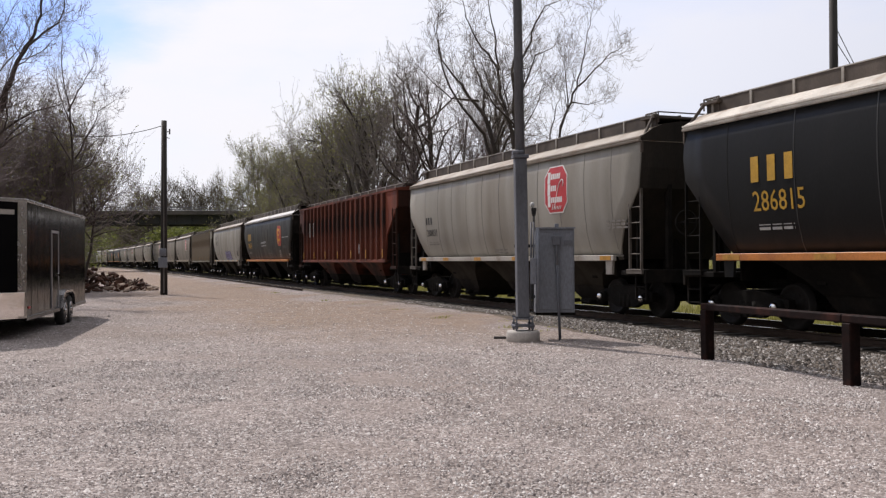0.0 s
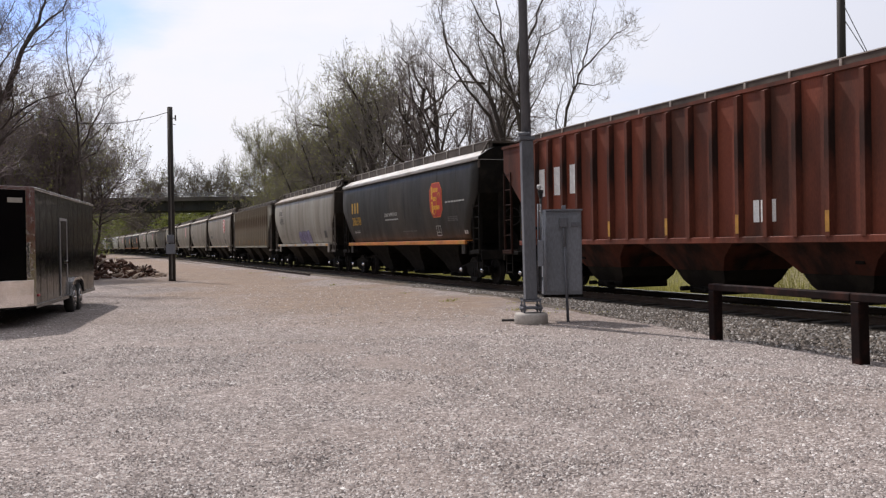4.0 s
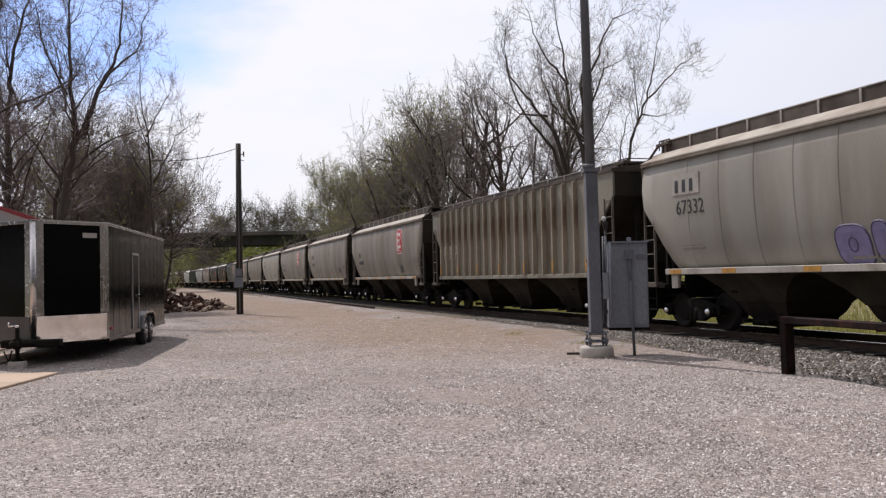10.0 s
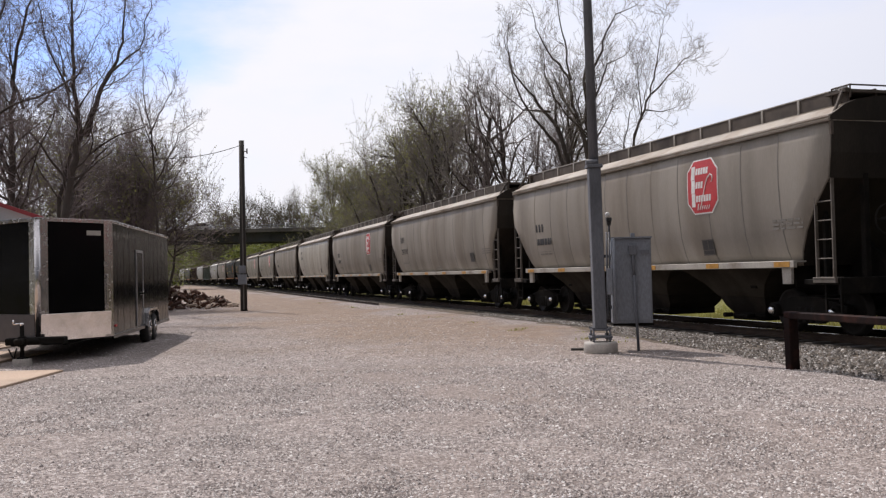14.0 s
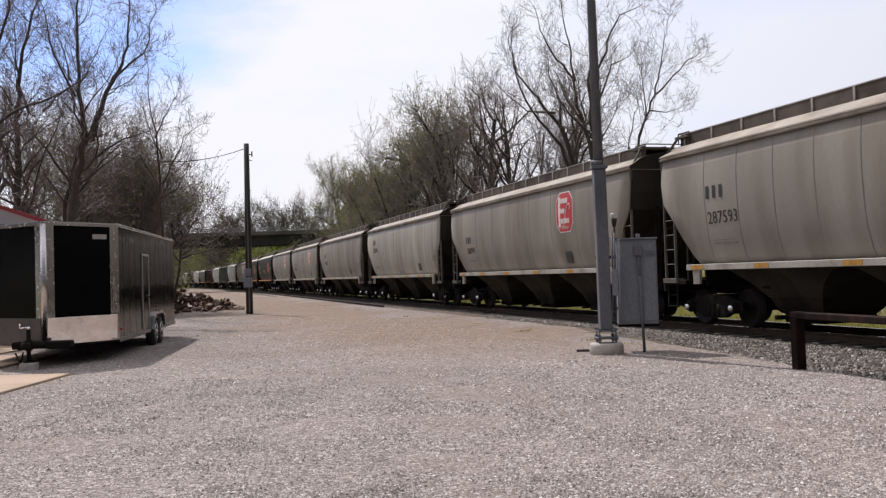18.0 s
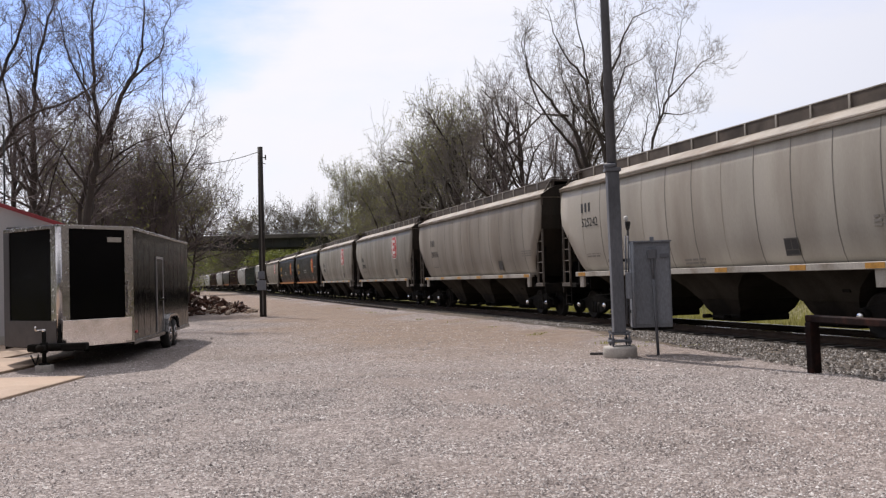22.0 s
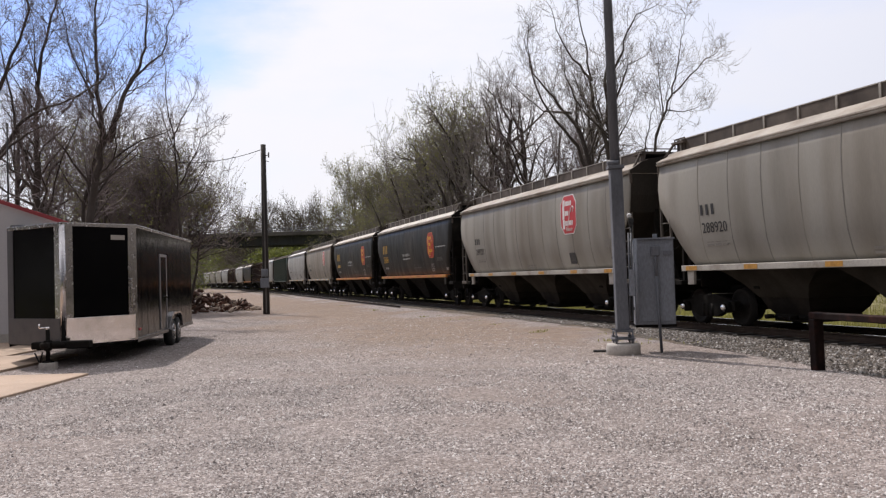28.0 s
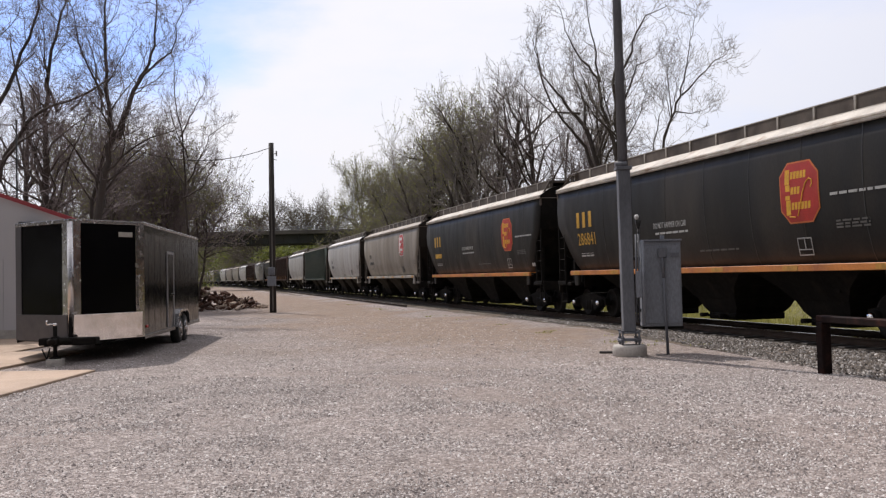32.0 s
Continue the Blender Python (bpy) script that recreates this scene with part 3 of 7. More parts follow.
def round_roof(hl):
    def make(bm):
        prof = [(1.49, 3.865), (1.565, 3.87), (1.575, 3.905), (1.545, 3.915), (1.545, 3.935), (1.565, 3.945), (1.56, 3.975), (1.52, 3.985), (1.43, 4.03), (1.2, 4.17), (0.95, 4.265), (0.5, 4.33), (0, 4.35)]
        pts = prof + [(-y, z) for y, z in prof[-2::-1]]
        a = [bm.verts.new((-hl - 0.02, y, z)) for y, z in pts]
        b = [bm.verts.new((hl + 0.02, y, z)) for y, z in pts]
        for i in range(len(pts) - 1):
            bm.faces.new((a[i], a[i + 1], b[i + 1], b[i])).smooth = 8 < i < len(pts) - 10
        bm.faces.new(a)
        bm.faces.new(b[::-1])
    return make


def ribbed_body(hl):
    def make(bm):
        out = [(-hl + 1.45, 1.3), (hl - 1.45, 1.3), (hl - 1.25, 2.3), (hl, 3.35), (hl, 4.0), (-hl, 4.0), (-hl, 3.35), (-hl + 1.25, 2.3)]
        prism(bm, out, -1.5, 1.5)
    return make


def ribbed_roof(hl):
    def make(bm):
        pts = [(1.54, 3.99), (1.54, 4.06), (0.9, 4.16), (0, 4.2), (-0.9, 4.16), (-1.54, 4.06), (-1.54, 3.99)]
        a = [bm.verts.new((-hl - 0.03, y, z)) for y, z in pts]
        b = [bm.verts.new((hl + 0.03, y, z)) for y, z in pts]
        for i in range(len(pts)):
            j = (i + 1) % len(pts)
            bm.faces.new((a[i], a[j], b[j], b[i]))
        bm.faces.new(a[::-1])
        bm.faces.new(b)
    return make


def funnel(rings):
    """Closed four-sided skin through (half length, half width, height) rings."""
    def make(bm):
        rows = [[bm.verts.new((sx * a, sy * b, z)) for sx, sy in ((-1, -1), (1, -1), (1, 1), (-1, 1))] for a, b, z in rings]
        for p, q in zip(rows, rows[1:]):
            for i in range(4):
                bm.faces.new((p[i], p[(i + 1) % 4], q[(i + 1) % 4], q[i]))
        bm.faces.new(rows[0])
        bm.faces.new(rows[-1][::-1])
    return make


def hopper_bay(w):
    return funnel([(w, 1.28, 1.34), (w * 0.8, 1.2, 1.21), (w * 0.56, 1.02, 0.94), (w * 0.42, 0.84, 0.66)])


def outlet_gate(bm):
    box(bm, -0.58, 0.58, -0.66, 0.66, 0.15, 0.31, 0.02)
    tube(bm, (-0.7, 0.72, 0.24), (0.7, 0.72, 0.24), 0.03, n=8)
    for x in (-0.4, 0.4):
        tube(bm, (x, 0.8, 0.26), (x, 1.0, 0.26), 0.05, n=8)


def ladder(z0, z1, w, rungs):
    def make(bm):
        for x in (0, w):
            box(bm, x - 0.014, x + 0.014, -0.03, 0.03, z0, z1)
        for i in range(rungs):
            z = z0 + 0.06 + i * (z1 - z0 - 0.12) / max(1, rungs - 1)
            tube(bm, (0, 0.0, z), (w, 0.0, z), 0.013, n=6)
    return make


def ladder_step(bm):
    box(bm, -0.3, 0.3, -0.1, 0.1, 1.055, 1.085, 0.004)
    box(bm, -0.3, 0.3, -0.005, 0.095, 0.985, 1.055, 0.004)


def side_frame(bm):
    out = [(-1.12, 0.36), (-1.12, 0.56), (-0.75, 0.62), (-0.4, 0.70), (0.4, 0.70), (0.75, 0.62), (1.12, 0.56), (1.12, 0.36), (0.72, 0.34), (0.36, 0.20), (-0.36, 0.20), (-0.72, 0.34)]
    prism(bm, out, -0.07, 0.07)
    for x in (-0.88, 0.88):
        lathe(bm, [(0.13, -0.06), (0.13, 0.10), (0.09, 0.13)], 14, "Y", (x, 0.05, 0.43))
    for x in (-0.18, 0, 0.18):
        tube(bm, (x, 0.02, 0.22), (x, 0.02, 0.5), 0.075, n=10)


def bearing_cap(bm):
    lathe(bm, [(0.085, 0.0), (0.085, 0.02), (0.074, 0.05), (0.05, 0.072), (0.02, 0.083)], 16, "Y")


def wheelset(bm):
    tube(bm, (0, -1.0, 0), (0, 1.0, 0), 0.075, n=10)
    for sgn in (-1, 1):
        y = 0.72 * sgn
        prof = [(0.10, -0.08), (0.13, -0.06), (0.33, -0.03), (0.36, -0.06), (WHEEL_R, -0.065), (WHEEL_R, 0.05), (WHEEL_R + 0.025, 0.06), (WHEEL_R + 0.02, 0.075), (0.36, 0.075), (0.33, 0.02), (0.13, 0.05), (0.10, 0.08)]
        lathe(bm, [(r, -sgn * h) for r, h in prof], 22, "Y", (0, y, 0))
        for k in range(3):
            a = k * math.tau / 3
            tube(bm, (0.24 * math.cos(a), y + sgn * 0.02, 0.24 * math.sin(a)), (0.24 * math.cos(a), y + sgn * 0.05, 0.24 * math.sin(a)), 0.03, n=6)


def bolster(bm):
    box(bm, -0.2, 0.2, -1.0, 1.0, 0.42, 0.72, 0.03)
    box(bm, -0.3, 0.3, -0.3, 0.3, 0.7, 0.84, 0.02)
    box(bm, -1.0, 1.0, 0.36, 0.42, 0.3, 0.36)


def coupler(bm):
    box(bm, -0.45, 0.35, -0.1, 0.1, 0.74, 0.98, 0.02)
    box(bm, 0.35, 0.72, -0.16, 0.13, 0.70, 1.02, 0.04)
    box(bm, 0.45, 0.60, 0.13, 0.2, 0.74, 0.98, 0.02)
    tube(bm, (0.3, 0.22, 0.85), (0.75, 0.3, 0.55), 0.03, n=8)


def brake_wheel(bm):
    for i in range(20):
        a, b = i * math.tau / 20, (i + 1) * math.tau / 20
        tube(bm, (0, 0.27 * math.cos(a), 0.27 * math.sin(a)), (0, 0.27 * math.cos(b), 0.27 * math.sin(b)), 0.018, n=6, cap=False)
    for k in range(4):
        a = k * math.tau / 4
        tube(bm, (0, 0, 0), (0, 0.27 * math.cos(a), 0.27 * math.sin(a)), 0.014, n=6)
    tube(bm, (-0.14, 0, 0), (0.02, 0, 0), 0.05, n=10)


def walkway(hl):
    def make(bm):
        box(bm, -hl, hl, -0.3, 0.3, 4.43, 4.47)
        for y in (-0.3, 0.3):
            box(bm, -hl, hl, y - 0.02, y + 0.02, 4.21, 4.49)
        n = int(hl * 2 / 0.3)
        for i in range(n):
            x = -hl + (i + 0.5) * hl * 2 / n
            box(bm, x - 0.015, x + 0.015, -0.28, 0.28, 4.472, 4.49)
    return make


def walkway_end(bm):
    """Crosswise board over the end, with its bent handrail."""
    box(bm, -0.28, 0.28, -1.15, 1.15, 4.40, 4.45)
    for y in (-1.05, 1.05):
        tube(bm, (-0.2, y, 4.05), (-0.2, y, 4.53), 0.016, n=6)
        tube(bm, (-0.2, y, 4.53), (0.28, y, 4.53), 0.016, n=6)
        tube(bm, (0.28, y, 4.53), (0.28, y, 4.3), 0.016, n=6)
    tube(bm, (0.28, -1.05, 4.53), (0.28, 1.05, 4.53), 0.016, n=6)


def corner_brace(y):
    """A flat bar from the roof's corner up to the end board."""
    def make(bm):
        box(bm, -0.035, 0.01, 1.5 * y - 0.03, 1.5 * y + 0.03, 3.62, 3.86)
        tube(bm, (-0.02, 1.5 * y, 3.86), (-0.16, 1.1 * y, 4.46), 0.034, n=6)
    return make


def walkway_edge(hl):
    """Bright angle iron along the outer lip of the running board."""
    def make(bm):
        box(bm, -hl, hl, -0.012, 0.012, 4.492, 4.512)
    return make


def walkway_post(bm):
    box(bm, -0.028, 0.028, -0.02, 0.02, 4.14, 4.5, 0.0)
    box(bm, -0.04, 0.04, -0.05, 0.03, 4.14, 4.19, 0.0)


def hatch(w):
    def make(bm):
        pts = [(-0.33, 4.3), (-0.33, 4.42), (-0.2, 4.47), (0.2, 4.47), (0.33, 4.42), (0.33, 4.3)]
        a = [bm.verts.new((-w, y, z)) for y, z in pts]
        b = [bm.verts.new((w, y, z)) for y, z in pts]
        for i in range(len(pts)):
            j = (i + 1) % len(pts)
            bm.faces.new((a[i], a[j], b[j], b[i]))
        bm.faces.new(a[::-1])
        bm.faces.new(b)
        for x in (-w * 0.6, 0, w * 0.6):
            box(bm, x - 0.04, x + 0.04, -0.4, 0.4, 4.475, 4.5)
    return make


def seam_strip(bm):
    prof = hopper_profile()
    for (y0, z0), (y1, z1) in zip(prof, prof[1:]):
        v = [bm.verts.new(p) for p in ((-0.011, y0 + 0.005, z0), (0.011, y0 + 0.005, z0), (0.011, y1 + 0.005, z1), (-0.011, y1 + 0.005, z1),
                                       (-0.02, y0 - 0.02, z0), (0.02, y0 - 0.02, z0), (0.02, y1 - 0.02, z1), (-0.02, y1 - 0.02, z1))]
        bm.faces.new(v[:4])
        bm.faces.new((v[0], v[3], v[7], v[4]))
        bm.faces.new((v[1], v[5], v[6], v[2]))


def rib(bm):
    pts = [(-0.07, 1.48), (-0.05, 1.625), (0.05, 1.625), (0.07, 1.48)]
    a = [bm.verts.new((x, y, 1.32)) for x, y in pts]
    b = [bm.verts.new((x, y, 3.93)) for x, y in pts]
    for i in range(3):
        bm.faces.new((a[i], a[i + 1], b[i + 1], b[i]))
    bm.faces.new(a[::-1])
    c = [bm.verts.new(p) for p in ((-0.06, 1.48, 3.99), (0.06, 1.48, 3.99))]
    bm.faces.new((b[0], b[1], c[0]))
    bm.faces.new((b[1], b[2], c[1], c[0]))
    bm.faces.new((b[2], b[3], c[1]))


def end_post(bm):
    box(bm, -0.06, 0.06, -0.06, 0.06, 1.02, 3.6, 0.01)


def end_platform(bm):
    box(bm, -0.85, 0.12, -1.5, 1.5, 0.95, 1.05, 0.01)
    box(bm, 0.06, 0.14, -1.5, 1.5, 0.78, 1.08, 0.01)
    box(bm, -0.9, 0.1, -0.25, 0.25, 0.70, 0.96, 0.01)
    for y in (-1.42, 1.42):
        for x in (-0.35, 0.05):
            box(bm, x - 0.02, x + 0.02, y - 0.02, y + 0.02, 0.42, 0.98)
        tube(bm, (-0.35, y, 0.44), (0.05, y, 0.44), 0.016, n=6)
        tube(bm, (-0.35, y, 0.7), (0.05, y, 0.7), 0.016, n=6)


def shear_web(bm):
    """Upright plates under the slope sheet that carry the end of the body."""
    prism(bm, [(-1.5, 1.02), (-0.35, 1.02), (-0.55, 1.5), (-1.5, 2.15)], -0.04, 0.04)
    box(bm, -1.42, -1.38, -1.28, 1.28, 0.9, 1.75)
    for y in (-1.22, 1.22):
        box(bm, -0.62, -0.54, y - 0.04, y + 0.04, 1.02, 2.35)


def air_tank(bm):
    lathe(bm, [(0.05, -0.62), (0.2, -0.56), (0.24, -0.45), (0.24, 0.45), (0.2, 0.56), (0.05, 0.62)], 16, "Y")


def side_sill(hl):
    def make(bm):
        e = hl - 1.05
        box(bm, -e, e, 1.50, 1.585, 1.27, 1.40, 0.008)
        box(bm, -e, e, 1.30, 1.52, 1.37, 1.40)
    return make


def sill_mount(bm):
    prism(bm, [(-0.13, 0.96), (0.12, 0.96), (0.14, 1.27), (-0.15, 1.27)], 1.46, 1.52)


def stub_sill(hl):
    """Sill over one bogie only; between the bays one sees through under the train."""
    def make(bm):
        box(bm, 4.6, hl, -0.22, 0.22, 0.72, 1.06)
        box(bm, 4.5, 4.7, -1.0, 1.0, 0.85, 1.3)
    return make


FONT = {}


def words(text, size, mat, parent, x, y, z, name="lettering", wide=1.0, align="LEFT", shear=0.0, tilt=0.0, stroke=0.0):
    """Painted writing on the side that faces the camera; x is where it begins."""
    key = (text, size, wide, mat.name, align, shear, stroke)
    if key not in FONT:
        cu = bpy.data.curves.new("lettering", "FONT")
        cu.body, cu.size, cu.align_x, cu.resolution_u, cu.extrude, cu.shear, cu.offset = text, size, align, 2, 0.002, shear, stroke
        tmp = bpy.data.objects.new("lettering", cu)
        me = bpy.data.meshes.new_from_object(tmp)
        bpy.data.objects.remove(tmp)
        bpy.data.curves.remove(cu)
        me.materials.clear()
        me.materials.append(mat)
        me.transform(Matrix.Diagonal((wide, 1, 1, 1)))
        FONT[key] = me
    turn = Matrix(((-1, 0, 0, x), (0, 0, 1, y), (0, 1, 0, z), (0, 0, 0, 1)))
    return part(name, FONT[key], None, parent, m=turn @ pose(0, 0, 0, tilt, 0, 0))


def bars(parent, mat, x, y, z, w, h, rows, name="small_print", tilt=0.0):
    """Writing too small to read: plain bars."""
    def make(bm):
        rnd = random.Random(int(w * 1000 + rows))
        for r in range(rows):
            z1 = -r * h * 1.7
            a = 0.0
            while a < w:
                b = min(w, a + rnd.uniform(0.12, 0.3))
                box(bm, -b, -a, 0.0, 0.004, z1 - h, z1)
                a = b + 0.05
    return part(name, shared(("bars", w, h, rows), make, mat), None, parent, m=pose(x, y, z, tilt, 0, 0))


def side_at(z):
    """How far out the bulging side is at height z."""
    p = hopper_profile()
    return float(np.interp(z, [b for a, b in p], [a for a, b in p])) + 0.006


def emblem(car, x, z, ground_mat, letter_mat, size=1.2, script=True):
    """Eight-cornered shield with a rim and plain lettering shapes."""
    h = size / 2
    c = h * 0.42

    def bent(bm):
        for v in bm.verts:
            v.co.y += side_at(z + v.co.z) - side_at(z)

    def plate(k, y0, y1):
        def make(bm):
            rows = [(-h, h - c), (-h + c, h), (0, h), (h - c, h), (h, h - c)]
            ring = [[bm.verts.new((s_ * w_ * k, y_, z_ * k)) for s_, y_ in ((-1, y0), (1, y0), (1, y1), (-1, y1))] for z_, w_ in rows]
            for p, q in zip(ring, ring[1:]):
                for i in range(4):
                    bm.faces.new((p[i], p[(i + 1) % 4], q[(i + 1) % 4], q[i]))
            bm.faces.new(ring[0])
            bm.faces.new(ring[-1][::-1])
            bent(bm)
        return make

    rim = letter_mat if script else M["emblem_rim_paint"]
    root = part("emblem", shared(("emblem_rim", size, z, script), plate(1.0, -0.006, 0.002), rim), None, car, "eight-cornered shield emblem", m=pose(x, side_at(z), z))
    part("emblem_field", shared(("emblem_field", size, z, script), plate(0.95, -0.004, 0.005), ground_mat), None, root)

    def strokes(bm):
        k = size / 1.2
        for row, count in enumerate((5, 3, 6)):
            zz = (0.27 - row * 0.3) * k
            # one tall slanted block, then low ones in a row
            for x0_, x1_, z0_, z1_ in [(0.27, 0.41, -0.1, 0.19)] + [(0.16 - i * 0.1, 0.235 - i * 0.1, 0.0, 0.14) for i in range(count)]:
                q = [(x1_ + 0.02, z0_), (x0_ + 0.02, z0_), (x0_, z1_), (x1_, z1_)]
                lo = [bm.verts.new((u * k, 0.0, zz + w * k)) for u, w in q]
                hi = [bm.verts.new((u * k, 0.007, zz + w * k)) for u, w in q]
                bm.faces.new(hi)
                for i in range(4):
                    bm.faces.new((lo[i], lo[(i + 1) % 4], hi[(i + 1) % 4], hi[i]))
        if script:
            for i in range(6):
                xx = (0.2 - i * 0.085) * k
                tube(bm, (xx, 0.005, -0.5 * k), (xx - 0.05 * k, 0.005, (-0.42 if i else -0.37) * k), 0.013 * k, n=5)
        else:
            tube(bm, (0.34 * k, 0.005, -0.46 * k), (0.16 * k, 0.005, -0.48 * k), 0.014 * k, n=5)
        # a cane with a bent handle behind the blocks
        cane = [(0.08, -0.46), (0.0, -0.3), (-0.12, 0.0), (-0.22, 0.17), (-0.32, 0.24), (-0.4, 0.21), (-0.41, 0.13), (-0.36, 0.07)]
        for p, q in zip(cane, cane[1:]):
            tube(bm, (p[0] * k, 0.004, p[1] * k), (q[0] * k, 0.004, q[1] * k), 0.013 * k, n=5)
        bent(bm)

    part("emblem_mark", shared(("emblem_mark", size, script, z), strokes, letter_mat), None, root)


BLACKS = (M["black_paint"], M["black_clean"], M["black_worn"])
SPIN = []
CARS = []


def truck(car, x):
    t = part("truck", shared("bolster", bolster, M["dark_under"]), None, car, "four-wheeled bogie of dark cast steel", m=pose(x, 0, 0))
    for sgn in (1, -1):
        part("side_frame", shared("side_frame", side_frame, M["dark_under"]), None, t, m=pose(0, 1.03 * sgn, 0, 0, 0, 0 if sgn > 0 else 180))
        for a in (-0.88, 0.88):
            part("bearing_cap", shared("bearing_cap", bearing_cap, M["bright_steel"]), None, t, m=pose(a, 1.03 * sgn + 0.19 * sgn, 0.43, 0, 0, 0 if sgn > 0 else 180))
    for a in (-0.88, 0.88):
        w = part("wheelset", shared("wheelset", wheelset, M["wheel_steel"]), None, t, m=pose(a, 0, WHEEL_R))
        SPIN.append((w, a, car))


def wagon(kind, length, paint, roof, sill, seam, label, detail=True, sheets=(6.4, 4.63, 2.83, 1.02, -0.8, -2.61, -4.37, -6.1)):
    car = thing("hopper_wagon", label, "railway wagon", group="wagons of the freight train")
    hl = length / 2 - 0.82
    ribbed = kind == "ribbed"
    part("body", shared(("body", kind, hl), (ribbed_body if ribbed else round_body)(hl), paint), None, car)
    part("roof", shared(("roof", kind, hl), (ribbed_roof if ribbed else round_roof)(hl), roof), None, car)
    for i in range(4):
        x = (-1.5 + i) * hl / 2.05
        part("roof_hatch", shared(("roof_hatch", hl), hatch(hl / 4.6), roof), None, car, m=pose(x, 0, -0.12 if ribbed else 0))
    drop = -0.2 if ribbed else 0.0
    for sgn in (1, -1):
        part("walkway", shared(("walkway", hl), walkway(hl - 0.1), M["walk_steel"]), None, car, m=pose(0, 0.72 * sgn, drop))
        if detail:
            part("walkway_edge", shared(("walkway_edge", hl), walkway_edge(hl - 0.1), M["sill_white"]), None, car, m=pose(0, 1.04 * sgn, drop))
            n = 14
            for i in range(n):
                x = (-(n - 1) / 2 + i) * (2 * hl - 0.6) / (n - 1)
                part("walkway_post", shared("walkway_post", walkway_post, M["sill_white"]), None, car, m=pose(x, 1.04 * sgn, drop, 0, 0, 0 if sgn > 0 else 180))
    for e in (1, -1):
        turn = 0 if e > 0 else 180
        part("walkway_end", shared("walkway_end", walkway_end, M["walk_steel"]), None, car, m=pose(e * (hl - 0.3), 0, drop, 0, 0, turn))
        part("end_platform", shared("end_platform", end_platform, M["dark_under"]), None, car, m=pose(e * (hl - 0.02), 0, 0, 0, 0, turn))
        part("shear_web", shared("shear_web", shear_web, M["dark_under"]), None, car, m=pose(e * hl, 0, 0, 0, 0, turn))
        part("coupler", shared("coupler", coupler, M["dark_under"]), None, car, m=pose(e * (hl + 0.1), 0, 0, 0, 0, turn))
        for y in (-0.75, 0.75):
            part("end_post", shared("end_post", end_post, M["dark_under"]), None, car, m=pose(e * (hl - 0.1), y, 0))
        for y in (-1, 1):
            # ladder at the corner, facing sideways
            part("ladder", shared(("ladder", 1.02, 3.3 if ribbed else 2.85), ladder(1.02, 3.3 if ribbed else 2.85, 0.45, 6), M["dark_under"] if paint in BLACKS else (M["rust_end_shaded"] if paint is M["rust_paint"] else M["ladder"])), None, car,
                 m=pose(e * (hl - 0.03) - (0.45 if e > 0 else 0), 1.5 * y, 0))
            part("ladder_step", shared("ladder_step", ladder_step, M["dark_under"] if paint in BLACKS else (M["rust_end_shaded"] if paint is M["rust_paint"] else M["ladder"])), None, car, m=pose(e * (hl - 0.255), 1.46 * y, 0))
        # Grey, tan and rust ends get colours with the gap's shade in them.
        part("end_sheet", shared(("end_sheet", kind, hl), end_sheet(hl, ribbed), M["dark_under"] if paint in BLACKS else (M["rust_end_shaded"] if paint is M["rust_paint"] else M["end_grime_shaded"])), None, car, m=pose(0, 0, 0, 0, 0, turn))
        if detail and not ribbed:
            for y in (-1, 1):
                part("corner_brace", shared(("corner_brace", y), corner_brace(y), M["walk_steel"]), None, car, m=pose(e * (hl + 0.02), 0, 0, 0, 0, turn))
        truck(car, e * (hl - 1.35))
    part("brake_wheel", shared("brake_wheel", brake_wheel, M["wheel_steel"]), None, car, m=pose(-hl - 0.12, 0.45, 2.1, 0, 0, 180))
    part("air_tank", shared("air_tank", air_tank, M["dark_under"]), None, car, m=pose(hl - 0.9, 0, 1.35))
    w = 1.98
    for i in range(3):
        x = (i - 1) * (2 * w - 0.06)
        part("hopper_bay", shared(("hopper_bay", w), hopper_bay(w), M["dark_under"] if paint in BLACKS else (M["rust_rib_shaded"] if paint is M["rust_paint"] else M["hopper_dirt"])), None, car, m=pose(x, 0, 0))
        # Lower part of the bay, with its shade in the colour.
        part("bay_chute", shared("bay_chute", funnel([(w * 0.415, 0.82, 0.658), (0.72, 0.72, 0.44), (0.56, 0.64, 0.3)]), M["chute_shaded"] if paint not in BLACKS else M["dark_under"]), None, car, m=pose(x, 0, 0))
        part("outlet_gate", shared("outlet_gate", outlet_gate, M["dark_under"]), None, car, m=pose(x, 0, 0))
    for turn in (0, 180):
        part("stub_sill", shared(("stub_sill", hl), stub_sill(hl - 0.1), M["dark_under"]), None, car, m=pose(0, 0, 0, 0, 0, turn))
    if not ribbed:
        for sgn in (1, -1):
            part("side_sill", shared(("side_sill", hl), side_sill(hl), sill), None, car, "painted side sill", m=pose(0, 0, 0, 0, 0, 0 if sgn > 0 else 180))
            for e in (1, -1):
                part("sill_mount", shared("sill_mount", sill_mount, sill if paint not in BLACKS else paint), None, car, m=pose(e * (hl - 1.35), 0, 0, 0, 0, 0 if sgn > 0 else 180))
            if detail:
                for i, x in enumerate(sheets):
                    part("seam", shared("seam", seam_strip, paint if i in (0, 3, 6) else seam), None, car, m=pose(x * sgn, 0, 0, 0, 0, 0 if sgn > 0 else 180))
        if detail:
            def tape(bm):
                box(bm, -0.24, 0.24, 1.585, 1.59, 1.285, 1.385)
            for x in (hl - 1.5, 3.9, 1.3, -1.35, -4.0, -hl + 1.4):
                part("reflector", shared("reflector", tape, M["reflector"]), None, car, m=pose(x, 0, 0))
    else:
        n = 19
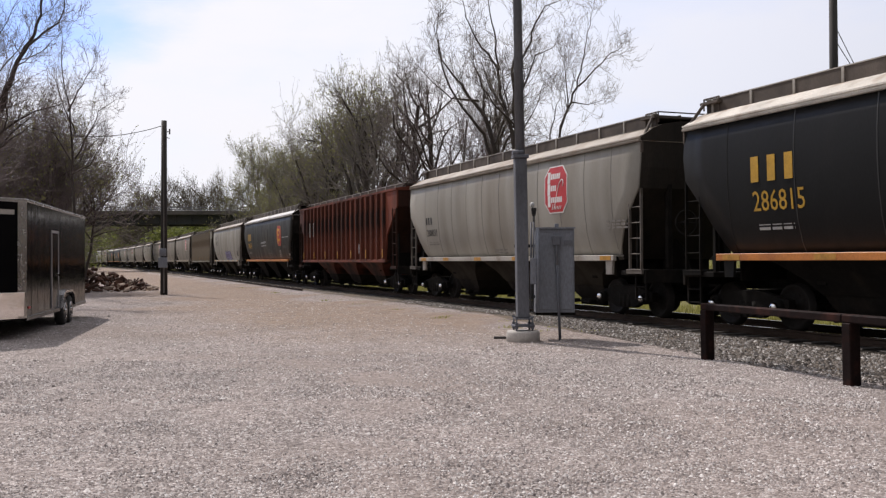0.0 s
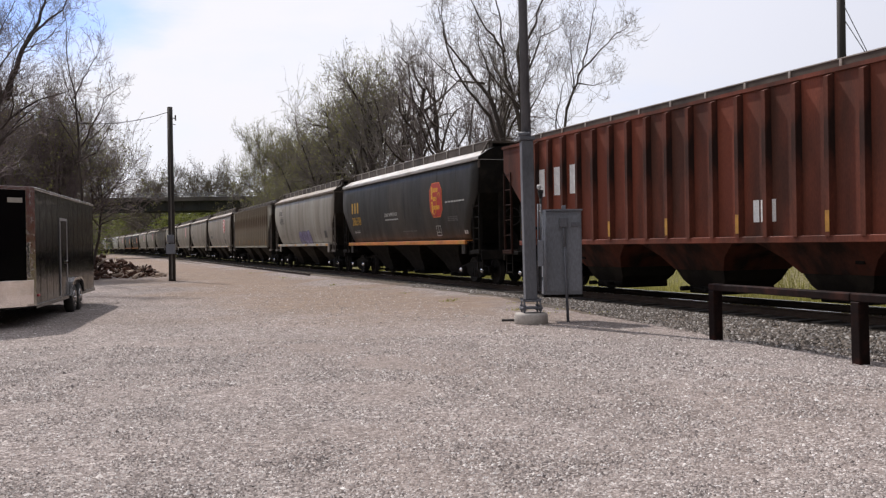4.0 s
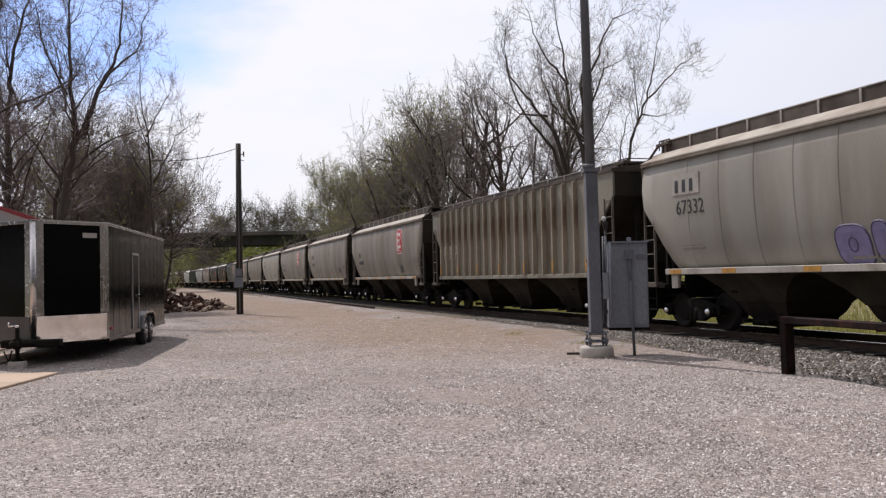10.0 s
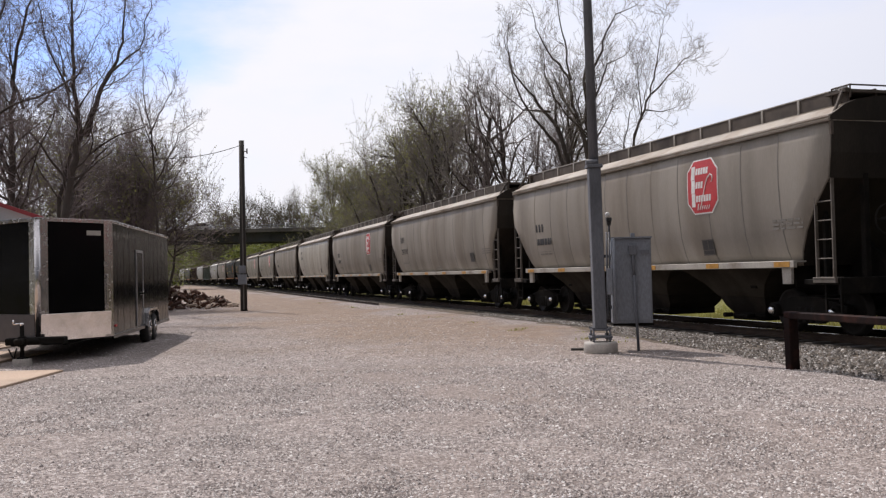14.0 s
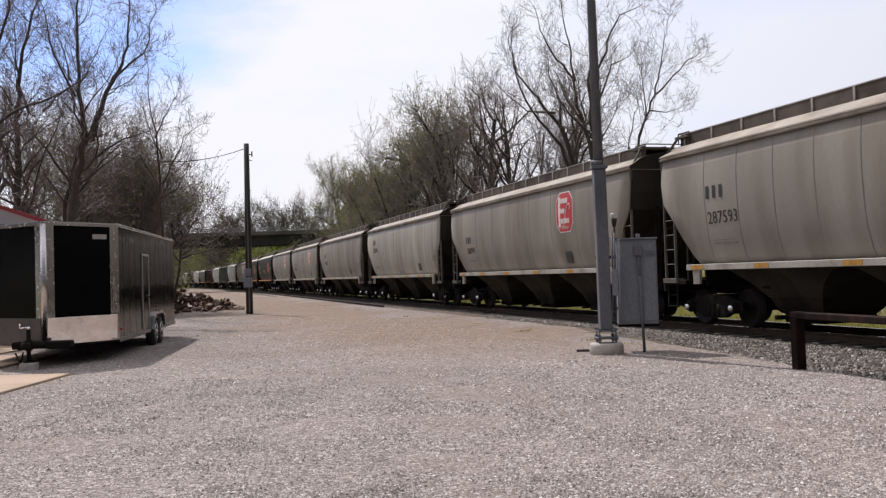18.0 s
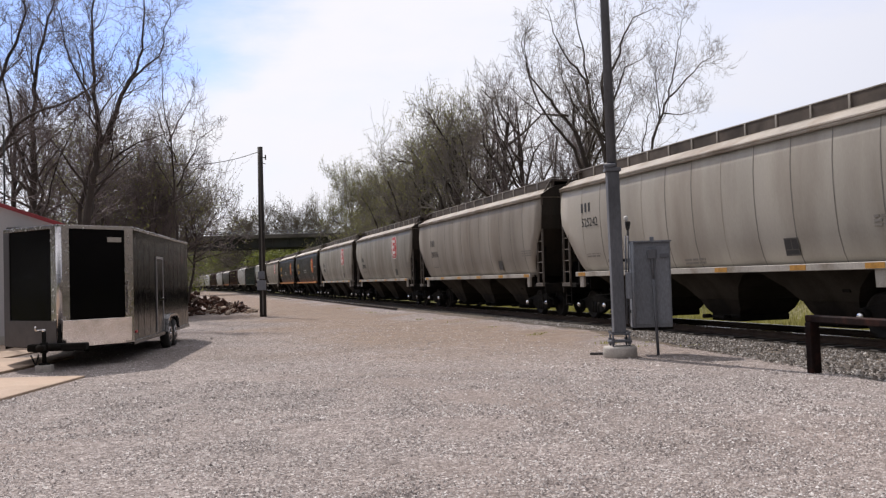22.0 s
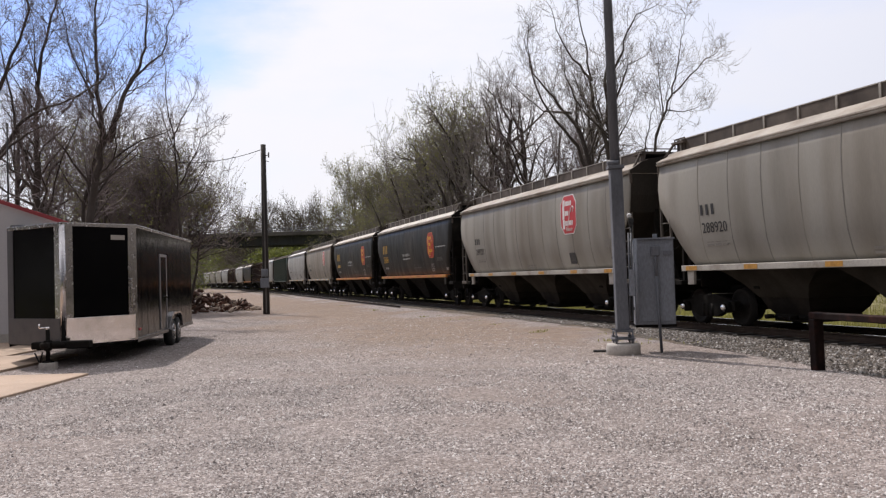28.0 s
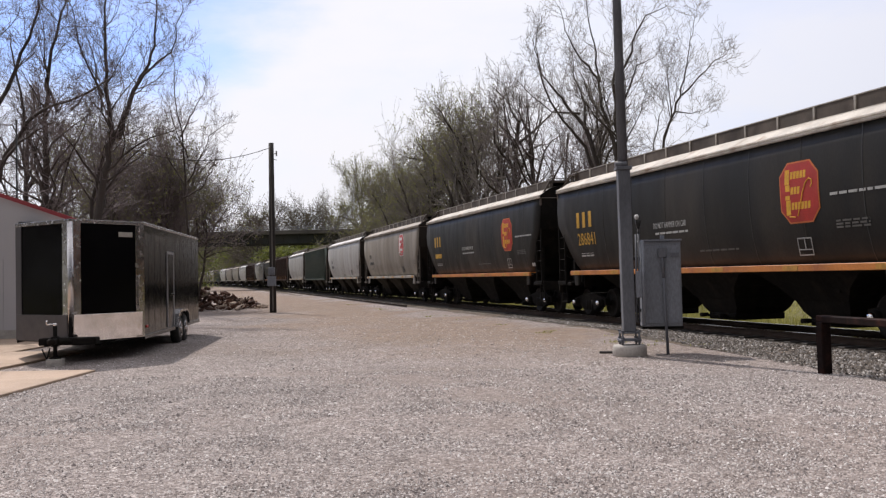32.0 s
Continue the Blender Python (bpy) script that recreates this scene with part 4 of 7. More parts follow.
        for sgn in (1, -1):
            for i in range(n):
                x = (-(n - 1) / 2 + i) * (2 * hl - 2.9) / (n - 1)
                # The rust wagon's ribs hold their side shade in the colour.
                part("rib", shared("rib", rib, M["rust_rib_shaded"] if paint is M["rust_paint"] else (M["tan_rib"] if paint is M["tan_paint"] else paint)), None, car, m=pose(x, 0, 0, 0, 0, 0 if sgn > 0 else 180))

            def rail_strip(bm):
                box(bm, -hl + 1.2, hl - 1.2, 1.49, 1.61, 1.22, 1.34, 0.01)
            part("side_sill", shared(("ribbed_sill", hl), rail_strip, paint), None, car, m=pose(0, 0, 0, 0, 0, 0 if sgn > 0 else 180))
    return car


def marks(car, x, y, z, h, n, mat, gap=0.32, lean=0.0):
    """Owner's initials, drawn as plain shapes."""
    w = h * 0.62

    def make(bm):
        prism(bm, [(0, 0), (0, h), (-w * 0.7, h), (-w * 0.7, 0)], 0, 0.004)
    for i in range(n):
        part("owner_mark", shared(("owner_mark", h), make, mat), None, car, m=pose(x - i * (w + h * gap), y, z, -lean, 0, 0))


# where the couplings lie along the line when the clip begins
COUPLINGS = [3.3, 20.50, 36.90, 55.37, 73.15, 89.91, 107.91, 125.09, 142.21, 159.27, 176.11, 193.62, 210.70, 227.70, 245.15, 262.39, 279.72, 297.04, 314.33, 331.63]
while len(COUPLINGS) < 40:
    COUPLINGS.append(COUPLINGS[-1] + (18.4 if len(COUPLINGS) in (20, 23) else 17.4))

BLACK = ("round", "black_worn", "roof_tan", "sill_orange", "seam_black")
LIGHT = ("round", "light_paint", "roof_grey", "sill_white", "seam")
GREY = ("round", "grey_paint", "roof_grey", "sill_white", "seam")
DUSTY = ("round", "dirty_grey", "roof_grey", "sill_white", "seam")
PALE = ("round", "white_paint", "roof_white", "sill_white", "seam")
GREEN = ("ribbed", "green_paint", "roof_grey", "", "")
RUST = ("ribbed", "rust_paint", "rust_paint", "", "")
BROWN = ("ribbed", "brown_paint", "brown_paint", "", "")
TAN = ("ribbed", "tan_paint", "walk_steel", "", "")
BLACKW = ("round", "black_paint", "roof_white", "sill_orange", "seam_black")
ORDER = [("round", "black_clean", "roof_tan", "sill_orange", "seam_black"), LIGHT, RUST, BLACKW, LIGHT, TAN, DUSTY, DUSTY, DUSTY, ("round", "cream_paint", "roof_grey", "sill_white", "seam"), DUSTY, GREY, GREY, BLACK, BLACK, DUSTY, PALE, GREEN, PALE, BROWN, BLACK, PALE, BROWN, PALE, GREY,
         DUSTY, PALE, GREEN, GREY, PALE, DUSTY, GREY, BROWN, PALE, GREY, DUSTY, PALE, GREY, GREY]
LABELS = {"brown_paint": "dark brown ribbed covered hopper wagon far down the train", "light_paint": "sun bleached grey round-sided covered hopper wagon", "black_worn": "worn black covered hopper wagon, orange sill", "cream_paint": "dusty cream grey covered hopper wagon on the rails", "black_clean": "clean black covered hopper wagon, orange sill", "black_paint": "dusty black covered hopper wagon, orange sill", "grey_paint": "light grey round-sided covered hopper wagon",
          "dirty_grey": "dusty grey round-sided covered hopper wagon", "white_paint": "pale grey clean covered hopper wagon on the rails",
          "green_paint": "dark green covered hopper wagon with upright ribs", "rust_paint": "rust red ribbed covered hopper wagon with worn paint",
          "tan_paint": "weathered tan ribbed covered hopper wagon with rust stains"}
EMBLEMS = {1: "red", 3: "orange", 6: "red", 8: "red", 11: "red", 12: "red", 13: "orange", 14: "orange", 15: "red"}
NUMBERS = {0: "286815", 3: "286598", 4: "67332", 8: "288991", 9: "525242", 10: "287656", 11: "288920", 12: "289221", 7: "287593", 13: "286841", 1: "288031"}

# height of the initials, their size, size of the number, how far it lies below
LETTERS = {4: (3.12, 0.32, 0.46, 0.5), 9: (3.12, 0.26, 0.36, 0.42), 7: (2.82, 0.27, 0.38, 0.55), 10: (2.8, 0.27, 0.38, 0.5)}
NARROW_SHEETS = [5.92 - 1.22 * i for i in range(11)]
PANELS = {4: (-5.45, 1.72), 7: (-4.79, 1.76)}



def lean_at(z, h):
    """How far the side leans out over the height h, in degrees."""
    return math.degrees(math.atan2(side_at(z + h) - side_at(z), h))


def panel_at(k, black):
    x, z = PANELS.get(k, (-4.3 if black else -3.65, 1.6))
    return x, side_at(z + 0.08) + 0.01, z, -10, 0, 0


def build_train():
    for k, (kind, paint, roof, sill, seam) in enumerate(ORDER):
        a, b = COUPLINGS[k], COUPLINGS[k + 1]
        length = 18.2 if kind == "ribbed" else min((16.6, 17.15, 17.7), key=lambda q: abs(q - (b - a)))
        label = LABELS[paint]
        if k in EMBLEMS:
            label += " and a shield emblem"
        car = wagon(kind, length, M[paint], M[roof], M[sill] if sill else None, M[seam] if seam else None, label, detail=k < 22, **({"sheets": [x - (0.45 if k == 4 else 0.0) for x in NARROW_SHEETS]} if k < 22 and k not in (0, 3, 8, 13, 14) else {}))
        CARS.append((car, (a + b) / 2, length / 2 - 2.2))
        if kind == "round" and k < 18:
            black = paint in ("black_paint", "black_clean", "black_worn")
            ink = M["letter_yellow"] if black else M["letter_black"]
            x0 = length / 2 - 2.35 - (0.5 if k == 0 else 0.0)
            z1, tall, size, drop = (2.68, 0.46, 0.52, 0.52) if black else LETTERS.get(k, (2.52, 0.24, 0.34, 0.40))
            if not black and k not in (4, 9):
                x0 = 5.85
            if k == 4:
                def field(bm):
                    box(bm, -0.98, 0.12, -0.02, 0.008, -0.06, 0.4)
                part("paint_patch", shared("mark_field", field, M["sill_white"]), None, car, m=pose(x0, side_at(z1 + 0.1), z1))
            marks(car, x0, side_at(z1) + (0.012 if k == 4 else 0.002), z1, tall, 3, ink, lean=lean_at(z1, tall))
            if k in NUMBERS:
                words(NUMBERS[k], size, ink, car, x0, side_at(z1 - drop) + 0.003, z1 - drop, wide=0.86 if black else 1.0, tilt=lean_at(z1 - drop, size * 0.7))
            else:
                bars(car, ink, x0, side_at(z1 - drop + 0.12), z1 - drop + size * 0.7, 1.1, size * 0.7, 1, "number")
            small = M["letter_dim"]
            dark = small if black else M["seam"]
            bars(car, dark, x0 - 0.1, side_at(1.9), 1.95, 0.9, 0.05, 2, tilt=-9)
            if black:
                words("DO NOT HAMMER ON CAR", 0.21, small, car, 1.68 if k != 0 else 1.5, side_at(2.45), 2.4, wide=0.62)
                bars(car, M["letter_dim"], 1.6, side_at(2.25), 2.3, 1.6, 0.05, 1)
                bars(car, M["letter_dim"], -5.2, side_at(2.6), 2.71, 1.7, 0.05, 1)
                bars(car, M["panel_line"], -0.4, side_at(1.8), 1.8, 1.6, 0.04, 1, tilt=-9)
                bars(car, M["panel_line"], -5.3, side_at(2.2), 2.2, 0.9, 0.035, 3, tilt=-5)
                bars(car, M["letter_dim"], -6.55, side_at(1.7), 1.72, 0.28, 0.12, 1, "paint_patch", tilt=-11)
            else:
                bars(car, M["seam"], -6.0, side_at(2.2), 2.2, 0.9, 0.045, 3, tilt=-5)
                bars(car, M["seam"], 0.5, side_at(1.6), 1.62, 0.9, 0.05, 2, tilt=-14)

            def panel(bm):
                for x0_, x1_, z0_, z1_ in ((-0.22, 0.22, 0.3, 0.325), (-0.22, 0.22, -0.03, -0.005), (-0.22, -0.2, -0.005, 0.3), (0.2, 0.22, -0.005, 0.3), (-0.015, 0.01, 0.1, 0.3), (-0.2, 0.2, 0.08, 0.1)):
                    box(bm, x0_, x1_, 0, 0.004, z0_, z1_)

            def panel_dark(bm):
                box(bm, -0.22, 0.22, 0, 0.003, -0.03, 0.325)
            root = part("data_panel", shared("data_panel", panel, M["letter_dim"] if black else M["panel_line"]), None, car, m=pose(*panel_at(k, black)))
            if not black:
                part("panel_field", shared("panel_field", panel_dark, M["letter_black"]), None, root)
        if k in EMBLEMS:
            orange = EMBLEMS[k] == "orange"
            emblem(car, -4.3 if orange else -3.65, 2.8 if orange else 3.08, M["emblem_orange"] if orange else M["emblem_red"], M["emblem_gold"] if orange else M["letter_white"], script=not orange)
        if k == 4:
            # four fat rounded letter shapes, each filled and outlined
            for i, (x, w, kind) in enumerate(((0.42, 0.42, 0), (-0.28, 0.2, 1), (-0.86, 0.4, 0), (-1.62, 0.4, 2))):
                ring = []
                for q in range(22):
                    t = q * math.tau / 22
                    c, s_ = math.cos(t), math.sin(t)
                    bulge = 1.0 if kind != 2 else 1.0 + 0.16 * math.sin(2 * t + 0.6)
                    ring.append((x + w * bulge * math.copysign(abs(c) ** 0.65, c) + 0.12 * s_ * 0.3, 1.72 + 0.36 * math.copysign(abs(s_) ** 0.6, s_) + (0.03 if i % 2 else 0.0)))

                def on_side(px, pz, lift):
                    return (px, side_at(pz) + lift, pz)

                def fill(bm):
                    rows = [[bm.verts.new(on_side(x + (px - x) * f, 1.72 + (pz - 1.72) * f, 0.006)) for px, pz in ring] for f in (1.0, 0.66, 0.33, 0.05)]
                    for a_, b_ in zip(rows, rows[1:]):
                        for q in range(22):
                            bm.faces.new((a_[q], a_[(q + 1) % 22], b_[(q + 1) % 22], b_[q]))

                def outline(bm):
                    for (ax, az), (bx, bz) in zip(ring, ring[1:] + ring[:1]):
                        tube(bm, on_side(ax, az, -0.012), on_side(bx, bz, -0.012), 0.026, n=6)
                    if kind == 0:
                        for k_ in range(8):
                            t0, t1 = k_ * math.tau / 8, (k_ + 1) * math.tau / 8
                            tube(bm, on_side(x + 0.11 * math.cos(t0), 1.74 + 0.13 * math.sin(t0), -0.006), on_side(x + 0.11 * math.cos(t1), 1.74 + 0.13 * math.sin(t1), -0.006), 0.022, n=6)
                    if kind == 2:
                        tube(bm, on_side(x - w * 0.9, 1.86, -0.01), on_side(x + 0.1, 1.86, -0.01), 0.024, n=6)
                        tube(bm, on_side(x + w * 0.9, 1.6, -0.01), on_side(x - 0.1, 1.6, -0.01), 0.024, n=6)
                bm = bmesh.new()
                fill(bm)
                g = part("graffiti_letter", bm, M["graffiti"], car, "violet spray-painted letter shape")
                bm = bmesh.new()
                outline(bm)
                part("graffiti_outline", bm, M["graffiti_line"], g)
        if k == 2:
            marks(car, 6.0, 1.506, 2.5, 0.72, 3, M["letter_white"], gap=0.55)
            bars(car, M["letter_white"], -2.6, 1.506, 2.0, 0.6, 0.4, 1)
        if k == 5:
            def patch(bm):
                box(bm, -0.26, 0.26, 1.5, 1.505, 2.0, 2.56)
            for i in range(3):
                part("paint_patch", shared("paint_patch", patch, M["tan_patch"]), None, car, m=pose(6.45 - i * 0.76, 0, 0))
                marks(car, 6.51 - i * 0.76, 1.507, 2.29, 0.18, 1, M["letter_black"])
            for i, ch in enumerate(("53", "28", "4")):
                words(ch, 0.26, M["letter_black"], car, 6.6 - i * 0.76, 1.508, 2.03)
        if kind == "ribbed" and paint != "green_paint":
            def stripe(bm):
                box(bm, -0.045, 0.045, 1.625, 1.629, 1.4, 1.75)
            hl = length / 2 - 0.82
            for i in (0, 3, 6, 9, 12, 15, 18):
                part("reflector", shared("rib_tape", stripe, M["reflector"]), None, car, m=pose((-9 + i) * (2 * hl - 2.9) / 18, 0, 0))


build_train()


# ---- yard: light pole and its cabinet ----
def build_light_pole():
    root = thing("light_pole", "tall weathered grey steel pole on a round concrete footing", "pole", pose(3.38, 18.15, 0))
    bm = bmesh.new()
    lathe(bm, [(0.33, -0.1), (0.32, 0.18), (0.30, 0.22), (0.26, 0.225)], 28)
    part("footing", bm, M["concrete"], root, "round cast concrete footing")
    bm = bmesh.new()
    box(bm, -0.2, 0.2, -0.2, 0.2, 0.30, 0.335, 0.006)
    box(bm, -0.17, 0.17, -0.17, 0.17, 0.44, 0.47, 0.006)
    part("base_plate", bm, M["steel_pole"], root)

    def bolt(q):
        tube(q, (0, 0, 0.2), (0, 0, 0.5), 0.018, n=8)
        for z in (0.26, 0.34, 0.47):
            tube(q, (0, 0, z), (0, 0, z + 0.035), 0.036, n=6)
    for x in (-0.155, 0.155):
        for y in (-0.155, 0.155):
            part("anchor_bolt", shared("anchor_bolt", bolt, M["steel_pole"]), None, root, m=pose(x, y, 0))
    lean = pose(0, 0, 0, 0, -0.6, 0)
    bm = bmesh.new()
    box(bm, -0.115, 0.115, -0.115, 0.115, 0.47, 3.55, 0.012, lean)
    part("lower_shaft", bm, M["steel_pole"], root)
    bm = bmesh.new()
    box(bm, -0.15, 0.15, -0.15, 0.15, 3.55, 3.62, 0.01, lean)
    tube(bm, lean @ Vector((-0.17, -0.1, 3.66)), lean @ Vector((0.05, -0.1, 3.66)), 0.05, n=10)
    part("collar", bm, M["steel_pole"], root)
    bm = bmesh.new()
    tube(bm, lean @ Vector((0, 0, 3.6)), lean @ Vector((0, 0, 12.5)), 0.095, 0.06, 18)
    part("upper_shaft", bm, M["steel_pole"], root)
    bm = bmesh.new()
    box(bm, 0.13, 0.23, -0.19, -0.08, 1.12, 1.62, 0.01)
    tube(bm, (0.26, -0.16, 0.6), (0.26, -0.16, 2.2), 0.03, n=8)
    part("switch_box", bm, M["cabinet"], root)
    cab = thing("equipment_cabinet", "tall grey enamelled steel equipment cabinet beside the light pole", "cabinet", pose(4.07, 18.5, 0.03, 0, 0, -6))
    bm = bmesh.new()
    box(bm, -0.38, 0.38, -0.22, 0.22, 0.52, 2.16, 0.012)
    part("body", bm, M["cabinet"], cab)
    bm = bmesh.new()
    box(bm, -0.35, 0.35, -0.236, -0.222, 0.58, 2.08, 0.004)
    part("door", bm, M["cabinet"], cab)
    bm = bmesh.new()
    prism(bm, [(-0.40, 2.16), (0.40, 2.16), (0.40, 2.19), (-0.40, 2.19)], -0.26, 0.25)
    part("rain_cap", bm, M["cabinet"], cab)
    bm = bmesh.new()
    box(bm, 0.18, 0.34, -0.26, -0.236, 1.85, 1.93, 0.004)
    part("latch_plate", bm, M["steel_pole"], cab)
    bm = bmesh.new()
    for z in (0.8, 1.8):
        box(bm, -0.78, -0.36, -0.06, 0.02, z, z + 0.06, 0.005)
    box(bm, -0.38, 0.40, -0.2, 0.2, 0.47, 0.52, 0.005)
    part("bracket", bm, M["dark_under"], cab)
    bm = bmesh.new()
    tube(bm, (0.08, -0.30, -0.05), (0.03, -0.30, 1.45), 0.028, n=10)
    tube(bm, (0.03, -0.30, 1.45), (0.02, -0.30, 1.95), 0.028, n=10)
    box(bm, -0.06, 0.1, -0.34, -0.24, 1.84, 2.02, 0.008)
    part("conduit", bm, M["steel_pole"], cab, "grey steel conduit")
    bm = bmesh.new()
    tube(bm, (-0.4, -0.1, 2.19), (-0.4, -0.1, 2.42), 0.022, n=8)
    lathe(bm, [(0.03, 0.0), (0.045, 0.05), (0.045, 0.12), (0.02, 0.16)], 12, "Z", (-0.4, -0.1, 2.42))
    box(bm, -0.45, -0.35, -0.17, -0.08, 2.5, 2.58, 0.01)
    part("sensor", bm, M["wire"], cab, "small black sensor on a stem")
    bm = bmesh.new()
    lathe(bm, [(0.015, 0.0), (0.04, 0.03), (0.045, 0.07), (0.02, 0.1)], 12, "Z", (-0.43, -0.13, 2.585))
    part("sensor_cap", bm, M["letter_white"], cab, "small white sensor cap")
    bm = bmesh.new()
    box(bm, 0.02, 0.1, -0.02, 0.02, 2.19, 2.27, 0.006)
    part("lifting_lug", bm, M["cabinet"], cab)
    bm = bmesh.new()
    for x in (-0.48, -0.43):
        tube(bm, (x, -0.2, 0.6), (x + 0.02, -0.2, 2.3), 0.018, n=8)
    part("cable", bm, M["steel_pole"], cab)
    ped = thing("cable_pedestal", "low black cable pedestal on the ballast edge", "pedestal", pose(5.95, 24.9, 0.02))
    bm = bmesh.new()
    box(bm, -0.17, 0.17, -0.12, 0.12, -0.05, 0.2, 0.015)
    part("body", bm, M["dark_under"], ped)
    bm = bmesh.new()
    box(bm, -0.19, 0.19, -0.14, 0.14, 0.2, 0.25, 0.015)
    part("lid", bm, M["dark_under"], ped)
    for i, (x, y, l, a) in enumerate(((3.85, 24.0, 0.75, -20), (3.1, 18.75, 0.4, -10))):
        b = thing("timber_block", "old dark timber block lying in the gravel", "timber", pose(x, y, 0, 0, 0, a), group="timber blocks")
        bm = bmesh.new()
        box(bm, -l / 2, l / 2, -0.05, 0.05, -0.03, 0.06, 0.012)
        part("timber", bm, M["wood_pole"], b)


def build_fence():
    pts = [(5.65, 14.5), (6.27, 11.32), (6.9, 8.1), (7.53, 4.9), (8.16, 1.7)]
    f = thing("barrier_fence", "low dark rusty steel barrier of posts and one rail", "fence")

    def post(bm):
        box(bm, -0.08, 0.08, -0.08, 0.08, -0.2, 0.78, 0.012)

    a = math.degrees(math.atan2(pts[1][1] - pts[0][1], pts[1][0] - pts[0][0]))
    for x, y in pts:
        part("post", shared("fence_post", post, M["rust_post"]), None, f, m=pose(x, y, 0, 0.8, 0, a))
    for (x0, y0), (x1, y1) in zip(pts, pts[1:]):
        l = math.hypot(x1 - x0, y1 - y0)
        def bar(bm, q=l):
            box(bm, -0.09, q - 0.09 - 0.006, -0.08, 0.08, 0.78, 0.885, 0.014)
            tube(bm, (0.1, 0.08, 0.845), (q - 0.2, 0.08, 0.845), 0.02, n=6)
        part("rail", shared("fence_rail", bar, M["rust_post"]), None, f, m=pose(x0, y0, 0, 0, 0, a))


def cable(pts, r, n=5):
    """One smooth thin line through the points, as a single skin."""
    bm = bmesh.new()
    last = None
    for i, p in enumerate(pts):
        d = (pts[min(i + 1, len(pts) - 1)] - pts[max(i - 1, 0)]).normalized()
        u = d.cross(Vector((0, 0, 1)) if abs(d.z) < 0.9 else Vector((1, 0, 0))).normalized()
        w = d.cross(u)
        ring = [bm.verts.new(p + (u * math.cos(k * math.tau / n) + w * math.sin(k * math.tau / n)) * r) for k in range(n)]
        if last:
            for k in range(n):
                bm.faces.new((last[k], last[(k + 1) % n], ring[(k + 1) % n], ring[k]))
        last = ring
    return bm


def build_utility_pole():
    p = thing("utility_pole", "dark creosoted timber utility pole with meter boxes", "pole", pose(-8.62, 46.0, 0))
    lean = pose(0, 0, 0, 0, 0.2, 0)
    bm = bmesh.new()
    tube(bm, (0, 0, -0.2), lean @ Vector((0, 0, 8.25)), 0.17, 0.125, 16)
    part("shaft", bm, M["wood_pole"], p)
    bm = bmesh.new()
    box(bm, 0.0, 0.06, -0.185, -0.15, 0.1, 8.0, 0.0)
    part("cable_riser", bm, M["pole_band"], p)
    bm = bmesh.new()
    box(bm, -0.2, 0.2, -0.34, -0.16, 1.3, 1.78, 0.015)
    part("meter_box", bm, M["cabinet"], p)
    bm = bmesh.new()
    box(bm, -0.15, 0.15, -0.32, -0.16, 1.83, 2.2, 0.015)
    lathe(bm, [(0.1, -0.12), (0.1, 0.0), (0.07, 0.05)], 14, "Y", (0, -0.30, 2.03))
    part("upper_box", bm, M["cabinet"], p)
    bm = bmesh.new()
    tube(bm, (0.12, -0.1, 7.7), (0.32, -0.1, 7.72), 0.022, n=8)
    tube(bm, (0.3, -0.1, 7.6), (0.3, -0.1, 7.85), 0.035, n=8)
    tube(bm, (0.12, -0.1, 7.45), (0.3, -0.1, 7.4), 0.018, n=8)
    part("insulator_arm", bm, M["pole_band"], p)
    # the slack line into the trees
    a, b = Vector((-0.1, 0, 8.0)), Vector((-7.4, -2.0, 8.35))
    part("wire", cable([a.lerp(b, i / 14) - Vector((0, 0, 3.2 * i / 14 * (1 - i / 14))) for i in range(15)], 0.018), M["wire"], p)
    a, b = Vector((-6.9, -6.0, 11.7)), Vector((-3.1, -26.0, 11.5))
    part("wire", cable([a.lerp(b, i / 10) - Vector((0, 0, 0.5 * i / 10 * (1 - i / 10))) for i in range(11)], 0.016), M["wire"], p)
    q = thing("far_utility_pole", "tall dark timber utility pole standing behind the railway", "pole", pose(16.1, 30.0, 0))
    bm = bmesh.new()
    tube(bm, (0, 0, -0.2), (0, 0, 13), 0.17, 0.12, 16)
    part("shaft", bm, M["wood_pole"], q)
    for top, foot in ((9.4, 4.2), (8.9, 5.2)):
        bm = bmesh.new()
        tube(bm, (0, 0, top), (foot, -1.0, 0), 0.014, n=5)
        part("guy_wire", bm, M["wire"], q)


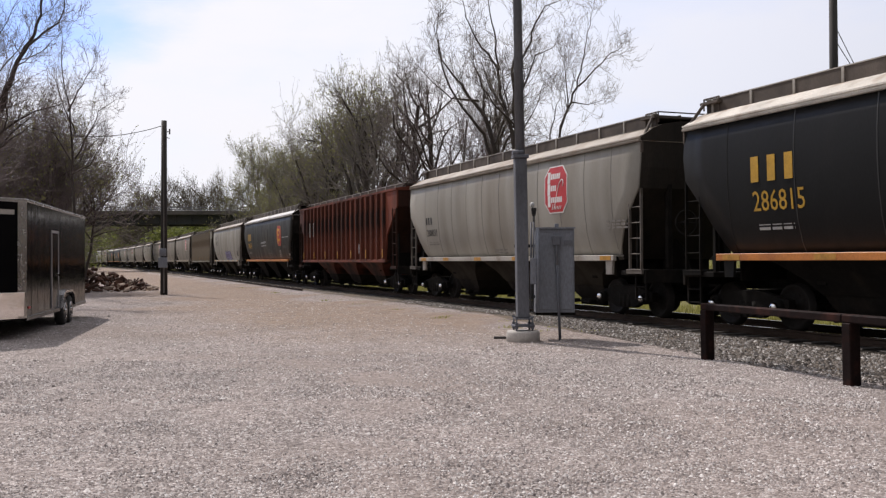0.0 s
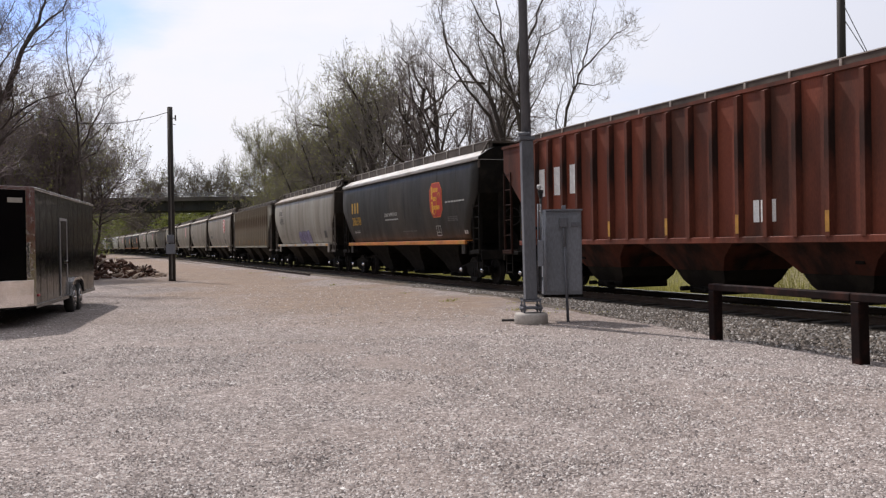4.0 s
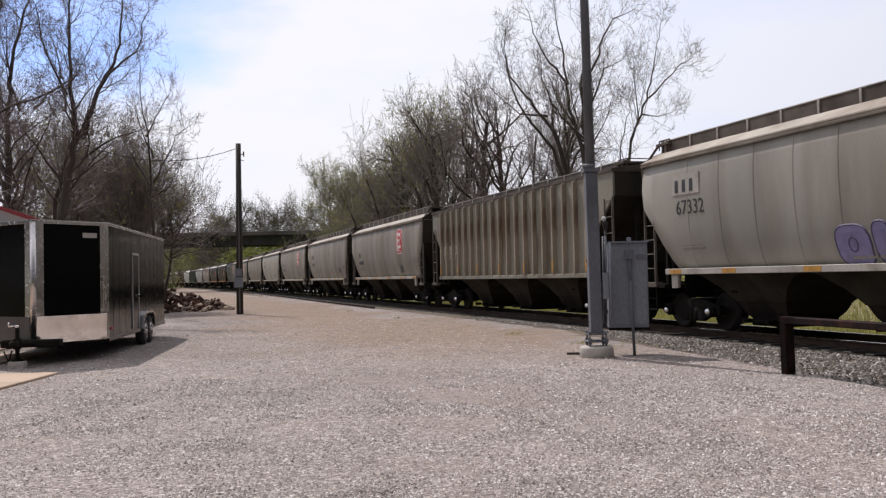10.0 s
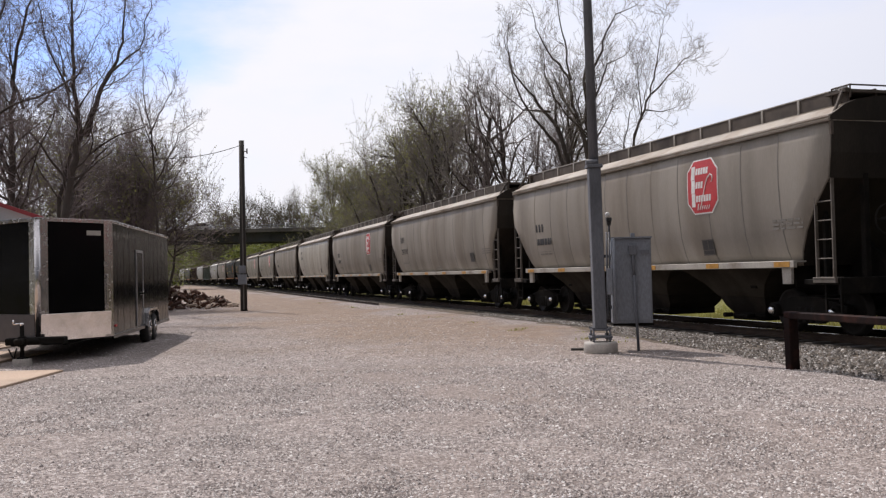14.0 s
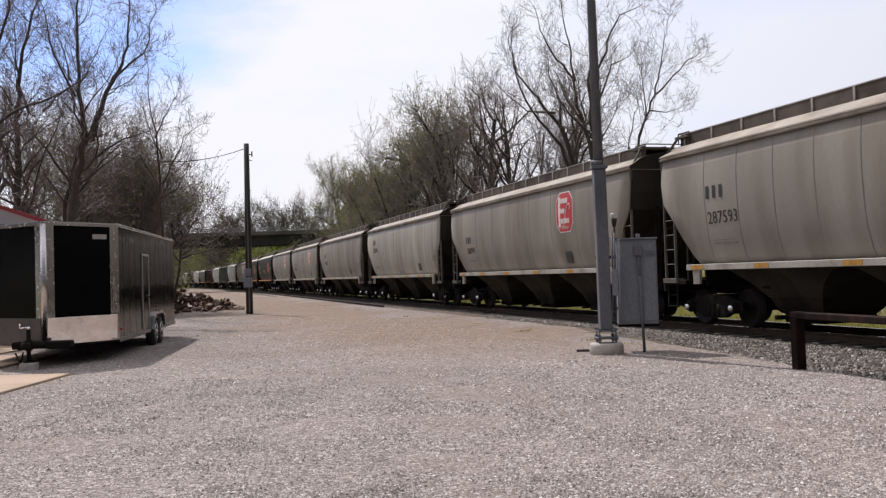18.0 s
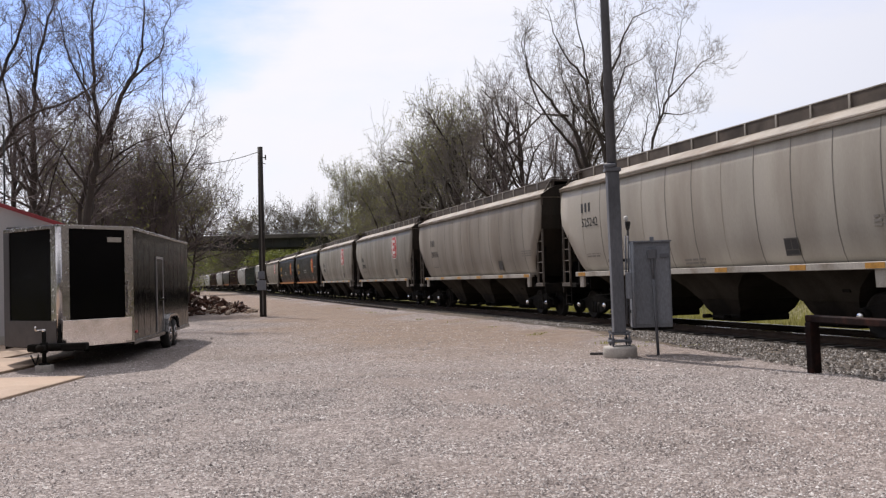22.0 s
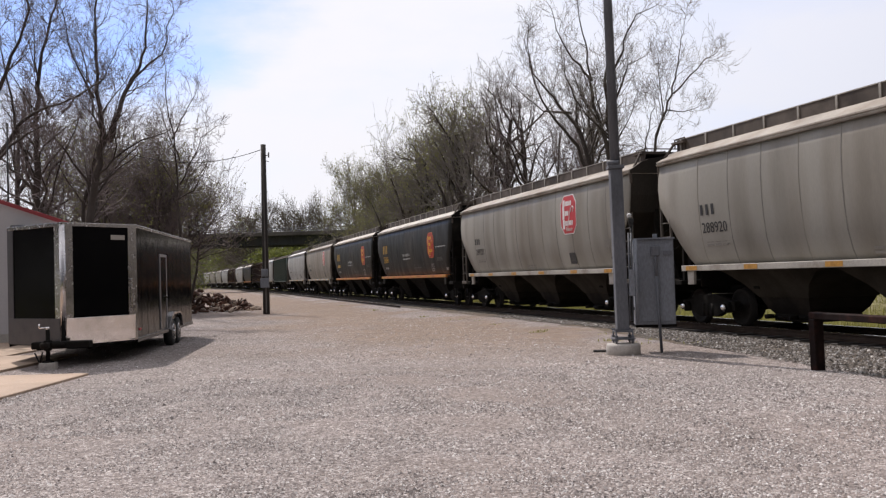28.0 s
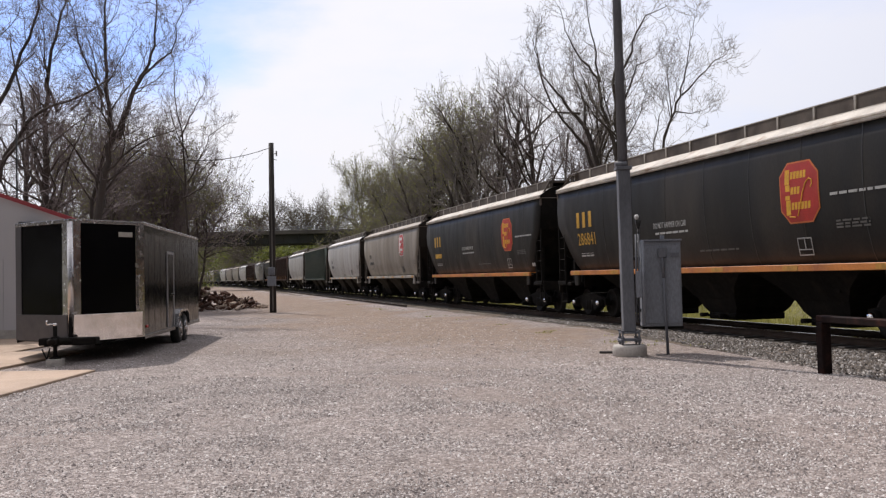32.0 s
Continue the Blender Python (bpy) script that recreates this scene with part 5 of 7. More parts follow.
# ---- trailer, building, slab ----
def build_trailer():
    # x across (the side with the door is +x), y towards its tail, origin under the nose's broad end
    t = thing("enclosed_trailer", "black enclosed cargo trailer with a pointed nose and polished aluminium guard", "trailer", pose(-7.905, 20.25, 0, 0, 0, 7.0))
    W, Lg, Z0, Z1, NOSE, NX = 1.3, 8.4, 0.42, 2.88, 1.35, 0.14
    plan = [(-W, 0), (NX, -NOSE), (W, 0), (W, Lg), (-W, Lg)]

    def shell(bm, pts, z0, z1):
        a = [bm.verts.new((x, y, z0)) for x, y in pts]
        b = [bm.verts.new((x, y, z1)) for x, y in pts]
        bm.faces.new(a[::-1])
        bm.faces.new(b)
        for i in range(len(pts)):
            j = (i + 1) % len(pts)
            bm.faces.new((a[i], a[j], b[j], b[i]))
    bm = bmesh.new()
    shell(bm, plan, Z0, Z1)
    bmesh.ops.bevel(bm, geom=[e for e in bm.edges if abs(e.verts[0].co.z - e.verts[1].co.z) > 1], offset=0.05, segments=3, affect="EDGES")
    part("body", bm, M["trailer_black"], t)
    for sgn in (-1, 1):
        edge = Vector((sgn * W - NX, NOSE, 0)).normalized()
        ln = math.hypot(sgn * W - NX, NOSE)
        turn = pose(NX, -NOSE, 0, 0, 0, math.degrees(math.atan2(edge.y, edge.x)))
        out_ = -1 if sgn > 0 else 1

        def plate(q, u0, u1, z0, z1, thick=0.012, lean=0.0):
            y0, y1 = sorted((out_ * 0.002, out_ * (0.002 + thick)))
            box(q, u0, u1, y0, y1, z0, z1, 0.003, turn @ pose(0, 0, z0, -out_ * lean, 0, 0) @ pose(0, 0, -z0))
        bm = bmesh.new()
        plate(bm, 0.06, ln - 0.05, Z0 + 0.02, 0.98, 0.014, 2.5)
        # The left guard gets the darkened metal in place of its dim reflection.
        part("stone_guard", bm, M["trailer_silver"] if sgn > 0 else M["trailer_shaded"], t, "polished aluminium stone guard" if sgn > 0 else "aluminium stone guard with a dim reflection painted in")
        bm = bmesh.new()
        plate(bm, 0.02, 0.24, Z0 + 0.02, Z1 - 0.04, 0.016)
        part("nose_trim", bm, M["trailer_trim"], t)
        bm = bmesh.new()
        plate(bm, ln - 0.2, ln + 0.02, Z0 + 0.02, Z1 - 0.04, 0.016)
        # Same painted dimness on the left corner.
        part("corner_trim", bm, M["trailer_trim"] if sgn > 0 else M["trailer_shaded"], t)
        bm = bmesh.new()
        plate(bm, 0.0, ln + 0.02, Z1 - 0.05, Z1 + 0.02, 0.02)
        part("roof_trim", bm, M["trailer_trim"], t)

        def rivet(q):
            tube(q, (0, 0.0, 0), (0, out_ * 0.006, 0), 0.009, n=6)
        for i in range(26):
            part("rivet", shared(("rivet", sgn), rivet, M["trailer_silver"]), None, t, m=turn @ pose(0.2, out_ * 0.018, 0.5 + i * 0.09))
        if sgn > 0:
            bm = bmesh.new()
            plate(bm, ln - 0.62, ln - 0.27, Z1 - 0.31, Z1 - 0.21, 0.008)
            part("maker_plate", bm, M["sill_white"], t, "small pale maker's plate")
            bm = bmesh.new()
            box(bm, ln - 0.17, ln - 0.12, -0.07, -0.02, 1.05, 1.75, 0.008, turn)
            part("grab_handle", bm, M["trailer_trim"], t)
    for sgn in (-1, 1):
        bm = bmesh.new()
        box(bm, sgn * W - 0.03, sgn * W + 0.02, 0.02, Lg, Z1 - 0.03, Z1 + 0.03, 0.01)
        part("side_roof_trim", bm, M["trailer_trim"], t)
        bm = bmesh.new()
        box(bm, sgn * W - 0.02, sgn * W + 0.02, 0.02, Lg, Z0 - 0.04, Z0 + 0.05, 0.006)
        part("side_skirt", bm, M["trailer_black"], t)
    bm = bmesh.new()
    box(bm, W + 0.002, W + 0.022, 2.9, 2.96, 0.5, 2.35)
    box(bm, W + 0.002, W + 0.022, 3.80, 3.86, 0.5, 2.35)
    box(bm, W + 0.002, W + 0.022, 2.96, 3.80, 2.29, 2.35)
    part("door_frame", bm, M["trailer_frame"], t)
    bm = bmesh.new()
    box(bm, W + 0.002, W + 0.014, 2.97, 3.79, 0.52, 2.28, 0.004)
    part("side_door", bm, M["trailer_black"], t)
    bm = bmesh.new()
    box(bm, W + 0.016, W + 0.05, 3.6, 3.72, 1.25, 1.32, 0.008)
    part("door_handle", bm, M["trailer_silver"], t)
    for i in range(11):
        y = 0.6 + i * 0.72
        if 2.8 < y < 3.9:
            continue

        def panel_seam(q):
            box(q, W + 0.001, W + 0.003, -0.004, 0.004, 0.5, 2.78)
        part("panel_seam", shared("panel_seam", panel_seam, M["trailer_black"]), None, t, m=pose(0, y, 0))
    bm = bmesh.new()
    tube(bm, (NX, -NOSE + 0.045, Z0 + 0.01), (NX, -NOSE + 0.045, Z1 - 0.02), 0.06, n=16)
    part("nose_cap", bm, M["trailer_trim"], t, "rounded aluminium nose cap")
    # roof sheet
    bm = bmesh.new()
    shell(bm, plan, Z1 + 0.004, Z1 + 0.03)
    part("roof", bm, M["trailer_trim"], t)

    def wheel(q):
        lathe(q, [(0.2, -0.11), (0.30, -0.115), (0.345, -0.09), (0.36, -0.03), (0.36, 0.03), (0.345, 0.09), (0.30, 0.115), (0.2, 0.11)], 26, "X")

    def rim(q):
        lathe(q, [(0.205, 0.0), (0.205, 0.085), (0.17, 0.07), (0.06, 0.06), (0.05, 0.1), (0.02, 0.105)], 18, "X")
    for sgn in (-1, 1):
        for y in (4.55, 5.4):
            w = part("wheel", shared("trailer_tyre", wheel, M["rubber"]), None, t, m=pose(sgn * 1.25, y, 0.36, 0, 0, 0 if sgn > 0 else 180))
            part("rim", shared("trailer_rim", rim, M["trailer_trim"]), None, w, m=pose(0.04, 0, 0))
        bm = bmesh.new()
        pts = [(4.0, 0.45), (4.12, 0.78), (4.4, 0.88), (5.5, 0.88), (5.8, 0.78), (5.92, 0.45)]
        for (a, b), (c, d) in zip(pts, pts[1:]):
            v = [bm.verts.new(p) for p in ((sgn * 1.28, a, b), (sgn * 1.40, a, b), (sgn * 1.40, c, d), (sgn * 1.28, c, d))]
            bm.faces.new(v)
            v = [bm.verts.new(p) for p in ((sgn * 1.40, a, b), (sgn * 1.40, a, b - 0.06), (sgn * 1.40, c, d - 0.06), (sgn * 1.40, c, d))]
            bm.faces.new(v)
        part("fender", bm, M["trailer_trim"], t)
        bm = bmesh.new()
        tube(bm, (sgn * 0.95, 4.975, 0.5), (sgn * 0.95, 4.975, 0.36), 0.05)
        tube(bm, (0, 4.55, 0.36), (sgn * 1.15, 4.55, 0.36), 0.04)
        tube(bm, (0, 5.4, 0.36), (sgn * 1.15, 5.4, 0.36), 0.04)
        part("axle", bm, M["dark_under"], t)
    bm = bmesh.new()
    for sgn in (-1, 1):
        box(bm, sgn * 0.5 - 0.04, sgn * 0.5 + 0.04, -0.75, Lg - 0.3, 0.33, 0.42)
        tube(bm, (sgn * 0.62, -0.6, 0.40), (sgn * 0.06, -1.95, 0.5), 0.05, n=8)
    part("chassis", bm, M["dark_under"], t)
    bm = bmesh.new()
    box(bm, -0.06, 0.06, -2.2, -1.85, 0.44, 0.55, 0.02)
    lathe(bm, [(0.07, 0.0), (0.08, 0.06), (0.045, 0.1)], 12, "Z", (0, -2.16, 0.46))
    for a, b_ in (((-0.1, -1.9, 0.36), (-0.2, -1.75, 0.14)), ((-0.2, -1.75, 0.14), (-0.36, -1.5, 0.32))):
        tube(bm, a, b_, 0.016, n=6)
    part("hitch", bm, M["dark_under"], t)
    bm = bmesh.new()
    tube(bm, (-0.05, -1.72, 0.16), (-0.05, -1.72, 0.78), 0.042, n=10)
    box(bm, -0.12, 0.02, -1.8, -1.64, 0.38, 0.58, 0.02)
    lathe(bm, [(0.11, 0.0), (0.11, 0.02), (0.05, 0.04)], 14, "Z", (-0.05, -1.72, 0.15))
    jack = part("jack", bm, M["dark_under"], t, "black steel jack stand")
    bm = bmesh.new()
    box(bm, -0.2, 0.1, -1.84, -1.6, -0.03, 0.15, 0.015)
    part("jack_block", bm, M["concrete"], t, "grey block under the jack")
    bm = bmesh.new()
    tube(bm, (-0.05, -1.72, 0.78), (-0.05, -1.72, 0.84), 0.034, n=10)
    tube(bm, (-0.05, -1.72, 0.82), (-0.2, -1.74, 0.82), 0.016, n=8)
    tube(bm, (-0.2, -1.74, 0.82), (-0.2, -1.74, 0.9), 0.016, n=8)
    part("crank_handle", bm, M["trailer_silver"], jack, "bright steel crank")
    bm = bmesh.new()
    box(bm, -0.4, 0.7, -1.62, -1.3, 0.4, 0.54, 0.02)
    part("step_box", bm, M["dark_under"], t)
    for sgn in (-1, 1):
        bm = bmesh.new()
        box(bm, sgn * W - 0.015, sgn * W + 0.025, 0.25, 0.4, 0.62, 0.67, 0.006)
        part("marker_lamp", bm, M["emblem_red"], t)


def build_building():
    x1, y0, depth, low = -10.7, 27.6, 4.0, 2.75
    b = thing("white_shed", "white sheet-metal shed with dark red trim and door", "building")
    wall = lambda x: 4.13 - (x + 12.87) * 0.36
    xs = [x1 - 12.0, -15.5, x1]
    top = [wall(-15.5) - 2.6, wall(-15.5), wall(x1)]
    bm = bmesh.new()
    prism(bm, [(xs[0], -0.1), (xs[2], -0.1), (xs[2], top[2]), (xs[1], top[1]), (xs[0], top[0])], y0, y0 + 0.15)
    part("front_wall", bm, M["wall_white"], b)
    bm = bmesh.new()
    box(bm, x1 - 0.15, x1, y0 + 0.15, y0 + depth, -0.1, min(low, top[0]))
    part("side_wall", bm, M["wall_white"], b)
    bm = bmesh.new()
    box(bm, xs[0], xs[0] + 0.15, y0 + 0.15, y0 + depth, -0.1, top[0])
    part("side_wall", bm, M["wall_white"], b)
    bm = bmesh.new()
    box(bm, xs[0], xs[2], y0 + depth, y0 + depth + 0.15, -0.1, min(low, top[0]))
    part("back_wall", bm, M["wall_white"], b)
    bm = bmesh.new()
    box(bm, xs[0] + 0.16, xs[2] + 0.05, y0 + 0.16, y0 + depth + 0.2, min(low, top[0]) + 0.004, min(low, top[0]) + 0.09)
    part("roof", bm, M["roof_shed"], b)
    for (a, za), (c, zc) in (((xs[0] - 0.1, top[0] - 0.01), (xs[1], top[1])), ((xs[1], top[1]), (xs[2] + 0.12, top[2] - 0.03))):
        bm = bmesh.new()
        prism(bm, [(a, za - 0.03), (c, zc - 0.03), (c, zc + 0.09), (a, za + 0.09)], y0 - 0.09, y0 - 0.052)
        part("roof_trim", bm, M["red_trim"], b)
    for i in range(30):
        x = xs[0] + 0.3 + i * 0.39
        if x > x1 - 0.1:
            break

        def groove(q):
            box(q, -0.012, 0.012, -0.012, 0.0, 0.0, 2.4)
        part("wall_rib", shared("wall_rib", groove, M["wall_white"]), None, b, m=pose(x, y0, 0))
    bm = bmesh.new()
    box(bm, -14.35, -13.4, y0 - 0.04, y0 - 0.004, 0.0, 2.1, 0.01)
    part("door", bm, M["red_trim"], b, "dark red door")
    bm = bmesh.new()
    box(bm, -12.5, -12.43, y0 - 0.08, y0 - 0.01, 3.15, 3.35, 0.01)
    tube(bm, (-12.45, y0 - 0.05, 3.25), (-12.3, y0 - 0.3, 3.3), 0.03, n=8)
    box(bm, -12.37, -11.95, y0 - 0.5, y0 - 0.25, 3.2, 3.42, 0.03)
    part("wall_lamp", bm, M["wire"], b, "black floodlight")
    bm = bmesh.new()
    tube(bm, (-13.8, y0 + 2.6, 2.3), (-13.8, y0 + 2.6, 6.9), 0.03, n=8)
    part("mast", bm, M["wire"], b, "thin dark mast")
    bm = bmesh.new()
    box(bm, xs[0], x1, y0 - 0.03, y0 - 0.004, -0.1, 0.3)
    part("base_course", bm, M["concrete"], b)
    s = thing("concrete_slab", "pale worn concrete apron in front of the shed", "slab", kind="structure")
    for i, (ax, bx, ay, by) in enumerate(((-10.2, -6.42, 13.4, 17.1), (-14.3, -10.25, 13.4, 17.1), (-10.2, -8.5, 17.14, 22.0), (-14.3, -10.25, 17.14, 22.0), (-14.3, -10.25, 22.04, 27.5), (-10.2, -6.6, 10.0, 13.36), (-14.3, -10.25, 10.0, 13.36))):
        bm = bmesh.new()
        box(bm, ax, bx, ay, by, -0.1, 0.055 + 0.004 * (i % 3), 0.01)
        part("slab", bm, M["slab"], s)


build_light_pole()
build_fence()
build_utility_pole()
build_trailer()
build_building()


# ---- bridge ----
def build_bridge():
    b = thing("road_bridge", "dark steel girder road bridge with a railed parapet over the railway", "bridge", pose(-22, 155, 0, 0, 0, 1.0))
    x0, x1 = -48, 62
    for y in (-4.5, -1.5, 1.5, 4.5):
        bm = bmesh.new()
        box(bm, x0, x1, y - 0.03, y + 0.03, 7.35, 8.75)
        box(bm, x0, x1, y - 0.25, y + 0.25, 7.3, 7.37)
        box(bm, x0, x1, y - 0.25, y + 0.25, 8.7, 8.76)
        if y == -4.5:
            for i in range(44):
                x = x0 + 1 + i * 2.5
                box(bm, x - 0.03, x + 0.03, y - 0.2, y, 7.37, 8.7)
        part("girder", bm, M["bridge_steel"], b)
    bm = bmesh.new()
    box(bm, x0, x1, -5.6, 5.6, 8.76, 9.05, 0.02)
    part("deck", bm, M["bridge_deck"], b)
    for y in (-5.4, 5.4):
        bm = bmesh.new()
        box(bm, x0, x1, y - 0.12, y + 0.12, 9.05, 9.35, 0.02)
        part("kerb", bm, M["bridge_deck"], b)
        bm = bmesh.new()
        for z in (9.6, 9.9):
            tube(bm, (x0, y, z), (x1, y, z), 0.06, n=8)
        part("guard_rail", bm, M["steel_pole"], b)

        def post(q):
            box(q, -0.09, 0.09, -0.06, 0.06, 9.35, 9.98)
        for i in range(36):
            part("rail_post", shared("bridge_post", post, M["steel_pole"]), None, b, m=pose(x0 + 1 + i * 3.0, y, 0))
    for x in (-27, 13, 40):
        bm = bmesh.new()
        for y in (-4, 0, 4):
            tube(bm, (x, y, -1), (x, y, 6.6), 0.45, n=14)
        box(bm, x - 0.6, x + 0.6, -5.2, 5.2, 6.6, 7.3, 0.05)
        part("pier", bm, M["bridge_concrete"], b)
    # earth ramps that carry the road on both sides
    for side, (xa, xb) in enumerate(((x0 - 420, x0 + 9), (x1 - 6, x1 + 330))):
        verts, faces = [], []
        n, k = 80, 24
        for i in range(n):
            f = i / (n - 1)
            x = xa + (xb - xa) * f
            toe = 1 - f if side == 0 else f
            top = 9.04 * min(1.0, max(0.0, toe * abs(xb - xa) / 14))
            for j in range(k):
                g = j / (k - 1) * 2 - 1
                yy = 26 * g
                z = max(-0.4, min(top, top + 0.3 - (abs(yy) - 6) * 0.5 if abs(yy) > 6 else top)) + (0.5 * noise.noise((x * 0.2, yy * 0.2, side)) if abs(yy) > 8 else 0)
                verts.append((x - 22, yy + 155 + x * 0.0175, z if j not in (0, k - 1) else -0.6))
        for i in range(n - 1):
            for j in range(k - 1):
                a = i * k + j
                faces.append((a, a + 1, a + k + 1, a + k))
        r = new("road_embankment", sheet("road_embankment", verts, faces, M["earth"], True))
        tagged(r, "grassy earth ramp that carries the road to the bridge", "embankment", kind="structure")


build_bridge()


# ---- cars that cross the bridge ----
ROAD = []


def build_road_car(paint, label, when):
    c = thing("car", label, "car", group="cars on the bridge")
    bm = bmesh.new()
    prism(bm, [(-2.2, 0.35), (2.2, 0.35), (2.25, 0.75), (1.5, 0.92), (-2.1, 1.0), (-2.25, 0.7)], -0.86, 0.86)
    bmesh.ops.bevel(bm, geom=bm.edges[:], offset=0.06, segments=2, affect="EDGES")
    part("body", bm, paint, c)
    bm = bmesh.new()
    prism(bm, [(-1.8, 0.95), (1.1, 0.92), (0.4, 1.42), (-1.2, 1.45)], -0.76, 0.76)
    bmesh.ops.bevel(bm, geom=bm.edges[:], offset=0.05, segments=2, affect="EDGES")
    part("cabin", bm, M["trailer_black"], c, "dark glazed cabin")
    bm = bmesh.new()
    box(bm, -1.15, 0.35, -0.72, 0.72, 1.44, 1.49, 0.02)
    part("roof", bm, paint, c)

    def tyre(q):
        lathe(q, [(0.2, -0.1), (0.33, -0.1), (0.34, 0), (0.33, 0.1), (0.2, 0.1)], 18, "Y")

    def lamp(q):
        lathe(q, [(0.1, 0.0), (0.1, 0.06), (0.05, 0.08)], 10, "X")
    for x in (-1.35, 1.4):
        for y in (-0.8, 0.8):
            part("wheel", shared("car_tyre", tyre, M["rubber"]), None, c, m=pose(x, y, 0.34))
    for y in (-0.62, 0.62):
        part("headlamp", shared("car_lamp", lamp, M["bright_steel"]), None, c, m=pose(2.2, y, 0.68))
    ROAD.append((c, when))


build_road_car(M["roof_white"], "white car with a dark glazed cabin on the bridge", 13.2)
build_road_car(M["black_paint"], "black car with a dark glazed cabin on the bridge", 5.87)


# ---- trees ----
def grow_tree(seed, height, trunk_r, limbs, spread, up, levels, kids, wander=0.22, first=0.25, min_r=0.009):
    """Bare branching skeleton: lists of (start, end, radius, radius, level)."""
    rnd = random.Random(seed)
    segs, tips = [], []

    def branch(p, d, length, r, level):
        n = 7 if level == 0 else (5 if level == 1 else (4 if level == 2 else 3))
        step = length / n
        r_end = max(min_r * 0.7, r * (0.42 if level == 0 else 0.3))
        pts = [(p, r)]
        for i in range(n):
            bend = wander * (0.5 if level == 0 else 1.0)
            d = (d + Vector((rnd.gauss(0, bend), rnd.gauss(0, bend), rnd.gauss(0, bend) + up * (0.10 + 0.05 * level)))).normalized()
            q = p + d * step
            ra, rb = r + (r_end - r) * i / n, r + (r_end - r) * (i + 1) / n
            segs.append((p, q, ra, rb, level))
            p = q
            pts.append((p, rb))
        if level >= levels:
            tips.append((p, d))
            return
        count = limbs if level == 0 else kids[level - 1]
        for c in range(count):
            f = first + (1 - first) * (c + rnd.random()) / count if level == 0 else 0.2 + 0.8 * (c + rnd.random()) / count
            f = min(0.999, f)
            k = int(f * n)
            (pa, ra), (pb, rb) = pts[k], pts[k + 1]
            base = pa.lerp(pb, f * n - k)
            rr = ra + (rb - ra) * (f * n - k)
            ax = (pb - pa).normalized()
            side = ax.orthogonal().normalized()
            side.rotate(Matrix.Rotation(rnd.uniform(0, math.tau), 3, ax))
            ang = rnd.uniform(0.45, 0.95) * spread if level == 0 else rnd.uniform(0.5, 1.0)
            nd = (ax * math.cos(ang) + side * math.sin(ang)).normalized()
            ln = length * (rnd.uniform(0.42, 0.72) * (1.15 - 0.55 * f) if level == 0 else rnd.uniform(0.38, 0.62))
            branch(base, nd, ln, max(min_r, rr * rnd.uniform(0.5, 0.75)), level + 1)

    branch(Vector((0, 0, -0.15)), Vector((rnd.gauss(0, 0.05), rnd.gauss(0, 0.05), 1)).normalized(), height * 0.86, trunk_r, 0)
    return segs, tips


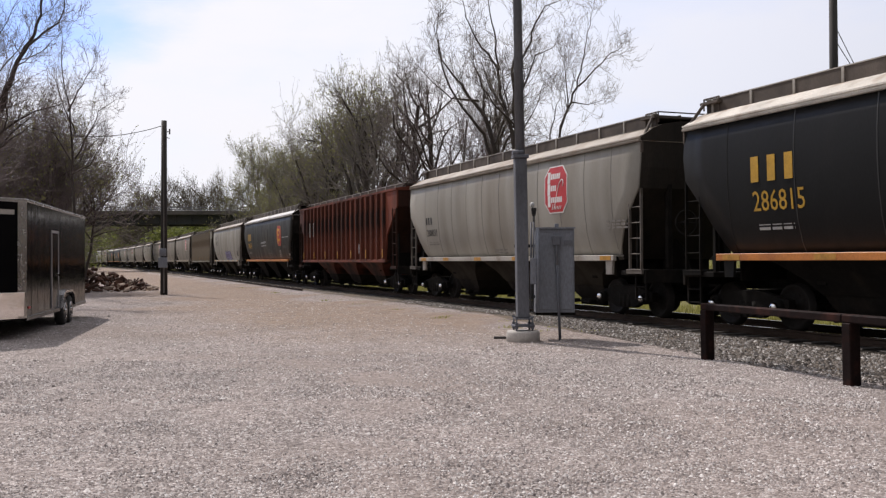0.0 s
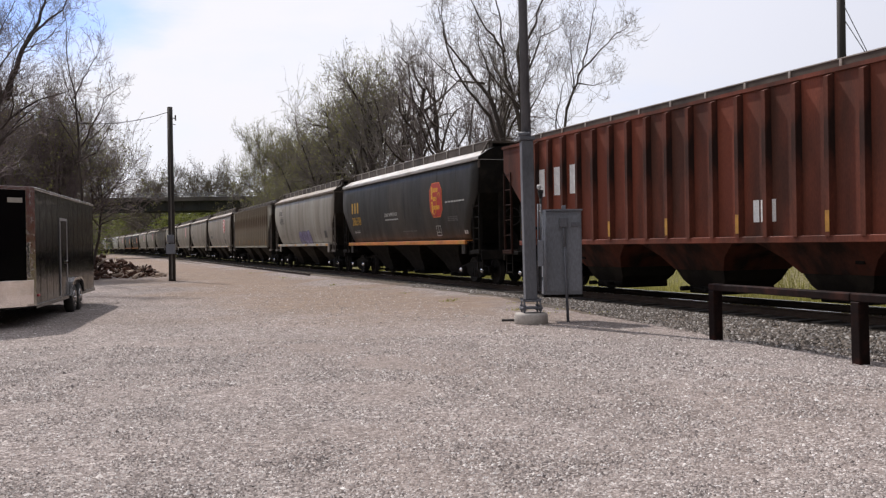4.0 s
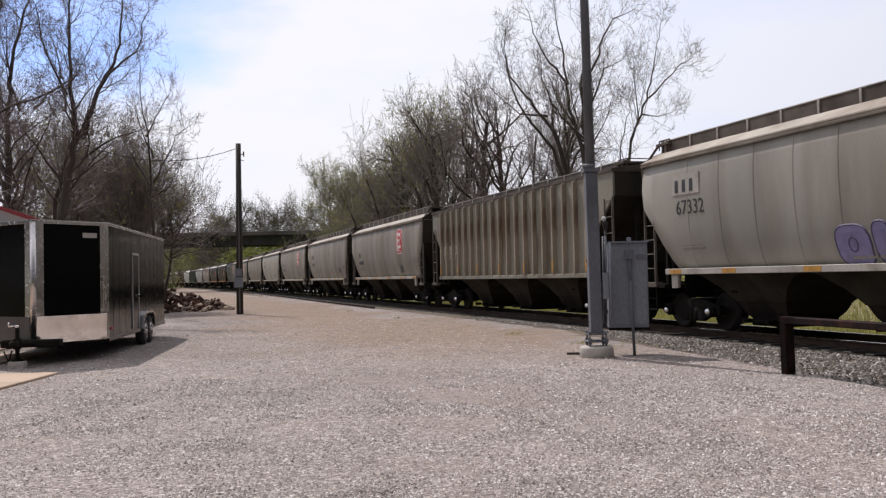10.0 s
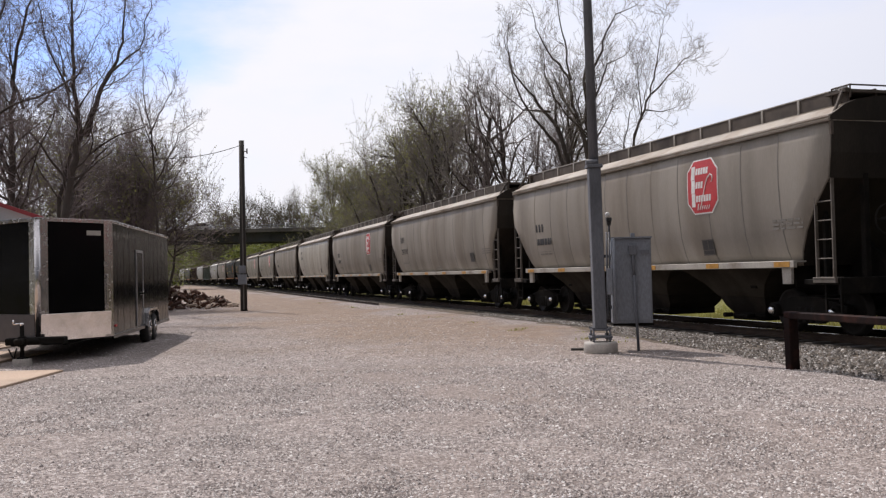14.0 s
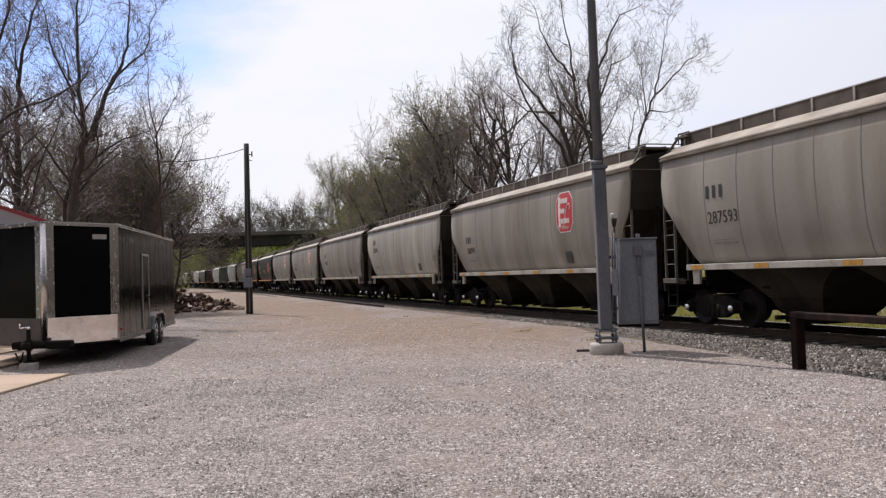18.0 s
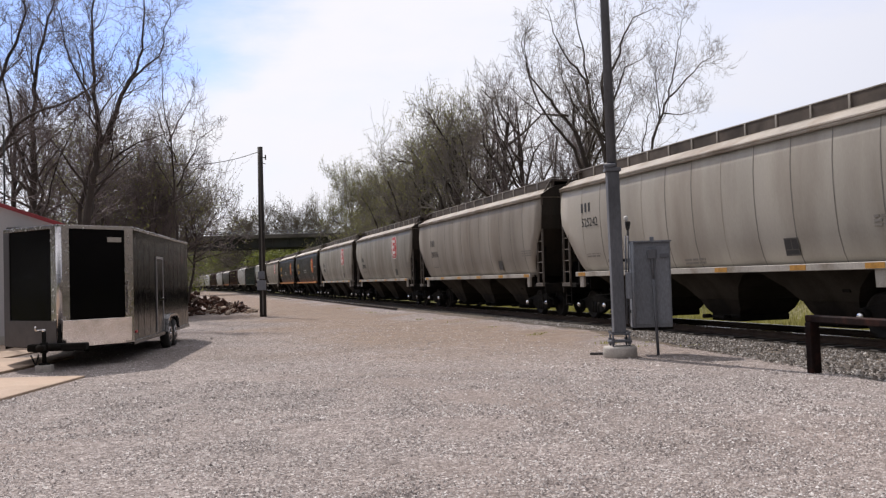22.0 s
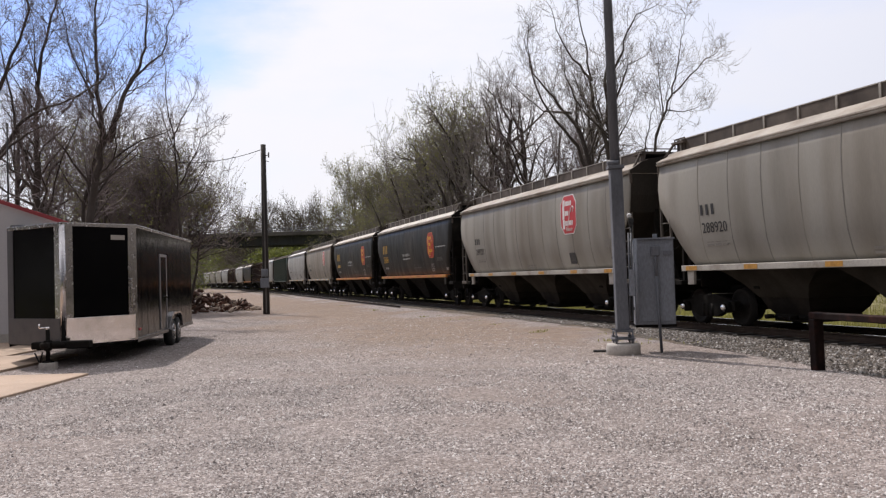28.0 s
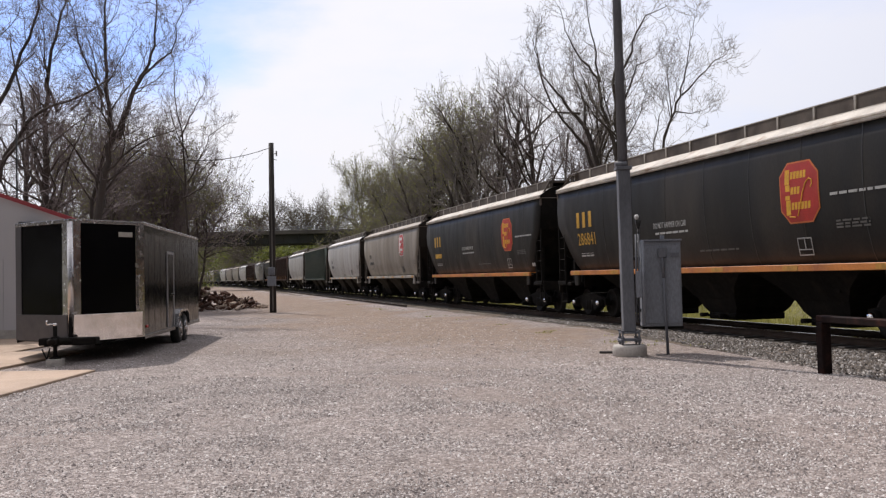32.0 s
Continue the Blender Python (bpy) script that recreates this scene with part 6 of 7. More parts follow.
def stem_tree(seed, stems, kids, min_r=0.009, side=9, reach=0.42):
    """A tree whose main stems are stated as (sideways, height) bends; the finer branches grow from them."""
    rnd = random.Random(seed)
    segs, tips = [], []

    def twig(p, d, length, r, level):
        n = 5 if level == 1 else (4 if level == 2 else 3)
        pts = [(p, r)]
        end = max(min_r * 0.7, r * 0.3)
        for i in range(n):
            d = (d + Vector((rnd.gauss(0, 0.2), rnd.gauss(0, 0.2), rnd.gauss(0, 0.2) + 0.12))).normalized()
            q = p + d * (length / n)
            ra, rb = r + (end - r) * i / n, r + (end - r) * (i + 1) / n
            segs.append((p, q, ra, rb, level))
            p = q
            pts.append((p, rb))
        if level > len(kids):
            tips.append((p, d))
            return
        for c in range(kids[level - 1]):
            f = min(0.999, 0.15 + 0.85 * (c + rnd.random()) / kids[level - 1])
            k = int(f * n)
            (pa, ra), (pb, rb) = pts[k], pts[k + 1]
            ax = (pb - pa).normalized()
            o = ax.orthogonal().normalized()
            o.rotate(Matrix.Rotation(rnd.uniform(0, math.tau), 3, ax))
            a = rnd.uniform(0.5, 1.05)
            twig(pa.lerp(pb, f * n - k), ax * math.cos(a) + o * math.sin(a), max(0.35, length * rnd.uniform(0.45, 0.75)), max(min_r, ra * rnd.uniform(0.45, 0.65)), level + 1)

    for bends, r0, r1 in stems:
        pts = []
        deep = rnd.uniform(-0.15, 0.15)
        for (x0, z0), (x1, z1) in zip(bends, bends[1:]):
            for i in range(3):
                f = i / 3
                h = z0 + (z1 - z0) * f
                pts.append(Vector((x0 + (x1 - x0) * f + rnd.gauss(0, 0.04), deep * h + rnd.gauss(0, 0.04), h)))
        pts.append(Vector((bends[-1][0], deep * bends[-1][1], bends[-1][1])))
        n = len(pts) - 1
        for i in range(n):
            ra, rb = r0 + (r1 - r0) * (i / n) ** 0.7, r0 + (r1 - r0) * ((i + 1) / n) ** 0.7
            segs.append((pts[i], pts[i + 1], ra, rb, 0))
        total = sum((b - a).length for a, b in zip(pts, pts[1:]))
        count = max(5, int(side * total / 10))
        for c in range(count):
            f = min(0.999, 0.22 + 0.78 * (c + rnd.random()) / count)
            k = int(f * n)
            ax = (pts[k + 1] - pts[k]).normalized()
            o = ax.orthogonal().normalized()
            o.rotate(Matrix.Rotation(rnd.uniform(0, math.tau), 3, ax))
            a = rnd.uniform(0.5, 1.0)
            r = r0 + (r1 - r0) * f ** 0.7
            twig(pts[k].lerp(pts[k + 1], f * n - k), ax * math.cos(a) + o * math.sin(a), max(1.1, total * reach * rnd.uniform(0.5, 1.0) * (1.2 - 0.7 * f)), max(min_r, r * 0.38), 1)
        twig(pts[-1], (pts[-1] - pts[-2]).normalized(), max(0.6, total * 0.08), r1, 1)
    return segs, tips


def stem_kind(key, seed, stems, kids, bark, twig, **kw):
    segs, tips = stem_tree(seed, stems, kids, **kw)
    TREES[key] = (branch_mesh("trunk", [s for s in segs if s[4] <= 1], M[bark]), branch_mesh("crown", [s for s in segs if s[4] > 1], M[twig]), None)


def branch_mesh(name, segs, mat):
    groups = {}
    for s in segs:
        n = 8 if s[2] > 0.1 else (5 if s[2] > 0.035 else 3)
        groups.setdefault(n, []).append(s)
    verts, faces = [], []
    count = 0
    for n, g in groups.items():
        a = np.array([s[0] for s in g])
        b = np.array([s[1] for s in g])
        ra = np.array([s[2] for s in g])[:, None, None]
        rb = np.array([s[3] for s in g])[:, None, None]
        d = b - a
        d /= np.linalg.norm(d, axis=1)[:, None] + 1e-9
        ref = np.where(np.abs(d[:, 2:3]) > 0.9, np.array([[1.0, 0, 0]]), np.array([[0, 0, 1.0]]))
        u = np.cross(d, ref)
        u /= np.linalg.norm(u, axis=1)[:, None]
        w = np.cross(d, u)
        t = np.arange(n) * math.tau / n
        ring = u[:, None, :] * np.cos(t)[None, :, None] + w[:, None, :] * np.sin(t)[None, :, None]
        va, vb = a[:, None, :] + ring * ra, b[:, None, :] + d[:, None, :] * rb * 0.4 + ring * rb
        v = np.concatenate([va, vb], axis=1).reshape(-1, 3)
        i = np.arange(len(g))[:, None] * 2 * n + count
        k = np.arange(n)[None, :]
        k2 = (k + 1) % n
        f = np.stack([i + k, i + k2, i + n + k2, i + n + k], axis=2).reshape(-1, 4)
        verts.append(v)
        faces.append(f)
        count += len(v)
    me = bpy.data.meshes.new(name)
    me.from_pydata(np.concatenate(verts).tolist(), [], np.concatenate(faces).tolist())
    me.materials.append(mat)
    me.shade_smooth()
    return me


def leaf_mesh(name, points, size, mat, seed, clump=3, loose=0.25):
    """Small folded leaves or buds set about the twig ends."""
    rs = np.random.RandomState(seed)
    p = np.repeat(np.array(points), clump, axis=0)
    n = len(p)
    p = p + rs.normal(0, loose, (n, 3))
    a = rs.normal(0, 1, (n, 3))
    a /= np.linalg.norm(a, axis=1)[:, None]
    b = np.cross(a, rs.normal(0, 1, (n, 3)))
    b /= np.linalg.norm(b, axis=1)[:, None] + 1e-9
    c = np.cross(a, b)
    s = size * rs.uniform(0.5, 1.3, (n, 1))
    v = np.stack([p, p + a * s * 0.5 + b * s * 0.35 + c * s * 0.1, p + a * s, p + a * s * 0.5 - b * s * 0.35 + c * s * 0.1], axis=1).reshape(-1, 3)
    i = np.arange(n)[:, None] * 4
    f = np.concatenate([i + np.array([[0, 1, 2]]), i + np.array([[0, 2, 3]])]).tolist()
    me = bpy.data.meshes.new(name)
    me.from_pydata(v.tolist(), [], f)
    me.materials.append(mat)
    return me


TREES = {}


def tree_kind(key, seed, height, trunk_r, limbs, spread, up, kids, bark, twig, leaf=None, leaf_size=0.12, clump=2, every=1, wander=0.22, first=0.25, min_r=0.009, loose=0.2):
    segs, tips = grow_tree(seed, height, trunk_r, limbs, spread, up, 1 + len(kids), kids, wander, first, min_r)
    # brought to its stated height and to one metre of half-width for each metre stated
    top = max(s[1].z for s in segs)
    segs = [(a * (height / top), b * (height / top), ra, rb, l) for a, b, ra, rb, l in segs]
    tips = [(p * (height / top), d) for p, d in tips]
    TREES[key] = (branch_mesh("trunk", [s for s in segs if s[4] <= 1], M[bark]), branch_mesh("crown", [s for s in segs if s[4] > 1], M[twig]),
                  leaf_mesh("leaves", [t[0] for t in tips[::every]], leaf_size, M[leaf], seed, clump, loose) if leaf else None)


def plant(key, x, y, scale, turn, label, z=0.0, tilt=0.0, group="trees along the railway", wide=0.8):
    t = thing("tree", label, "tree", pose(x, y, z, tilt, 0, turn) @ Matrix.Diagonal((scale * wide, scale * wide, scale, 1)), group)
    trunk, crown, leaves = TREES[key]
    part("trunk", trunk, None, t)
    c = part("crown", crown, None, t)
    if leaves:
        part("leaves", leaves, None, c)
    return t


def build_trees():
    tree_kind("bare_tall", 11, 15, 0.3, 12, 1.1, 0.5, (7, 5, 2), "bark_dark", "twig_red", first=0.22, min_r=0.009)
    tree_kind("bare_fork", 5, 14, 0.28, 11, 1.1, 0.5, (6, 5, 2), "bark_dark", "twig", first=0.15, wander=0.25, min_r=0.009)
    tree_kind("bud_round", 21, 15, 0.4, 16, 1.3, 0.5, (8, 6, 4), "bark_dark", "twig", "bud_pale", 0.11, 2, 1, first=0.2, min_r=0.012, loose=0.1, wander=0.24)
    tree_kind("bud_green", 33, 14, 0.24, 18, 1.35, 0.45, (8, 7, 5), "bark", "twig", "bud_pale", 0.12, 3, 1, first=0.12, min_r=0.011, loose=0.15, wander=0.22)
    tree_kind("far_round", 22, 15, 0.3, 16, 1.4, 0.4, (8, 9), "bark_dark", "twig_far", "bud_far", 0.2, 2, 1, first=0.12, min_r=0.026, loose=0.22, wander=0.16)
    tree_kind("far_green", 34, 14, 0.25, 14, 1.2, 0.4, (7, 6), "bark", "twig_far", "bud_far", 0.24, 2, 1, first=0.1, min_r=0.026, loose=0.22)
    tree_kind("slim", 44, 13, 0.14, 12, 0.9, 0.5, (7, 6, 5), "bark_dark", "twig_red", first=0.2, min_r=0.009)
    tree_kind("thicket", 52, 8, 0.09, 17, 1.3, 0.3, (7, 5, 3), "bark_dark", "twig_red", "bud_pale", 0.085, 2, 1, first=0.03, min_r=0.009, loose=0.06)
    tree_kind("overhang", 57, 9, 0.1, 16, 1.35, 0.25, (8, 6, 3), "bark_dark", "twig_red", "bud_pale", 0.07, 2, 1, first=0.5, min_r=0.007, loose=0.06)
    tree_kind("bush", 61, 4, 0.06, 16, 1.25, 0.3, (7, 5), "bark", "twig", "bush", 0.2, 9, 1, first=0.02, loose=0.35)
    # trees whose limbs stand clear against the sky
    stem_kind("forked", 71, [([(-0.5, -0.2), (-0.3, 3.0), (-0.16, 4.4), (0.17, 6.1), (0.5, 7.7), (0.34, 9.5), (0.34, 11.6), (0.5, 13.4)], 0.26, 0.035), ([(0.5, 7.6), (0.95, 8.9), (1.3, 9.9), (1.75, 10.7), (2.1, 11.9), (2.1, 13.6)], 0.14, 0.03),
                             ([(1.2, 9.6), (2.0, 10.5), (2.8, 11.1), (3.3, 12.8)], 0.07, 0.02), ([(-0.55, -0.2), (-0.8, 2.0), (-0.73, 4.5), (-0.45, 6.4), (0.06, 7.7), (-0.5, 9.4), (-0.9, 11.6)], 0.13, 0.03),
                             ([(0.3, 6.8), (1.4, 7.6), (2.6, 8.0)], 0.06, 0.02), ([(0.34, 9.2), (-0.4, 10.8), (-0.7, 12.6)], 0.06, 0.02)], (5, 4, 2), "bark_dark", "twig_red", side=17, reach=0.27, min_r=0.006)
    stem_kind("swept", 72, [([(0, -0.2), (0.0, 2.5), (0.03, 4.5), (0.2, 6.3), (0.26, 7.95), (0.44, 9.5), (0.6, 10.8), (1.15, 12.4), (1.55, 13.5)], 0.24, 0.03), ([(0.2, 6.0), (-0.26, 7.2), (-0.5, 8.5), (-0.7, 9.6), (-0.9, 11.5)], 0.12, 0.03),
                            ([(0.05, 4.8), (-0.3, 5.9), (-0.9, 6.5), (-1.6, 7.2), (-2.3, 8.6)], 0.11, 0.03), ([(0.44, 9.3), (1.3, 10.2), (1.9, 10.6)], 0.06, 0.02), ([(0.4, 9.0), (0.0, 10.6), (-0.1, 12.6)], 0.07, 0.02), ([(0.2, 6.5), (0.9, 7.4), (1.5, 8.9)], 0.07, 0.02)],
              (5, 4, 2), "bark_dark", "twig_red", side=17, reach=0.27, min_r=0.006)
    stem_kind("reaching", 76, [([(-0.6, -0.2), (-0.3, 3.0), (0.0, 5.0), (-0.2, 8.0), (0.3, 10.5), (0.5, 13.0)], 0.26, 0.04), ([(0.0, 5.0), (0.6, 6.4), (1.18, 7.5), (1.95, 8.1), (3.0, 8.4), (4.0, 9.0)], 0.12, 0.025),
                               ([(-0.1, 4.4), (0.5, 5.6), (1.18, 6.5), (1.76, 7.0), (2.4, 7.3)], 0.10, 0.025), ([(-0.1, 7.0), (1.0, 9.4), (1.6, 11.0), (1.9, 12.8)], 0.1, 0.025), ([(-0.2, 6.0), (-1.6, 8.0), (-2.4, 11.0)], 0.1, 0.03)],
              (5, 4, 2), "bark_dark", "twig_red", side=13, reach=0.27, min_r=0.006)
    stem_kind("spindly", 73, [([(0, -0.2), (0.05, 2.5), (0.05, 5.0), (-0.05, 7.2), (-0.1, 8.6), (-0.5, 10.0), (-0.45, 11.4)], 0.13, 0.022), ([(-0.1, 8.4), (0.5, 9.3), (1.0, 9.9), (1.4, 10.4)], 0.055, 0.018), ([(-0.1, 7.6), (-0.9, 8.8), (-1.3, 10.0)], 0.05, 0.018),
                              ([(0, 5.6), (1.0, 6.0), (1.7, 6.8)], 0.05, 0.018), ([(0, 6.4), (0.8, 7.6), (1.3, 8.6), (2.0, 9.0)], 0.05, 0.018), ([(0, 6.0), (-0.9, 7.2), (-1.5, 8.0)], 0.05, 0.018)],
              (4, 3, 2), "bark_dark", "twig_red", side=8, reach=0.19, min_r=0.007)
    stem_kind("vase", 74, [([(0.3, -0.2), (0.1, 4.0), (0.0, 6.4), (-0.1, 7.9), (-0.17, 9.3), (-0.2, 10.3), (0.14, 11.65), (0.04, 12.7), (0.25, 14.6)], 0.22, 0.03), ([(-0.2, 10.1), (0.35, 11.1), (0.83, 12.3), (1.4, 13.1), (2.25, 13.4)], 0.085, 0.018),
                           ([(-0.08, 9.0), (0.56, 10.07), (0.98, 11.0), (1.8, 11.3)], 0.08, 0.016), ([(0.02, 6.5), (0.35, 7.75), (0.98, 8.7), (1.4, 9.75)], 0.06, 0.015), ([(0.1, 5.0), (-0.37, 7.6), (-0.85, 9.2), (-1.0, 10.5), (-1.8, 11.4), (-2.5, 12.4), (-2.8, 13.6)], 0.14, 0.02),
                           ([(-1.0, 10.3), (-1.1, 11.65), (-1.4, 12.9), (-1.6, 14.4)], 0.07, 0.02), ([(-0.4, 7.6), (-1.5, 8.6), (-2.2, 9.4)], 0.06, 0.018)], (4, 3, 2), "bark_dark", "twig", side=10, reach=0.26, min_r=0.0065)
    stem_kind("branching", 77, [([(1.0, -0.2), (0.6, 3.5), (0.3, 6.5), (-0.15, 8.3), (-0.6, 8.9), (-1.3, 9.8), (-2.15, 11.0), (-2.45, 12.2)], 0.19, 0.022), ([(0.4, 5.5), (-0.3, 7.5), (-1.3, 8.7), (-2.05, 10.1), (-2.35, 11.4), (-2.4, 12.6)], 0.1, 0.02),
                                ([(-0.1, 8.2), (-0.1, 9.6), (-0.5, 10.8), (-0.6, 11.8)], 0.08, 0.02), ([(0.2, 7.0), (0.7, 8.6), (0.5, 10.0)], 0.07, 0.02), ([(-0.6, 8.9), (-1.9, 9.0), (-3.0, 10.0)], 0.06, 0.018)],
              (4, 3, 2), "bark_dark", "twig", side=11, reach=0.26, min_r=0.0065)
    stem_kind("leaning", 75, [([(-0.3, -0.2), (-0.1, 4.0), (0.4, 7.35), (0.85, 8.5), (1.35, 9.55), (1.7, 10.6), (1.9, 11.65), (2.16, 12.7)], 0.12, 0.016), ([(1.35, 9.5), (2.3, 10.3), (3.1, 11.0), (3.6, 11.2)], 0.05, 0.013), ([(0.85, 8.5), (0.7, 9.7), (0.6, 10.9)], 0.05, 0.013),
                              ([(-0.1, 5.6), (-0.2, 7.05), (0.1, 8.5), (0.4, 9.1)], 0.06, 0.014), ([(1.0, 8.8), (1.9, 8.7), (2.7, 8.9)], 0.04, 0.012)],
              (4, 3, 2), "bark_dark", "twig", side=9, reach=0.24, min_r=0.0065)
    rnd = random.Random(8)
    L = {"reaching": "bare dark tree with long limbs reaching sideways", "branching": "bare tree with crooked spreading limbs", "overhang": "small tree with fine twigs and a high crown", "forked": "tall bare tree forking low into several stems", "swept": "bare dark tree with sweeping limbs", "spindly": "slim bare tree with one straight stem", "vase": "bare vase-shaped tree with dark limbs", "leaning": "bare tree leaning away with fine twigs", "bare_tall": "tall bare deciduous tree with reddish twigs", "bare_fork": "bare forking tree with dark limbs and no leaves", "bud_round": "rounded tree with pale opening buds", "far_round": "distant rounded tree with pale opening buds", "far_green": "distant tree in first yellow green leaf",
         "bud_green": "broad tree in first yellow green leaf", "slim": "slim bare tree with fine twigs", "thicket": "low thicket tree with young green leaves", "bush": "fresh green bush by the embankment"}
    H = {"reaching": 1, "branching": 1, "overhang": 9, "forked": 1, "swept": 1, "spindly": 1, "vase": 1, "leaning": 1, "bare_tall": 15, "bare_fork": 14, "bud_round": 15, "bud_green": 14, "far_round": 15, "far_green": 14, "slim": 13, "thicket": 8, "bush": 4}
    rows = [
        # behind the railway
        ("vase", 7.75, 42, 1, 0.86), ("leaning", 9.3, 42.5, 1, 0.84), ("branching", 6.6, 43, 1, 1.0), ("bare_fork", 6.0, 49, 13.4, 0.8), ("bare_tall", 4.9, 54, 14.0, 0.8), ("bare_fork", 3.4, 60, 15.4, 0.85), ("bud_round", 1.5, 67, 17.0, 0.8),
        ("bud_round", -1.5, 76, 15.8, 0.85), ("bud_round", 0.2, 84, 17.5, 0.75), ("bud_round", -3.1, 82, 13.4, 0.9), ("bud_green", -4.6, 88, 12.5, 0.9), ("bud_green", -9.0, 98, 15.4, 0.66), ("bud_green", -7.4, 96, 14.6, 0.65), ("bud_round", -6.0, 95, 15, 0.5), ("slim", 8.9, 56, 13, 0.8), ("bare_fork", 2.2, 64, 15.6, 0.7),
        ("bud_green", -6.5, 125, 15, 0.5), ("thicket", 3.2, 58, 6.5, 1.1), ("thicket", -1.5, 72, 8, 1.1), ("slim", 6.9, 47, 11.5, 0.8), ("bare_tall", 1.0, 74, 15, 0.7),
        ("far_round", -44, 222, 22, 0.6), ("far_round", -35, 228, 24, 0.6), ("far_round", -25, 215, 20, 0.65), ("far_green", -29, 232, 21, 0.7), ("far_round", -14, 210, 20, 0.7), ("far_green", -70, 240, 13, 0.8), ("far_round", -80, 235, 14, 0.8), ("far_round", 0, 200, 20, 0.8), ("far_round", 14, 190, 20, 0.8), ("far_green", -50, 235, 14, 0.8), ("far_green", -20, 222, 18, 0.8), ("far_round", -39, 235, 23, 0.9), ("far_round", -30, 220, 21, 0.9), ("far_round", -46, 240, 20, 0.9), ("far_round", -54, 245, 17, 0.9),
        # behind the shed and the trailer
        ("swept", -16.9, 40, 1, 1.0), ("forked", -14.05, 38.5, 1, 1.0), ("spindly", -12.3, 44.5, 1, 0.78), ("reaching", -16.3, 33, 1, 1.0), ("bare_tall", -21.5, 48, 14, 0.7),
        ("slim", -16.8, 47, 11.5, 0.8), ("slim", -14.6, 48.5, 10.6, 0.8), ("slim", -18.5, 60, 12, 0.6), ("bare_tall", -26, 62, 14, 0.7), ("bare_fork", -15.9, 53, 10.8, 0.8),
        ("overhang", -16.2, 50, 11, 1.0), ("overhang", -18.4, 52, 12.5, 1.0), ("thicket", -16.6, 49, 10, 0.9), ("overhang", -13.6, 50.5, 8.7, 0.95), ("overhang", -14.9, 49, 9.4, 0.8), ("overhang", -15.2, 54, 9, 0.9), ("thicket", -17.5, 52, 9, 1.0), ("thicket", -18.8, 62, 8, 1.0), 
        ("thicket", -17.4, 56, 8.4, 1.1), ("thicket", -22.5, 66, 9, 1.0), ("overhang", -17.0, 58, 10, 0.8), ("bud_green", -30, 84, 11, 0.8), ("bud_green", -36, 98, 12, 0.8),
        ("bush", -23.6, 72, 5, 0.9), ("bush", -27.0, 82, 6, 1.0), ("bush", -29.5, 90, 6.5, 1.0), ("bush", -33, 102, 7, 1.0), ("bush", -37, 115, 7.5, 1.1), ("bush", -41.5, 128, 8, 1.1), ("bush", -31, 86, 5, 1.1), ("bush", -38, 106, 6.5, 1.1), ("bush", -46, 140, 8, 1.1), ("bush", -20.6, 63, 4, 0.8),
        ("bush", -58, 172, 8, 1.3), ("bush", -58, 190, 9, 1.3), ("bush", -40, 212, 9, 1.3), ("bush", -62, 215, 10, 1.3), ("far_green", -72, 190, 12, 1.0), ("bush", -34, 200, 8.5, 1.3), ("bush", -28, 192, 8, 1.3), ("bush", -56, 178, 7, 1.3),
        # wood beyond the bend, seen under the bridge
        *[("bush", x, y, h, 1.25) for x, y, h in ((-15, 200, 10), (-22, 206, 11), (-30, 216, 12), (-37, 226, 12), (-44, 241, 12), (-50, 256, 13), (-55, 272, 14), (-61, 290, 14), (-68, 312, 15), (-76, 334, 15), (-86, 356, 16), (-97, 380, 17), (-110, 400, 18), (-124, 410, 18))],
        *[("far_round", x, y, h, 1.0) for x, y, h in ((-27, 202, 13), (-41, 232, 14), (-53, 262, 15), (-64, 300, 17), (-80, 340, 18))],
        # unseen trees added along the yard beside the shed, dark in trailer reflections
        *[(("overhang", "thicket", "far_round")[i % 3], -31 - (i * 5 % 4), 2 + i * 3.1, (9, 8, 11)[i % 3], 1.2) for i in range(9)],
        # unseen trees and bushes added behind the camera, to darken what the trailer mirrors
        *[(("far_green", "far_round", "far_round")[i % 3], -46 + i * 4.0, -26 - (i * 7 % 5), (11, 9, 12)[i % 3], 1.1) for i in range(24)], *[("bush", -44 + i * 3.6, -23 - (i * 5 % 3), 5, 1.4) for i in range(25)],
    ]
    for key, x, y, h, wide in rows:
        plant(key, x, y, h / H[key], 0.0 if H[key] == 1 else rnd.uniform(0, 360), L[key], -0.1, group="trees behind the shed" if x < -10 and 30 < y < 150 else "trees along the railway", wide=wide)


build_trees()


def build_log_pile():
    p = thing("brush_pile", "heap of cut logs and dead branches at the yard's edge", "log pile", pose(-13.55, 53.5, 0))
    rnd = random.Random(3)

    def log(q):
        tube(q, (-0.5, 0, 0), (0.5, 0.02, 0.02), 0.5, 0.42, 8)

    me, pale = shared("log", log, M["log"]), shared("log", log, M["log_pale"])
    for i in range(420):
        x = rnd.uniform(-3.6, 2.3) if i % 9 else rnd.uniform(1.0, 3.2)
        y = rnd.gauss(0, 1.4)
        top = max(0.08, 2.1 * max(0.0, 1 - (x + 3.6) / 6.4) ** 0.75) * max(0.1, 1 - (y / 3.2) ** 2)
        z = rnd.uniform(0.0, 1.0) ** 0.6 * top
        l, r = rnd.uniform(0.2, 0.7), rnd.choice((0.05, 0.08, 0.13, 0.2))
        part("log", pale if i % 6 == 0 else me, None, p, m=pose(x, y, z + r * 0.4, rnd.uniform(0, 360), rnd.gauss(0, 28), rnd.uniform(0, 360)) @ Matrix.Diagonal((l, r, r, 1)))


build_log_pile()


